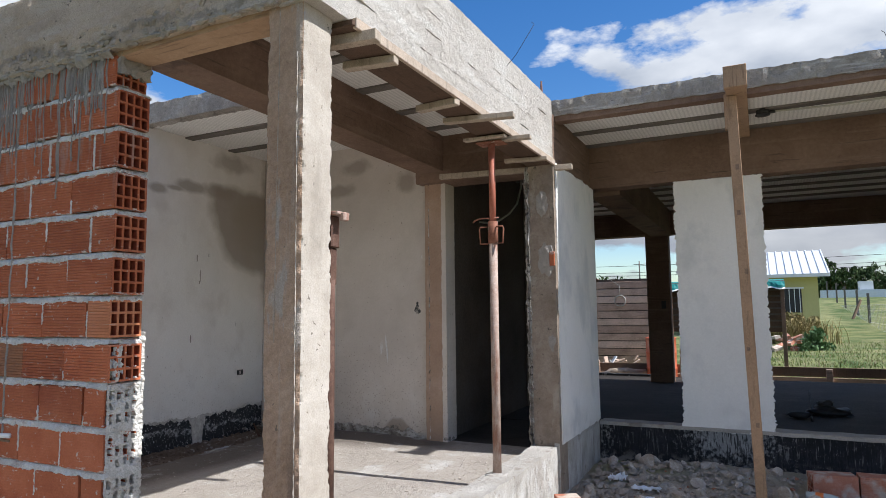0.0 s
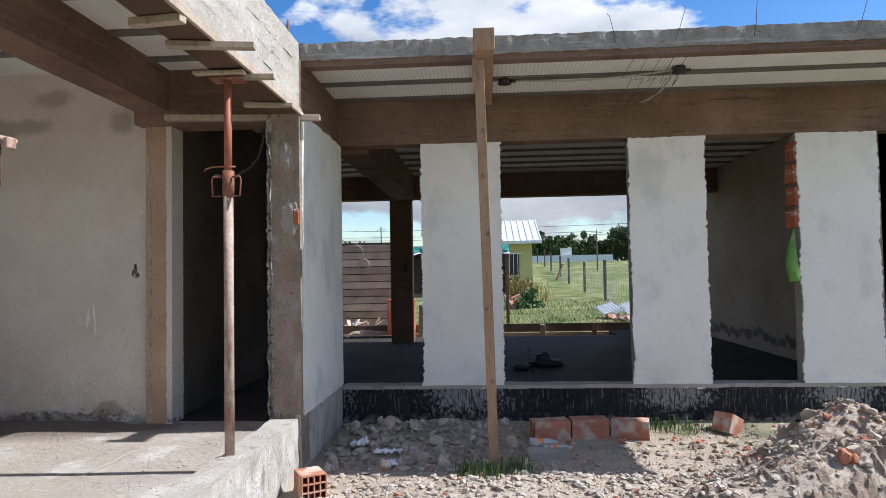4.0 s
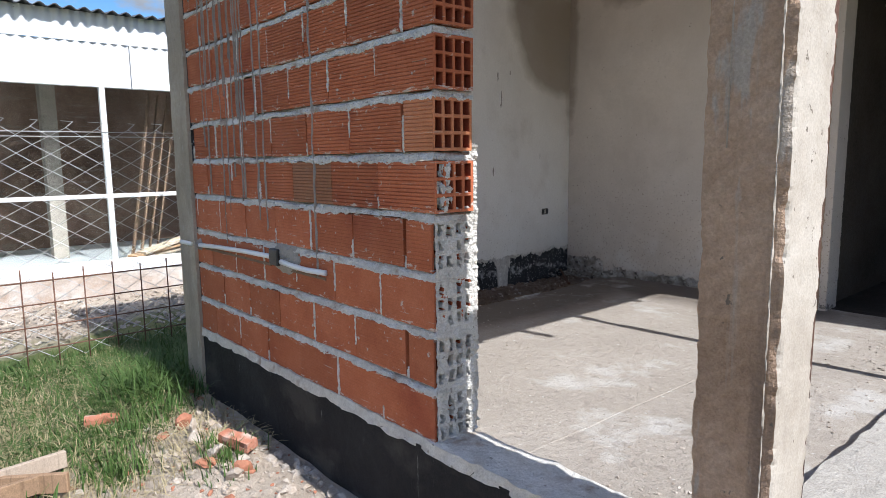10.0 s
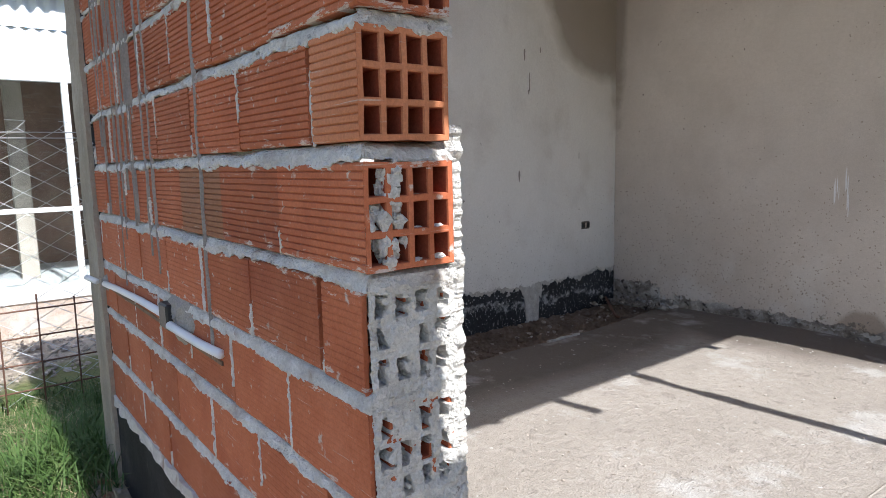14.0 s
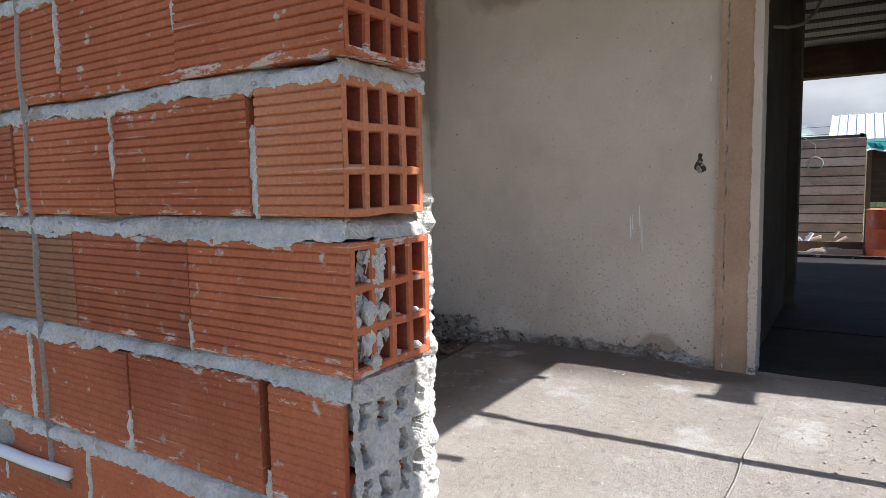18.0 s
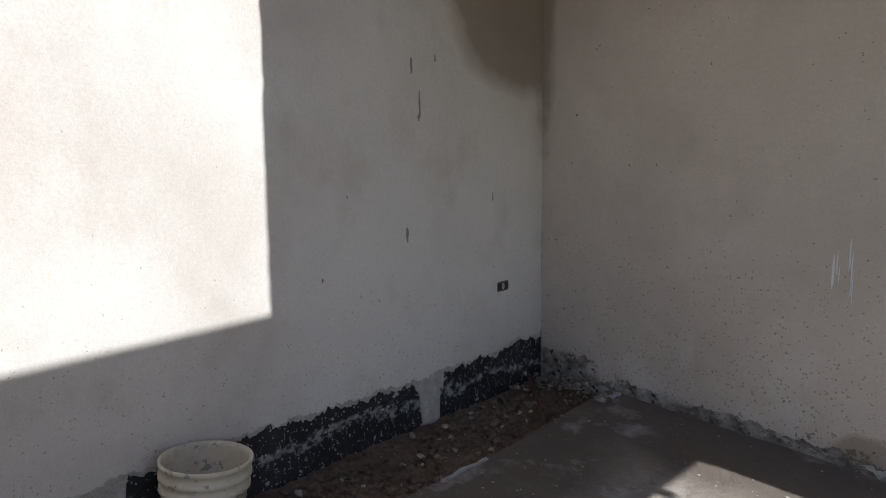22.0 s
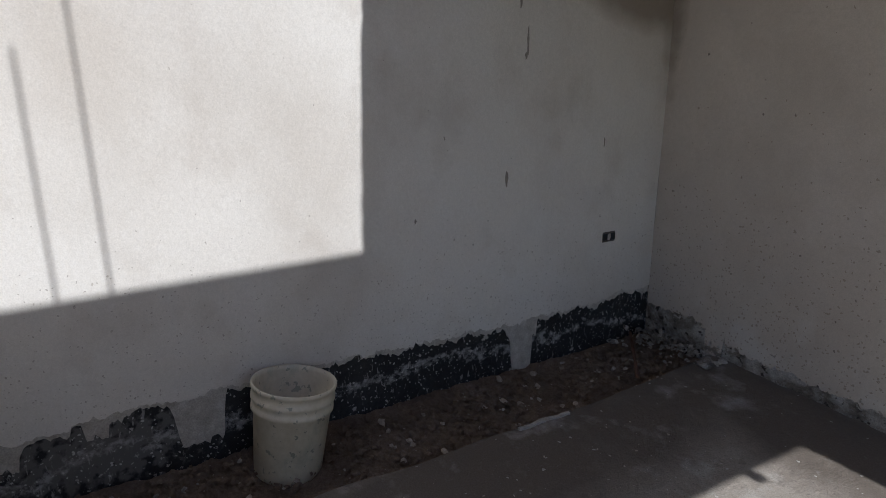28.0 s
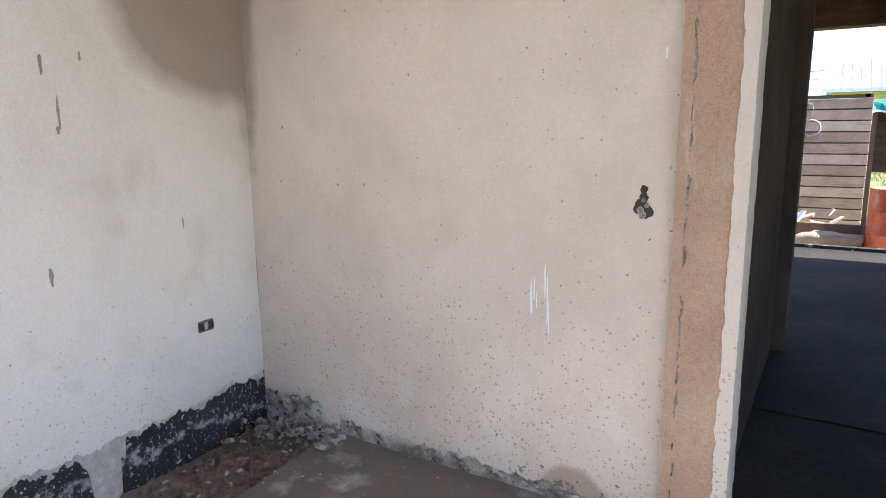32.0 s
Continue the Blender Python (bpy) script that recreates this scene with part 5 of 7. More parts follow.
tagged(part("slurry_runs", bm, M_DRIP, ws), "grey cement slurry dried on the bricks", "", "", "stuff")
bm = bmesh.new(); rg = random.Random(71)
for k in range(190): blob(bm, (rg.uniform(-4.9, -1.75), 2.024, 2.512 + 0.13 * rg.random() ** 1.6), rg.uniform(0.005, 0.017), rg.uniform(0, 40), (1.3, 0.7, 0.8), 2, 0.6)
tagged(part("concrete_clods", bm, M_COLF, bs), "grey clods stuck to the rough beam", "", "", "stuff")

# ---- ground: one sheet to the horizon ----
def gz(x, y):
    """Height of the ground."""
    k_ = max(0.0, min(1.0, (y - 30) / 60)); z = G0 + 2.75 * k_ * k_ * (3 - 2 * k_) + 0.02 * noise.noise(Vector((x * 0.9, y * 0.9, 0)))
    z += 0.14 * max(0.0, min(1.0, y - 12.0))
    if -9 < x < 9 and -6 < y < 8:
        z += 0.018 * noise.noise(Vector((x * 5, y * 5, 1)))
        s = max(0, min(1, (2.0 - y) / 0.6)) * max(0, min(1, (-2.2 - x) / 0.8)); z -= 0.07 * s
        for cx, cy, rx, ry, h in ((2.25, 5.15, 0.50, 0.45, 0.42), (3.0, 5.2, 0.7, 0.6, 0.34), (2.15, 4.55, 0.75, 0.40, 0.26), (1.35, 4.45, 0.7, 0.30, 0.15), (3.4, 4.6, 0.9, 0.6, 0.36), (-1.1, 6.2, 0.5, 0.5, 0.06), (0.2, 5.0, 0.7, 0.3, 0.05), (-4.2, 1.75, 0.45, 0.25, 0.07), (0.85, 6.45, 0.75, 0.22, 0.03), (-0.6, 6.75, 0.9, 0.45, 0.07), (0.8, 6.9, 1.2, 0.45, 0.075), (2.4, 6.9, 1.0, 0.45, 0.07)):
            d = ((x - cx) / rx) ** 2 + ((y - cy) / ry) ** 2
            if d < 4: z += h * math.exp(-d * 1.3) * (1 + 0.25 * noise.noise(Vector((x * 3, y * 3, 6))))
    return z


def axis_steps(lo, hi, step):
    a = [lo + step * k for k in range(int((hi - lo) / step) + 1)]; s = step * 1.6; b = a[-1]; c = a[0]; up, dn = [], []
    while b < 2500: b += s; up.append(b); c -= s; dn.append(c); s *= 1.45
    return dn[::-1] + a + up


xs, ys = axis_steps(-8.0, 5.0, 0.075), axis_steps(-1.0, 7.2, 0.075)
vs = [(x, y, gz(x, y)) for y in ys for x in xs]; n = len(xs)
fc = [(j * n + i, j * n + i + 1, (j + 1) * n + i + 1, (j + 1) * n + i) for j in range(len(ys) - 1) for i in range(n - 1)]
me = bpy.data.meshes.new("ground"); me.from_pydata(vs, [], fc)


def grassy(t, g, out):
    """Grass over soil, away from the building's trampled yard."""
    d = stain([((0.5, 2.5, -0.3), (7.2, 5.0, 9)), ((-1.0, 13.0, -0.3), (5.0, 1.6, 9)), ((-4.0, 1.2, -0.3), (1.2, 1.3, 9)), ((-8.7, 1.0, -0.3), (1.7, 7, 9))], (0, 0, 0), 0.3, 1.3, 0.9, 1.0)
    black = t.nodes.new("ShaderNodeRGB"); black.outputs[0].default_value = (1, 1, 1, 1)
    mask = d(t, g, black.outputs[0])
    n_ = t.nodes.new("ShaderNodeTexNoise"); n_.inputs["Scale"].default_value = 0.8; n_.inputs["Detail"].default_value = 8; t.links.new(g.outputs["Position"], n_.inputs["Vector"])
    r_ = t.nodes.new("ShaderNodeValToRGB"); r_.color_ramp.elements[0].color = (0.06, 0.10, 0.025, 1); r_.color_ramp.elements[1].color = (0.26, 0.25, 0.11, 1); r_.color_ramp.elements[0].position = 0.35; r_.color_ramp.elements[1].position = 0.68
    t.links.new(n_.outputs["Fac"], r_.inputs["Fac"])
    m_ = t.nodes.new("ShaderNodeMixRGB"); t.links.new(mask, m_.inputs["Fac"]); t.links.new(out, m_.inputs["Color1"]); t.links.new(r_.outputs["Color"], m_.inputs["Color2"])
    return m_.outputs["Color"]


M_GROUND = mat("trampled soil and grass", [(0.37, 0.295, 0.225), (0.49, 0.41, 0.33), (0.60, 0.52, 0.44)], 0.97, big=1.4, small=22, bump=1.0, depth=0.03, extra=grassy)
me.materials.append(M_GROUND)
tagged(new("ground", me), "trampled rubble soil turning into grassland", "ground", "", "structure")

# ---- rubble ----
M_STONE = mat("pale rubble", [(0.34, 0.265, 0.205), (0.47, 0.395, 0.325), (0.61, 0.56, 0.50)], 0.95, big=5, small=40, bump=0.7, depth=0.012, rand=0.2)
M_PALE = mat("pale grey stone chips", [(0.32, 0.265, 0.215), (0.45, 0.39, 0.335), (0.62, 0.565, 0.51)], 0.95, big=6, small=45, bump=0.6, depth=0.01, rand=0.15, grain=0.25)
M_STONER = mat("broken clay rubble", [(0.38, 0.15, 0.09), (0.47, 0.22, 0.14)], 0.95, big=6, small=40, bump=0.6, depth=0.01, rand=0.2)


def pebble_mesh(seed, sub=1):
    bm = bmesh.new(); rg = random.Random(seed)
    v = bmesh.ops.create_icosphere(bm, subdivisions=sub, radius=1.0)["verts"]
    planes = [(Vector((rg.gauss(0, 1), rg.gauss(0, 1), rg.gauss(0, 1))).normalized(), rg.uniform(0.32, 0.72)) for _ in range(8)]
    for p in v:
        for nrm, d in planes:
            k = p.co.dot(nrm)
            if k > d: p.co -= nrm * (k - d)
        p.co *= 1 + 0.18 * noise.noise(p.co * 2.3 + Vector((seed, 0, 0)))
    bm.verts.index_update()
    out = ([tuple(p.co) for p in bm.verts], [tuple(q.index for q in f.verts) for f in bm.faces]); bm.free()
    return out


def scatter(name, spots, material, label, category, seed, sub=1):
    """Many stones as one mesh: spots are (x, y, z, radius)."""
    kinds = [pebble_mesh(seed * 10 + k, sub) for k in range(7)]; rg = random.Random(seed); vs, fc = [], []
    for x, y, z, r in spots:
        kv, kf = rg.choice(kinds); e = Euler((rg.uniform(0, 6), rg.uniform(0, 6), rg.uniform(0, 6))).to_matrix(); o = len(vs)
        sx, sy, sz = r * rg.uniform(0.8, 1.3), r * rg.uniform(0.8, 1.2), r * rg.uniform(0.5, 0.85)
        for co in kv:
            q = e @ Vector(co); vs.append((x + q.x * sx, y + q.y * sy, z + q.z * sz))
        fc += [tuple(i + o for i in f) for f in kf]
    me = bpy.data.meshes.new(name); me.from_pydata(vs, [], fc); me.materials.append(material)
    return tagged(new(name, me), label, category, "", "stuff")


rg = random.Random(3)
def yard(count, x0, x1, y0, y1, rmin, rmax, sink=0.2):
    out = []
    while len(out) < count:
        x, y = rg.uniform(x0, x1), rg.uniform(y0, y1)
        if x < -1.57 + rmax and y > 2.0: continue
        r = rmin + (rmax - rmin) * rg.random() ** 3
        out.append((x, y, gz(x, y) + r * sink, r))
    return out
scatter("rubble", yard(2600, -1.5, 4.2, 4.0, 6.78, 0.008, 0.04) + yard(700, -1.5, 0.0, 5.4, 6.75, 0.015, 0.07) + yard(700, 2.3, 4.2, 5.0, 6.4, 0.012, 0.05, 0.6), M_STONE, "pale broken mortar and stone rubble", "rubble", 5)
scatter("clay_rubble", yard(240, -1.5, 4.2, 4.0, 6.7, 0.012, 0.045) + yard(90, 2.0, 4.2, 4.6, 6.2, 0.02, 0.06, 0.4), M_STONER, "reddish broken brick rubble", "rubble", 6)
scatter("gravel", yard(2300, -1.5, 2.2, 3.9, 5.35, 0.010, 0.045, 0.3) + yard(900, -1.5, 4.0, 2.6, 4.4, 0.008, 0.03), M_PALE, "dense pale stone chips in the sun", "gravel", 27)
scatter("gravel", yard(700, -1.5, 1.2, 3.8, 5.0, 0.01, 0.03), M_STONE, "loose pale gravel", "gravel", 7)
scatter("gravel", [(rg.uniform(-8.7, -7.0), rg.uniform(-1.5, 3.5), G0 + 0.01, rg.uniform(0.01, 0.04)) for _ in range(1500)], M_STONE, "pale pinkish gravel before the white building", "gravel", 17)
south = []
for k in range(1500):
    x, y = rg.uniform(-5.2, -2.6), 2.03 - abs(rg.gauss(0, 0.45))
    south.append((x, y, gz(x, y) + 0.004, 0.008 + 0.035 * rg.random() ** 4))
scatter("rubble", south[:1280], M_STONE, "pale rubble at the foot of the wall", "rubble", 8)
scatter("clay_rubble", south[1280:], M_STONER, "broken red brick crumbs at the foot of the wall", "rubble", 18)
for n_, mt, sd in ((2600, M_EARTH, 9), (190, M_STONE, 10)):
    scatter("earth_pebbles", [(rg.uniform(-4.96, -4.47), rg.uniform(2.3, 5.5), -0.03 + rg.uniform(0, 0.02), 0.004 + 0.022 * rg.random() ** 2.5) for _ in range(n_)], mt, "crumbs of mortar on the earth", "rubble", sd)
scatter("mortar_crumbs", [(rg.gauss(-4.72, 0.09), rg.gauss(2.75, 0.14), -0.03 + rg.uniform(0, 0.03), 0.006 + 0.018 * rg.random() ** 2) for _ in range(110)], M_CRUMB, "heap of pale mortar crumbs on the earth", "rubble", 23)
scatter("floor_crumbs", [(rg.uniform(-4.35, -1.95), rg.uniform(2.35, 5.3), 0.003, 0.0025 + 0.007 * rg.random() ** 3) for _ in range(520)] + [(rg.gauss(-2.1, 0.12), rg.uniform(2.4, 5.2), 0.004, 0.003 + 0.010 * rg.random() ** 3) for _ in range(420)], M_PALE, "crumbs of mortar strewn on the screed", "rubble", 41)
scatter("corner_rubble", [(rg.gauss(-4.72, 0.16), 5.56 - abs(rg.gauss(0, 0.10)), 0.0 + 0.05 * rg.random(), 0.006 + 0.024 * rg.random() ** 2) for _ in range(190)], M_CRUMB, "broken plaster heaped in the corner", "rubble", 42)
big = [pebble_mesh(200 + k, 2) for k in range(6)]
def stone(x, y, r, k, material=None, dz=0.0, z=None):
    kv, kf = big[k % 6]
    me = bpy.data.meshes.new("rubble_stone"); rr = random.Random(k)
    e = Euler((rr.uniform(0, 6), rr.uniform(0, 6), rr.uniform(0, 6))).to_matrix()
    me.from_pydata([tuple(e @ Vector((c[0] * r, c[1] * r * 0.85, c[2] * r * 0.6))) for c in kv], [], kf); me.materials.append(material or M_STONE)
    ob = new("rubble_stone", me); ob.location = (x, y, (gz(x, y) if z is None else z) + r * 0.3 + dz)
    tagged(ob, "broken lump of pale mortar rubble on soil" if material is None else "broken piece of red brick on soil", "stone", "rubble stones")
for k in range(64):
    x, y = rg.uniform(-1.4, 0.6), rg.uniform(5.45, 6.72)
    stone(x, y, 0.03 + 0.07 * rg.random() ** 2, k)
for k in range(40):
    x, y = rg.uniform(1.9, 3.6), rg.uniform(4.5, 5.7)
    stone(x, y, rg.uniform(0.03, 0.085), 60 + k, M_STONER if k % 4 == 0 else None, 0.01)
for k in range(14):
    x, y = rg.uniform(-4.7, -3.4), rg.uniform(1.55, 1.98)
    stone(x, y, rg.uniform(0.03, 0.08), 120 + k, M_STONER if k % 4 == 0 else None)

# heap of clods over the mounds
bm = bmesh.new(); vv = {}; nx_, ny_ = 150, 105
for i in range(nx_ + 1):
    for j in range(ny_ + 1):
        x, y = 0.7 + 3.6 * i / nx_, 3.9 + 2.5 * j / ny_; h = gz(x, y) - G0; q = Vector((x, y, 0))
        k = max(0.0, min(1.0, (h - 0.05) / 0.12))
        d = 0.055 * abs(noise.noise(q * 5)) + 0.05 * abs(noise.noise(q * 11 + Vector((3, 0, 0)))) + 0.032 * abs(noise.noise(q * 24)) - 0.03
        vv[i, j] = bm.verts.new((x + 0.02 * noise.noise(q * 13), y + 0.02 * noise.noise(q * 14 + Vector((0, 5, 0))), G0 + h + k * d * 1.4 - 0.03 * (1 - k)))
for i in range(nx_):
    for j in range(ny_): bm.faces.new((vv[i, j], vv[i + 1, j], vv[i + 1, j + 1], vv[i, j + 1]))
M_HEAP = mat("pinkish brown clod soil", [(0.26, 0.185, 0.135), (0.37, 0.285, 0.225), (0.52, 0.435, 0.365)], 0.97, big=4, small=28, bump=1.0, depth=0.03, grain=0.3)
tagged(part("soil_heap", bm, M_HEAP), "heap of pinkish brown soil clods and rubble", "soil heap")
scatter("clods", [(x, y, gz(x, y) + 0.01, r) for x, y, z, r in yard(900, 1.0, 4.1, 4.0, 6.2, 0.012, 0.05)], M_HEAP, "loose brown soil clods on the heap", "clods", 31)
# ---- loose bricks ----
M_CLAYD = mat("dusty hollow clay brick", [(0.36, 0.13, 0.075), (0.43, 0.18, 0.115), (0.48, 0.25, 0.18)], 0.9, big=5, small=50, bump=0.3, depth=0.004, spots=[((0.50, 0.42, 0.35), 7, 0.48, 0.14)])
def loose(x, y, rz, label, length=BL, tilt=0.0, z=None):
    me = brick_mesh("loose_brick", length, BH, True)
    me.materials[0] = M_CLAYD
    ob = new("loose_brick", me)
    ob.matrix_world = pose(x, y, gz(x, y) - 0.01 if z is None else z, 0, tilt, rz)
    return tagged(ob, label, "brick", "loose bricks")
M1 = "red hollow clay brick lying on the rubble"
loose(0.27, 6.36, 192, M1); loose(0.975, 6.28, 3, M1)
loose(1.32, 6.24, -16, M1, tilt=-2)
loose(-1.38, 4.72, -58, "red hollow clay brick beside the kerb", length=0.2)
loose(2.2, 6.5, 40, "tilted red hollow clay brick in the rubble", length=0.2, tilt=24, z=gz(2.2, 6.5) - 0.06)

# ---- timber ----
def wood(name, c, grainy=(40, 40, 3.0)):
    return mat(name, [tuple(v * 0.7 for v in c), c, tuple(min(1, v * 1.2) for v in c)], 0.85, big=3, small=40, bump=0.4, depth=0.005, extra=streaks(tuple(v * 0.5 for v in c), grainy, 0.56, 0.1, None, 0.6))
M_POST = wood("weathered pine", (0.33, 0.215, 0.135)); M_PLANK = wood("grey old board", (0.40, 0.33, 0.26)); M_FORM = wood("cement-stained form board", (0.42, 0.34, 0.27))
M_DKWOOD = wood("dark damp board", (0.20, 0.135, 0.095))
def bar(name, p0, p1, w, h, material, parent=None, bev=0.003, up=(0, 0, 1), label=""):
    """A squared timber or profile from p0 to p1."""
    p0, p1 = Vector(p0), Vector(p1); d = (p1 - p0); L = d.length; z = d.normalized(); x = z.cross(Vector(up)); x = x.normalized() if x.length > 1e-4 else Vector((1, 0, 0)); y = z.cross(x)
    bm = bmesh.new(); bm_box(bm, -w / 2, w / 2, -h / 2, h / 2, 0, L, bev)
    bmesh.ops.transform(bm, matrix=Matrix.Translation(p0) @ Matrix((x, y, z)).transposed().to_4x4(), verts=bm.verts)
    return part(name, bm, material, parent, label)
ts = thing("timber_shore", "weathered pine post shoring the roof edge", "post")
bar("post", (-0.065, 5.52, gz(-0.07, 5.52) - 0.05), (-0.125, 5.36, 2.86), 0.076, 0.065, M_POST, ts, up=(0, 1, 0))
for n_, q in (("head_board", (-0.16, -0.01, 5.125, 6.74, 2.862, 2.93)), ("end_block", (-0.165, -0.005, 5.095, 5.165, 2.85, 3.015))):
    bm = bmesh.new(); bm_box(bm, *q, 0.004); part(n_, bm, M_POST, ts)
bar("cleat", (-0.165, 5.37, 2.60), (-0.165, 5.37, 2.88), 0.025, 0.05, M_POST, ts, up=(0, 1, 0))
for k, (z, dx) in enumerate(((0.35, 0.01), (0.92, -0.012), (1.5, 0.014), (1.95, -0.006), (2.3, 0.008))):
    f = (z + 0.35) / 3.2; bm = rough_box(-0.012, 0.012, -0.0015, 0.0015, -0.02, 0.02, 0.006, 0.003, 40, k); kn = part("knot", bm, M_DKWOOD, ts); kn.location = (-0.065 - 0.06 * f + dx, 5.52 - 0.16 * f - 0.0335, z)
M_FORMD = wood("dark form board", (0.105, 0.066, 0.045), (40, 3, 40))
fw = thing("beam_formwork", "cement-stained form boards under the concrete beam", "formwork")
bar("bottom_board", (-1.665, 2.27, 2.494), (-1.665, 5.36, 2.494), 0.24, 0.028, M_FORMD, fw)
bar("side_board", (-1.548, 2.29, 2.497), (-1.548, 5.36, 2.497), 0.022, 0.05, M_FORM, fw)
for x0, y0, x1, y1, h in ((-1.85, 2.34, -1.475, 2.37, 0.05), (-1.83, 2.62, -1.545, 2.65, 0.04), (-1.83, 3.40, -1.545, 3.36, 0.04), (-1.80, 3.70, -1.34, 3.77, 0.035), (-1.88, 4.20, -1.56, 4.20, 0.02), (-1.75, 4.29, -1.41, 4.31, 0.03), (-1.85, 4.95, -1.50, 5.0, 0.03), (-2.6, 5.25, -1.40, 5.40, 0.045)):
    bar("cross_batten", (x0, y0, 2.458), (x1, y1, 2.455), 0.055, h, M_PLANK, fw)

# ---- steel props ----
M_RUST = mat("rusty painted steel", [(0.16, 0.07, 0.045), (0.26, 0.11, 0.07), (0.36, 0.22, 0.17)], 0.75, 0.2, big=5, small=40, bump=0.4, depth=0.004, extra=streaks((0.50, 0.46, 0.42), (20, 20, 9), 0.6, 0.06, None, 0.8))
M_REDP = mat("worn red paint", [(0.26, 0.075, 0.045), (0.36, 0.12, 0.075), (0.40, 0.2, 0.15)], 0.6, 0.1, big=6, small=40, bump=0.3, depth=0.003)
M_REBAR = mat("rusty rebar", [(0.13, 0.07, 0.05), (0.22, 0.12, 0.085)], 0.85, 0.3, big=9, small=60, bump=0.4, depth=0.003)
def cyl(name, p0, p1, r, material, parent=None, r1=None, seg=14, smooth=True):
    bm = bmesh.new(); bm_cyl(bm, p0, p1, r, r1, seg)
    return part(name, bm, material, parent, smooth=smooth)
px_, py_ = -1.70, 4.28
pr = thing("steel_prop", "rusty telescopic steel prop standing on the kerb", "prop")
M_TUBE = mat("faded paint on steel", [(0.27, 0.165, 0.125), (0.39, 0.29, 0.24), (0.49, 0.41, 0.36)], 0.75, 0.1, big=7, small=40, bump=0.3, depth=0.004, extra=streaks((0.24, 0.10, 0.06), (12, 12, 2.2), 0.55, 0.10, None, 0.8))
cyl("outer_tube", (px_, py_, CURB), (px_, py_, 1.83), 0.03, M_TUBE, pr)
cyl("inner_tube", (px_, py_, 1.8), (px_, py_, 2.43), 0.024, M_REDP, pr)
cyl("collar", (px_, py_, 1.70), (px_, py_, 1.86), 0.037, M_RUST, pr)
bm = bmesh.new(); bm_box(bm, px_ - 0.1, px_ + 0.1, py_ - 0.07, py_ + 0.07, 2.43, 2.437, 0.002); part("head_plate", bm, M_RUST, pr)
bm = bmesh.new(); blob(bm, (px_, py_, CURB), 0.06, 2, (1.2, 1.2, 0.28), 3, 0.5); part("foot_mortar", bm, M_KERB, pr, "crumbled mortar round the foot")
def rod(name, pts, r, material, parent=None, seg=6, cyclic=False):
    """A bent bar or wire: one tube swept along a line of points."""
    ps = [Vector(p) for k, p in enumerate(pts) if k == 0 or (Vector(p) - Vector(pts[k - 1])).length > 1e-5]; n = len(ps)
    bm = bmesh.new(); rings = []; side = None
    for k, p in enumerate(ps):
        a, b = (ps[k - 1], ps[(k + 1) % n]) if cyclic else (ps[max(0, k - 1)], ps[min(n - 1, k + 1)])
        d = (b - a).normalized()
        if side is None: side = d.cross(Vector((0.31, 0.2, 0.93)) if abs(d.z) < 0.9 else Vector((1, 0, 0))).normalized()
        side = (side - d * side.dot(d)).normalized(); up = d.cross(side)
        rings.append([bm.verts.new(p + (side * math.cos(2 * math.pi * q / seg) + up * math.sin(2 * math.pi * q / seg)) * r) for q in range(seg)])
    for a, b in list(zip(rings, rings[1:])) + ([(rings[-1], rings[0])] if cyclic else []):
        for q in range(seg): bm.faces.new((a[q], a[(q + 1) % seg], b[(q + 1) % seg], b[q]))
    if not cyclic: bm.faces.new(rings[0][::-1]); bm.faces.new(rings[-1])
    return part(name, bm, material, parent, smooth=True)
for s in (-1, 1):
    rod("nut_handle", [(px_ + s * 0.035, py_ - 0.02, 1.82), (px_ + s * 0.085, py_ - 0.03, 1.82), (px_ + s * 0.092, py_ - 0.03, 1.80), (px_ + s * 0.085, py_ - 0.03, 1.70), (px_ + s * 0.035, py_ - 0.02, 1.70)], 0.006, M_RUST, pr)
rod("locking_pin", [(px_ + 0.05, py_ - 0.01, 1.885), (px_ - 0.09, py_ - 0.02, 1.885), (px_ - 0.13, py_ - 0.03, 1.87), (px_ - 0.14, py_ - 0.03, 1.855)], 0.006, M_RUST, pr)
qx, qy = -1.675, 2.295
M_RUSTD = mat("dark rusted steel", [(0.055, 0.032, 0.024), (0.10, 0.055, 0.04), (0.17, 0.10, 0.075)], 0.8, 0.2, big=7, small=45, bump=0.5, depth=0.005)
p2 = thing("steel_prop", "short rusty steel prop leaning against the column", "prop")
cyl("outer_tube", (qx - 0.012, qy + 0.01, 0.10), (qx - 0.002, qy, 1.36), 0.024, M_RUSTD, p2)
bm = bmesh.new(); bm_box(bm, qx - 0.03, qx + 0.018, qy - 0.025, qy + 0.025, 1.34, 1.50, 0.004); part("slide_box", bm, M_RUSTD, p2)
bm = bmesh.new(); bm_box(bm, qx - 0.035, qx + 0.03, qy - 0.03, qy + 0.03, 1.5, 1.64, 0.006); part("head_socket", bm, M_RUSTD, p2)
bm = bmesh.new(); bm_box(bm, qx - 0.07, qx + 0.07, qy - 0.045, qy + 0.045, 1.64, 1.655, 0.003); bm_box(bm, qx + 0.06, qx + 0.085, qy - 0.02, qy + 0.02, 1.615, 1.652, 0.004); part("head_plate", bm, M_TUBE, p2)
# ---- rebars on the beams ----
rb = thing("starter_bars", "rusty rebar starter bars standing on the beam", "rebar")
for y, h in ((2.43, 0.88), (2.615, 0.88), (2.805, 0.86), (2.975, 1.9)): rod("bar", [(-2.82, y, 2.9), (-2.82, y + 0.012, 3.07 + h)], 0.0055, M_REBAR, rb)
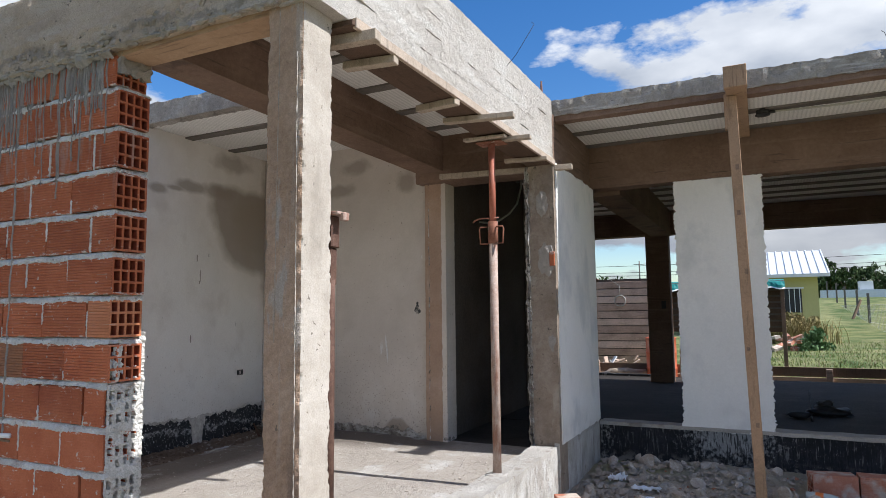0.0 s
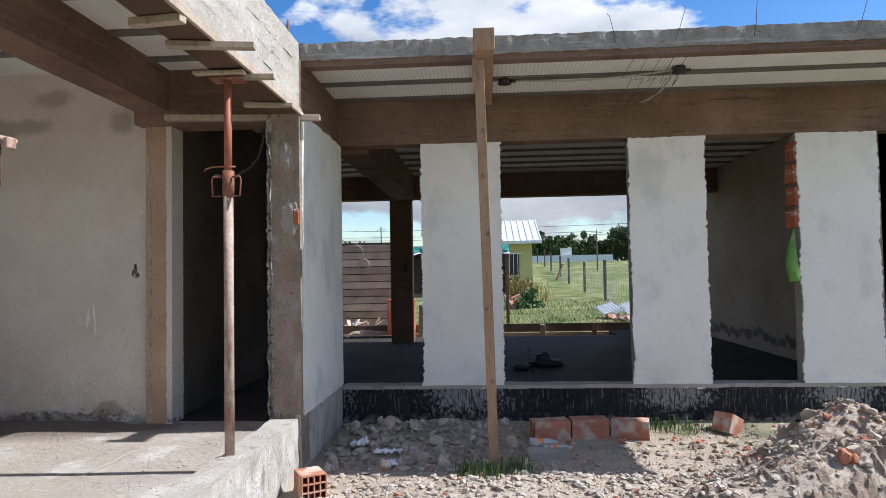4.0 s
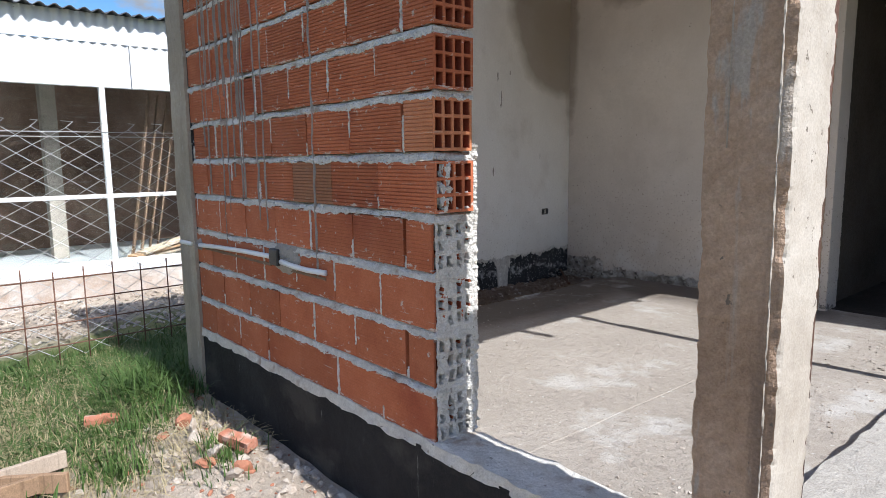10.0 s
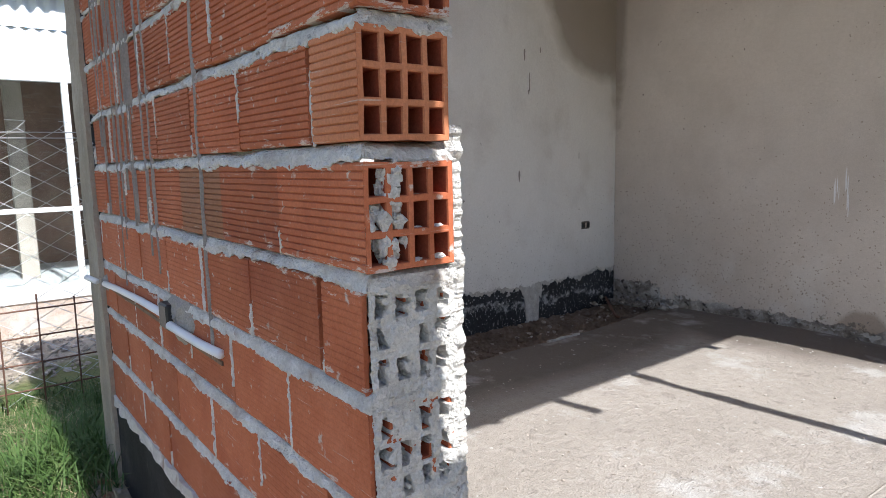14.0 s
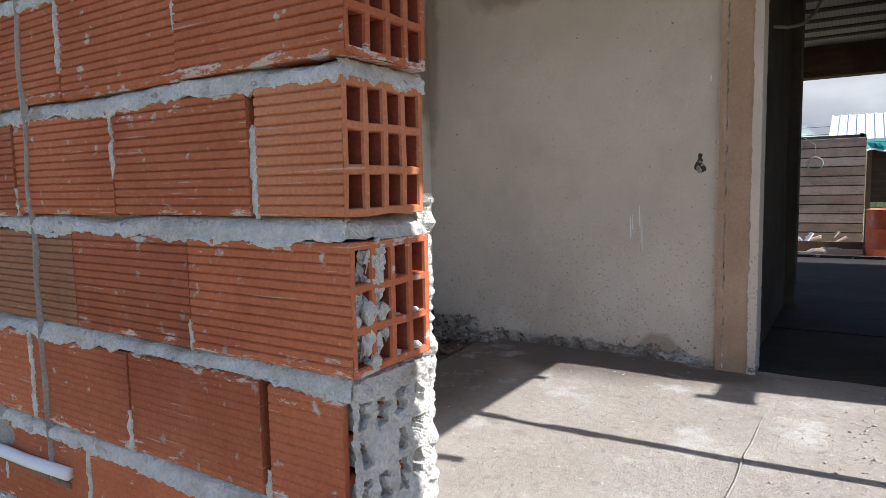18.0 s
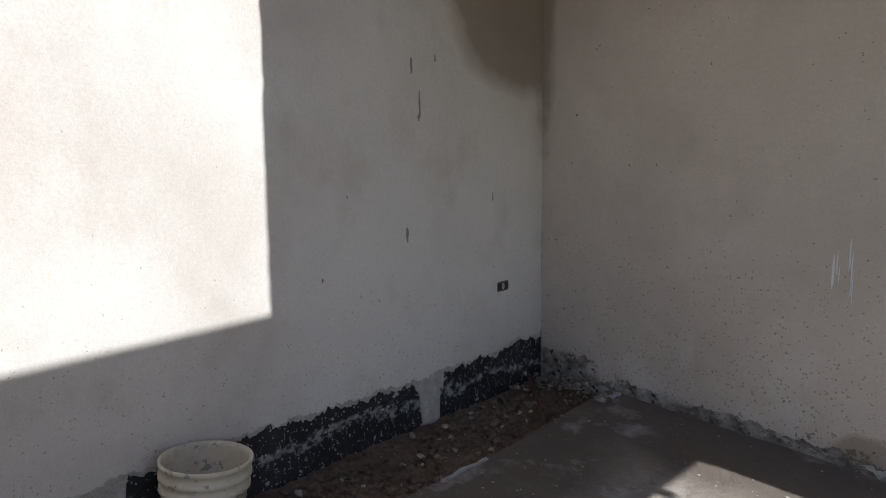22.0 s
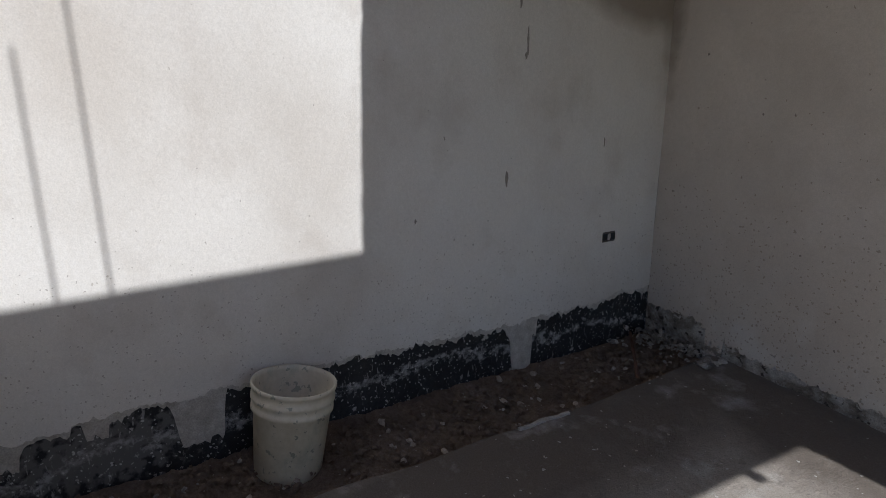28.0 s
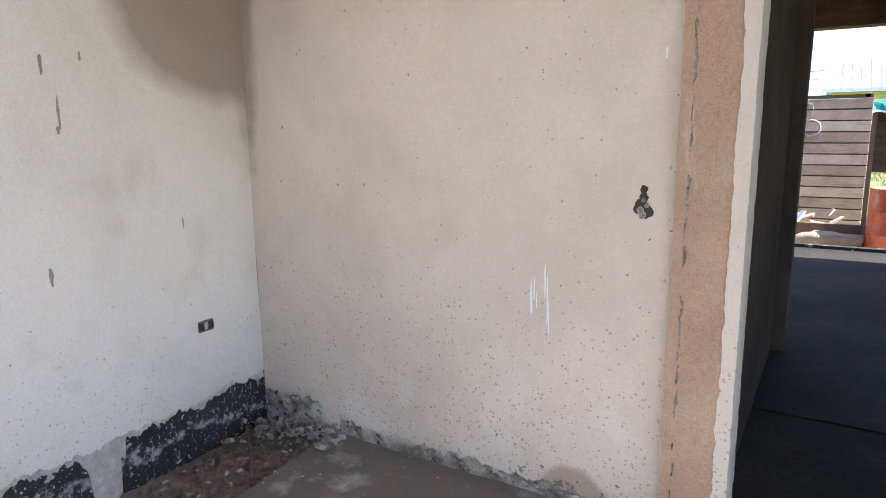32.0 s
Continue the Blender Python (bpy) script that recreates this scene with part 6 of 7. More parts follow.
rb = thing("starter_bars", "two short rusty rebar ends over the pier", "rebar")
for dx, a in ((0.0, 0.02), (0.03, -0.01)): rod("bar", [(-1.66 + dx, 5.35, 2.95), (-1.66 + dx + a, 5.35, 3.24 - 0.03 * (dx > 0))], 0.008, M_REBAR, rb)
M_WIRE = mat("thin black wire", [(0.03, 0.03, 0.03), (0.06, 0.05, 0.05)], 0.6, 0.3, bump=0)
for x, y, h, l in ((-1.6, 4.3, 0.2, 0.25), (0.95, 5.43, 0.12, -0.05), (1.4, 5.42, 0.16, 0.08), (2.0, 5.42, 0.2, 0.02), (2.75, 5.42, 0.22, 0.1)):
    w_ = thing("tie_wire", "bent black tie wire sticking out of concrete", "wire", "tie wires")
    rod("wire", [(x, y, 2.98), (x + l * 0.4, y - 0.02, 3.06), (x + l, y - 0.03, 3.06 + h), (x + l - 0.02, y - 0.03, 3.08 + h)], 0.0022, M_WIRE, w_)
# ---- boxes and cable under the overhang ----
M_BLACKP = mat("black plastic", [(0.015, 0.015, 0.016), (0.03, 0.03, 0.032)], 0.45, big=9, small=60, bump=0.1)
M_HOSE = mat("pale corrugated conduit", [(0.36, 0.35, 0.30), (0.46, 0.45, 0.40)], 0.6, big=5, small=60, bump=0.1)
for x, y in ((0.10, 6.15), (1.60, 6.0)):
    cb = thing("ceiling_box", "round black junction box under the roof blocks", "junction box", "ceiling boxes")
    cyl("box", (x, y, 2.90), (x, y, 2.945), 0.055, M_BLACKP, cb); cyl("rim", (x, y, 2.893), (x, y, 2.902), 0.062, M_BLACKP, cb); cyl("port", (x + 0.04, y, 2.915), (x + 0.10, y, 2.915), 0.014, M_BLACKP, cb)
hz = thing("conduit", "thin pale conduit slung between ceiling boxes", "conduit")
rod("hose", [(0.16, 6.15, 2.92)] + [(0.16 + 1.4 * k / 12, 6.15 - 0.15 * k / 12, 2.92 - 0.035 * math.sin(math.pi * k / 12)) for k in range(1, 12)] + [(1.58, 6.0, 2.925)], 0.008, M_HOSE, hz)
rod("hose_end", [(1.55, 6.0, 2.92), (1.54, 6.1, 2.86), (1.52, 6.3, 2.82), (1.46, 6.5, 2.80), (1.40, 6.62, 2.80)], 0.01, M_HOSE, hz)
for k in range(5):
    x = 1.15 + 0.1 * k; rod("loose_wire", [(x, 5.52, 2.94), (x - 0.1, 5.7, 2.78 - 0.02 * k), (x + 0.05, 6.0, 2.86), (x - 0.02, 6.4, 2.72)], 0.002, M_WIRE, hz)
# ---- conduit in the brick wall ----
M_PVC = mat("white pvc pipe", [(0.72, 0.72, 0.72), (0.80, 0.80, 0.80)], 0.4, big=6, small=50, bump=0.05)
for x, z, r, q in ((-1.63, 1.66, 0.07, 3.0), (-1.66, 2.15, 0.055, 8.0), (-1.60, 0.95, 0.035, 5.0)):
    bm = bmesh.new(); blob(bm, (x, 5.328, z), r, q, (0.9, 0.16, 1.7), 3, 0.7); part("cement_patch", bm, M_DRIP, pc)
cd = thing("wall_conduit", "white plastic conduit in a chase with a cement blob", "conduit")
for pts in ([(-5.14, 2.00, 0.606), (-5.02, 2.02, 0.600)], [(-4.93, 2.036, 0.600), (-4.66, 2.038, 0.612), (-4.3, 2.037, 0.624), (-3.98, 2.034, 0.630)], [(-3.85, 2.016, 0.622), (-3.78, 2.030, 0.610), (-3.65, 2.040, 0.603), (-3.49, 2.043, 0.609)]):
    rod("pipe", pts, 0.0125, M_PVC, cd, 12)
for x, z, rx, rz, nm in ((-3.86, 0.635, 0.145, 0.075, 1.0), (-4.97, 0.60, 0.06, 0.035, 4.0)):
    rows = []
    for k in range(9):
        f = k / 8
        rows.append([(x + rx * f * math.cos(a * 0.2094) * (1 + 0.45 * nz3(math.cos(a * 0.2094) * 2, math.sin(a * 0.2094) * 2, nm)), 2.052 - 0.016 * (1 - f ** 3) + 0.008 * nz3(a * 0.9, f * 4, nm) * (f < 1), z + rz * f * math.sin(a * 0.2094) * (1 + 0.5 * nz3(math.sin(a * 0.2094) * 3, math.cos(a * 0.2094) * 2, nm + 2))) for a in range(31)])
    strip("cement_blob", rows, M_DRIP, cd)
bm = bmesh.new(); bm_box(bm, -3.985, -3.90, 2.020, 2.06, 0.592, 0.672, 0.006); part("box_hole", bm, M_BLACKP, cd)
bm = bmesh.new(); bm_box(bm, -4.88, -4.02, 2.046, 2.055, 0.578, 0.592, 0.002); bm_box(bm, -3.83, -3.5, 2.046, 2.055, 0.574, 0.586, 0.002); part("chase", bm, M_DKWOOD, cd, "dark cut chase")

# ---- inside the open room ----
M_BUCK = mat("dirty white plastic", [(0.52, 0.465, 0.36), (0.64, 0.585, 0.47), (0.74, 0.69, 0.58)], 0.55, big=6, small=45, bump=0.15, depth=0.003, extra=chain(streaks((0.22, 0.24, 0.20), (26, 26, 26), 0.60, 0.03, None, 0.75), streaks((0.36, 0.38, 0.30), (6, 6, 4), 0.55, 0.1, None, 0.6)))
def lathe(name, prof, material, parent, seg=40, oval=1.0, label=""):
    bm = bmesh.new(); rings = []
    for r, z in prof: rings.append([bm.verts.new((r * math.cos(2 * math.pi * k / seg) * oval, r * math.sin(2 * math.pi * k / seg) / oval, z)) for k in range(seg)])
    for a, b in zip(rings, rings[1:]):
        for k in range(seg): bm.faces.new((a[k], a[(k + 1) % seg], b[(k + 1) % seg], b[k]))
    bm.faces.new(rings[0][::-1])
    if prof[-1][0] > 1e-4: bm.faces.new(rings[-1])
    return part(name, bm, material, parent, label, smooth=True)
bk = thing("bucket", "dirty white plastic paint bucket tilted on the earth", "bucket")
lathe("pail", [(0.115, 0.0), (0.122, 0.008), (0.138, 0.25), (0.147, 0.255), (0.147, 0.268), (0.141, 0.272), (0.143, 0.292), (0.150, 0.296), (0.150, 0.308), (0.144, 0.312), (0.145, 0.335), (0.152, 0.338), (0.152, 0.352), (0.145, 0.352), (0.141, 0.335), (0.128, 0.10), (0.114, 0.085)], M_BUCK, bk)
lathe("muddy_water", [(0.110, 0.215), (0.1335, 0.222)], M_DKWOOD, bk, label="brown residue inside the bucket")
bk.matrix_world = pose(-4.79, 3.385, -0.055, -9, 0, 12) @ Matrix.Scale(1.09, 4)
st = thing("rebar_stub", "short rusty rod lying in the corner", "rod")
rod("rod", [(-4.88, 5.35, 0.06), (-4.66, 5.18, -0.015), (-4.56, 5.08, 0.01)], 0.009, M_REBAR, st)
M_WPL = mat("white plaster crust", [(0.34, 0.31, 0.28), (0.55, 0.52, 0.49)], 0.9, big=14, small=50, bump=0.5)
bm = rough_box(-4.492, -4.476, 4.30, 4.58, -0.02, 0.006, 0.02, 0.010, 16)
tagged(part("plaster_flake", bm, M_WPL), "thin white plaster crust at the screed's edge", "debris")
for y, z, w, h in ((4.62, 1.773, 0.014, 0.07), (4.768, 1.811, 0.010, 0.035), (4.664, 1.602, 0.011, 0.12), (4.656, 1.535, 0.014, 0.03), (4.562, 0.984, 0.018, 0.065), (5.16, 1.114, 0.007, 0.045), (4.08, 0.84, 0.01, 0.02), (4.23, 1.19, 0.006, 0.012), (4.38, 0.69, 0.006, 0.01)):
    bm = bmesh.new(); blob(bm, (AX + 0.001, y, z), h / 2, y * 7, (0.04, w / h, 1.0), 2, 0.8)
    tagged(part("plaster_gouge", bm, M_DRIP), "dark gouge in the cream plaster wall", "mark", "plaster gouges")
sk = thing("socket_box", "empty electrical box chased into the wall", "socket box")
bm = bmesh.new(); bm_box(bm, AX - 0.004, AX + 0.003, 5.19, 5.28, 0.575, 0.632, 0.004); part("box", bm, M_JOIST, sk)
# Black plates on the face stand in for the dark depth of the openings.
for y in (5.21, 5.26):
    bm = bmesh.new(); bm_box(bm, AX + 0.001, AX + 0.006, y - 0.017, y + 0.017, 0.585, 0.624, 0.004); part("opening", bm, M_BLACKP, sk)
bm = bmesh.new(); blob(bm, (AX + 0.003, 5.235, 0.604), 0.017, 5, (0.3, 0.8, 1.1)); part("wire_end", bm, M_MORTAR, sk)
sw_ = thing("switch_hole", "ragged dark switch hole broken into the wall", "hole")
# Flat black blobs paint the darkness inside the hole.
bm = bmesh.new()
for dx, dz, r in ((0, 0.046, 0.014), (0, 0.02, 0.015), (-0.008, -0.015, 0.024), (0.012, -0.03, 0.021), (-0.022, -0.022, 0.014)): blob(bm, (-3.024 + dx, BY - 0.001, 1.258 + dz), r, r * 900, (1, 0.12, 1.15), 2, 0.6)
part("hole", bm, M_BLACKP, sw_)
bm = bmesh.new()
for dx, dz, r in ((-0.01, -0.026, 0.012), (0.012, -0.008, 0.008), (0.0, 0.01, 0.008), (-0.002, -0.042, 0.012)): blob(bm, (-3.024 + dx, BY - 0.004, 1.258 + dz), r, r * 700, (1, 0.3, 1), 2, 0.6)
part("rubble_fill", bm, M_CRUMB, sw_)
for x, z, w, h in ((-3.442, 0.86, 0.010, 0.13), (-3.430, 0.895, 0.006, 0.10), (-3.420, 0.85, 0.004, 0.07), (-3.386, 0.93, 0.008, 0.14), (-3.375, 0.85, 0.006, 0.20), (-3.368, 0.79, 0.004, 0.16), (-2.97, 1.76, 0.008, 0.04)):
    bm = bmesh.new(); blob(bm, (x, BY - 0.001, z), h / 2, x * 5, (w / h, 0.02, 1.0), 2, 0.9)
    tagged(part("lime_streak", bm, M_WHITE), "white lime streak run down the wall", "mark", "lime streaks")
hs = thing("hose_loop", "grey conduit hanging out of the corridor wall", "conduit")
rod("hose", [(-2.74, 6.5, 2.20), (-2.66, 6.55, 2.19), (-2.58, 6.7, 2.23), (-2.52, 6.85, 2.32), (-2.48, 7.0, 2.45), (-2.46, 7.1, 2.65), (-2.46, 7.15, 2.88)], 0.012, M_HOSE, hs)

# ---- ragged brick edge and bag on the third pillar ----
for k in range(4):
    me = cache_b if k else brick_mesh("pillar_brick", 0.16, BH, False)
    cache_b = me
    ob = new("pillar_brick", me); ob.matrix_world = pose(3.055 + 0.012 * (k % 2), 6.803, 1.58 + 0.22 * k, 0, 0, 0)
    tagged(ob, "hollow red clay brick exposed at the pillar's edge", "brick", "pillar bricks")
M_GREEN = mat("bright green plastic film", [(0.05, 0.15, 0.02), (0.09, 0.22, 0.03), (0.16, 0.30, 0.06)], 0.45, big=8, small=30, bump=0.4, depth=0.01)
bm = bmesh.new(); prev = None
for i in range(15):
    f = i / 14; z = 1.56 - 0.50 * f; r = 0.010 + 0.05 * math.sin(min(1, f * 1.15) * math.pi * 0.62) ** 1.5
    cur = [bm.verts.new((2.86 - 0.03 * math.sin(f * 3) + r * (1 + 0.35 * noise.noise(Vector((k * 1.3, f * 5, 0)))) * math.cos(2 * math.pi * k / 12), 6.75 + 0.6 * r * math.sin(2 * math.pi * k / 12), z + 0.025 * noise.noise(Vector((k * 2.1, f * 3, 4))))) for k in range(12)]
    if prev:
        for k in range(12): bm.faces.new((prev[k], prev[(k + 1) % 12], cur[(k + 1) % 12], cur[k]))
    prev = cur
bm.faces.new(prev)
tagged(part("plastic_bag", bm, M_GREEN, smooth=True), "bright green plastic bag hanging on the wall", "bag")
# bottles on the rubble
M_PET = mat("clouded plastic bottle", [(0.35, 0.38, 0.38), (0.5, 0.53, 0.53)], 0.25, big=9, small=40, bump=0.1)
M_ORNG = mat("orange label", [(0.7, 0.16, 0.03), (0.8, 0.22, 0.05)], 0.5, big=9, small=40, bump=0.05)
def bottle(x, y, rz, dz=0.0):
    b = thing("plastic_bottle", "crushed clear plastic bottle with orange label", "bottle", "bottles")
    lathe("body", [(0.03, 0.0), (0.042, 0.01), (0.043, 0.08), (0.040, 0.10), (0.043, 0.12), (0.043, 0.2), (0.035, 0.25), (0.014, 0.29), (0.014, 0.31)], M_PET, b, 16)
    lathe("label_wrap", [(0.0435, 0.085), (0.0445, 0.09), (0.0445, 0.15), (0.0435, 0.155)], M_ORNG, b, 16, label="orange paper label")
    lathe("cap", [(0.016, 0.305), (0.016, 0.325), (0.012, 0.328)], M_ORNG, b, 12, label="orange screw cap")
    b.matrix_world = pose(x, y, gz(x, y) + 0.038 + dz, 0, 90, rz) @ Matrix.Scale(0.8, 4)
M_FILM = mat("crumpled white film", [(0.62, 0.62, 0.63), (0.74, 0.74, 0.76), (0.84, 0.84, 0.86)], 0.4, big=9, small=30, bump=0.2)
M_BLUEF = mat("blue plastic strap", [(0.03, 0.07, 0.42), (0.05, 0.12, 0.55)], 0.4, big=9, small=30, bump=0.1)
def scrap(name, x, y, l, w, h, rz, material, label, seed):
    """A crumpled sheet lying on the ground."""
    bm = bmesh.new(); vv = {}; n = 12
    for i in range(n + 1):
        for j in range(n + 1):
            u, v = (i / n - 0.5) * l * (1 + 0.3 * nz3(j * 0.4, seed, 1)), (j / n - 0.5) * w * (1 + 0.3 * nz3(i * 0.4, seed, 2))
            vv[i, j] = bm.verts.new((u + 0.02 * nz3(i * 0.6, j * 0.6, seed), v, h * (0.5 + nz3(i * 0.45, j * 0.45, seed) + 0.7 * nz3(i * 1.1, j * 1.1, seed))))
    for i in range(n):
        for j in range(n): bm.faces.new((vv[i, j], vv[i + 1, j], vv[i + 1, j + 1], vv[i, j + 1]))
    ex_ = bmesh.ops.extrude_face_region(bm, geom=bm.faces[:]); bmesh.ops.translate(bm, verts=[v for v in ex_["geom"] if isinstance(v, bmesh.types.BMVert)], vec=(0, 0, -0.002))
    ob = part(name, bm, material); ob.matrix_world = pose(x, y, gz(x, y) + 0.03, 0, 0, rz); tagged(ob, label, "litter", "litter on the rubble")
scrap("plastic_sheet", -1.33, 4.16, 0.26, 0.12, 0.05, 12, M_FILM, "crumpled clear plastic sheet on the gravel", 1.0)
scrap("paper_scrap", -0.88, 5.50, 0.13, 0.12, 0.012, -25, M_FILM, "folded white paper lying on the rubble", 2.0)
scrap("plastic_sheet", -1.22, 5.93, 0.15, 0.10, 0.05, 40, M_FILM, "torn white plastic caught in the rubble", 3.0)
scrap("plastic_sheet", -0.95, 5.78, 0.22, 0.06, 0.03, 10, M_FILM, "torn white plastic caught in the rubble", 4.0)
scrap("plastic_strap", -0.60, 4.55, 0.16, 0.03, 0.02, 4, M_BLUEF, "bent blue plastic strap on the gravel", 5.0)
bottle(0.24, 5.98, -8, 0.03); bottle(0.36, 5.86, 12)
bm = rough_box(0.22, 0.55, 5.70, 5.86, -0.36, -0.27, 0.04, 0.014, 9)
tagged(part("concrete_lump", bm, M_CONC), "flat broken lump of grey concrete", "rubble")
# ---- grass ----
M_BLADE = mat("green grass blades", [(0.032, 0.07, 0.016), (0.065, 0.118, 0.028), (0.14, 0.18, 0.062)], 0.65, big=9, small=25, bump=0)
M_STRAW = mat("dry straw", [(0.32, 0.26, 0.15), (0.45, 0.38, 0.24)], 0.9, big=4, small=9, bump=0)
def blades(name, spots, hmin, hmax, material, label, seed, lean=0.5, w=0.0035):
    rg_ = random.Random(seed); vs, fc = [], []
    for x, y in spots:
        z = gz(x, y) - 0.01; a = rg_.uniform(0, 6.28); h = rg_.uniform(hmin, hmax); l = h * rg_.uniform(0.1, lean); ww_ = w * rg_.uniform(0.7, 1.5)
        dx, dy = math.cos(a), math.sin(a); o = len(vs)
        for f, k in ((0, 1.0), (0.45, 0.9), (0.8, 0.55)):
            cx, cy, cz = x + dx * l * f * f * 1.2, y + dy * l * f * f * 1.2, z + h * f * (1 - 0.25 * f * l / h)
            vs += [(cx - dy * ww_ * k, cy + dx * ww_ * k, cz), (cx + dy * ww_ * k, cy - dx * ww_ * k, cz)]
        vs.append((x + dx * l * 1.25, y + dy * l * 1.25, z + h * (1 - 0.3 * l / h)))
        fc += [(o, o + 1, o + 3, o + 2), (o + 2, o + 3, o + 5, o + 4), (o + 4, o + 5, o + 6)]
    me = bpy.data.meshes.new(name); me.from_pydata(vs, [], fc); me.materials.append(material)
    return tagged(new(name, me), label, "grass", "", "stuff")
rg = random.Random(12); sp = []
while len(sp) < 22000:
    x, y = rg.uniform(-6.75, -4.55), rg.uniform(-0.4, 2.6)
    d = noise.noise(Vector((x * 1.2, y * 1.2, 3))) + 0.5 * (-5.1 - x) - (0.9 if x < -6.4 else 0.0)
    if d > rg.uniform(-0.5, 0.6) and not (x > -5.25 and y > 2.0): sp.append((x, y))
blades("grass_clumps", sp, 0.04, 0.13, M_BLADE, "tall green grass beside the wall", 2, 2.2, 0.0028)
sp = [(rg.gauss(-5.3, 0.18), min(2.02, rg.gauss(1.85, 0.18))) for _ in range(900)]
blades("grass_clumps", sp, 0.10, 0.28, M_BLADE, "long grass at the corner column", 3, 1.6)
sp = []
for cx, cy, n_ in ((-4.35, 1.35, 420), (-4.0, 1.75, 160), (-4.75, 1.5, 300), (-4.2, 0.9, 260), (-4.9, 1.75, 260), (-0.2, 5.35, 160), (0.1, 5.4, 120), (1.5, 6.55, 110), (1.75, 6.5, 80), (2.1, 6.55, 70)):
    sp += [(rg.gauss(cx, 0.09), rg.gauss(cy, 0.08)) for _ in range(n_)]
blades("grass_tufts", sp, 0.04, 0.15, M_BLADE, "small green grass tufts in the rubble", 4)
sp = [(rg.uniform(-6.4, -4.0), rg.uniform(0.3, 2.0)) for _ in range(5200)] + [(rg.gauss(-5.1, 0.35), rg.gauss(0.9, 0.3)) for _ in range(2600)]
blades("dry_grass", sp, 0.05, 0.13, M_STRAW, "dry straw lying on the soil", 5, 3.2, 0.0022)

# ---- west: wire fence and the neighbour's white building ----
M_GALV = mat("galvanised wire", [(0.42, 0.42, 0.42), (0.58, 0.58, 0.58)], 0.45, 0.5, big=6, small=40, bump=0)
def prism(vs, fc, a, b, r):
    a, b = Vector(a), Vector(b); d = (b - a).normalized(); u = d.cross(Vector((0.3, 0.9, 0.2))).normalized(); v = d.cross(u); o = len(vs)
    for p in (a, b):
        for k in range(3): vs.append(tuple(p + (u * math.cos(k * 2.094) + v * math.sin(k * 2.094)) * r))
    fc += [(o + k, o + (k + 1) % 3, o + 3 + (k + 1) % 3, o + 3 + k) for k in range(3)]
def wires(name, segs, r, material, parent):
    vs, fc = [], []
    for a, b in segs: prism(vs, fc, a, b, r)
    me = bpy.data.meshes.new(name); me.from_pydata(vs, [], fc); me.materials.append(material)
    ob = new(name, me); ob.parent = parent; return ob
fx = -6.6
cf = thing("wire_fence", "slack galvanised diamond-mesh wire fence", "fence")
segs = []; cw_, ch_ = 0.215, 0.066
for i in range(-4, 16):
    for j in range(26):
        y = 0.2 + cw_ * i + (cw_ / 2 if j % 2 else 0); z = 1.36 - ch_ * j
        def wob(yy, zz): return (fx + 0.05 * noise.noise(Vector((yy * 1.5, zz * 1.5, 0))), yy + 0.012 * noise.noise(Vector((yy * 5, zz * 5, 3))), zz + 0.03 * noise.noise(Vector((yy * 1.2, zz * 0.8, 9))))
        p = wob(y, z); segs.append((p, wob(y + cw_ / 2, z - ch_))); segs.append((p, wob(y - cw_ / 2, z - ch_)))
        if j == 0: segs += [(p, (p[0], p[1] + 0.05, p[2] + 0.045)), ((p[0], p[1] + 0.05, p[2] + 0.045), (p[0], p[1] - 0.03 * (i % 3), p[2] + 0.05))]
wires("mesh", segs, 0.0026, M_GALV, cf)
for z in (1.335, 1.30): rod("tension_wire", [(fx, -0.8, z + 0.01), (fx, 1.2, z - 0.01), (fx, 3.6, z)], 0.003, M_GALV, cf)
rm = thing("rebar_mesh", "rusty welded rebar mesh standing in the grass", "rebar mesh")
for k in range(16):
    y = -0.3 + 0.20 * k; rod("upright", [(-6.42, y, gz(-6.42, y) - 0.05), (-6.46, y + 0.01, 0.31 + 0.02 * (k % 3))], 0.005, M_REBAR, rm)
for k in range(4):
    z = -0.25 + 0.165 * k; rod("crossbar", [(-6.43, -0.4, z), (-6.44, 1.2, z + 0.012), (-6.45, 3.0, z + 0.02)], 0.005, M_REBAR, rm)
nb = thing("neighbour_building", "low white building with wide windows and corrugated roof", "building")
M_WSHEET = mat("white painted sheet", [(0.70, 0.71, 0.73), (0.78, 0.79, 0.80)], 0.55, big=2, small=25, bump=0.08, spots=[((0.45, 0.45, 0.44), 22, 0.72, 0.02)])
M_WFRAME = mat("white window frame", [(0.72, 0.72, 0.73), (0.80, 0.80, 0.80)], 0.45, big=5, small=40, bump=0.05)
M_OLDBR = mat("painted brown brick", [(0.13, 0.085, 0.065), (0.21, 0.14, 0.105), (0.29, 0.21, 0.16)], 0.85, big=3, small=20, bump=0.4, extra=streaks((0.26, 0.22, 0.19), (3, 3, 26), 0.58, 0.06, None, 0.6))
nx0 = -8.8
bm = bmesh.new(); bm_box(bm, nx0 - 0.06, nx0, -5.0, 2.8, 1.90, 2.36, 0.004); part("fascia", bm, M_WSHEET, nb)
bm = bmesh.new(); bm_box(bm, nx0 - 0.06, nx0, 2.808, 6.5, 1.90, 2.36, 0.004); part("fascia", bm, M_WSHEET, nb)
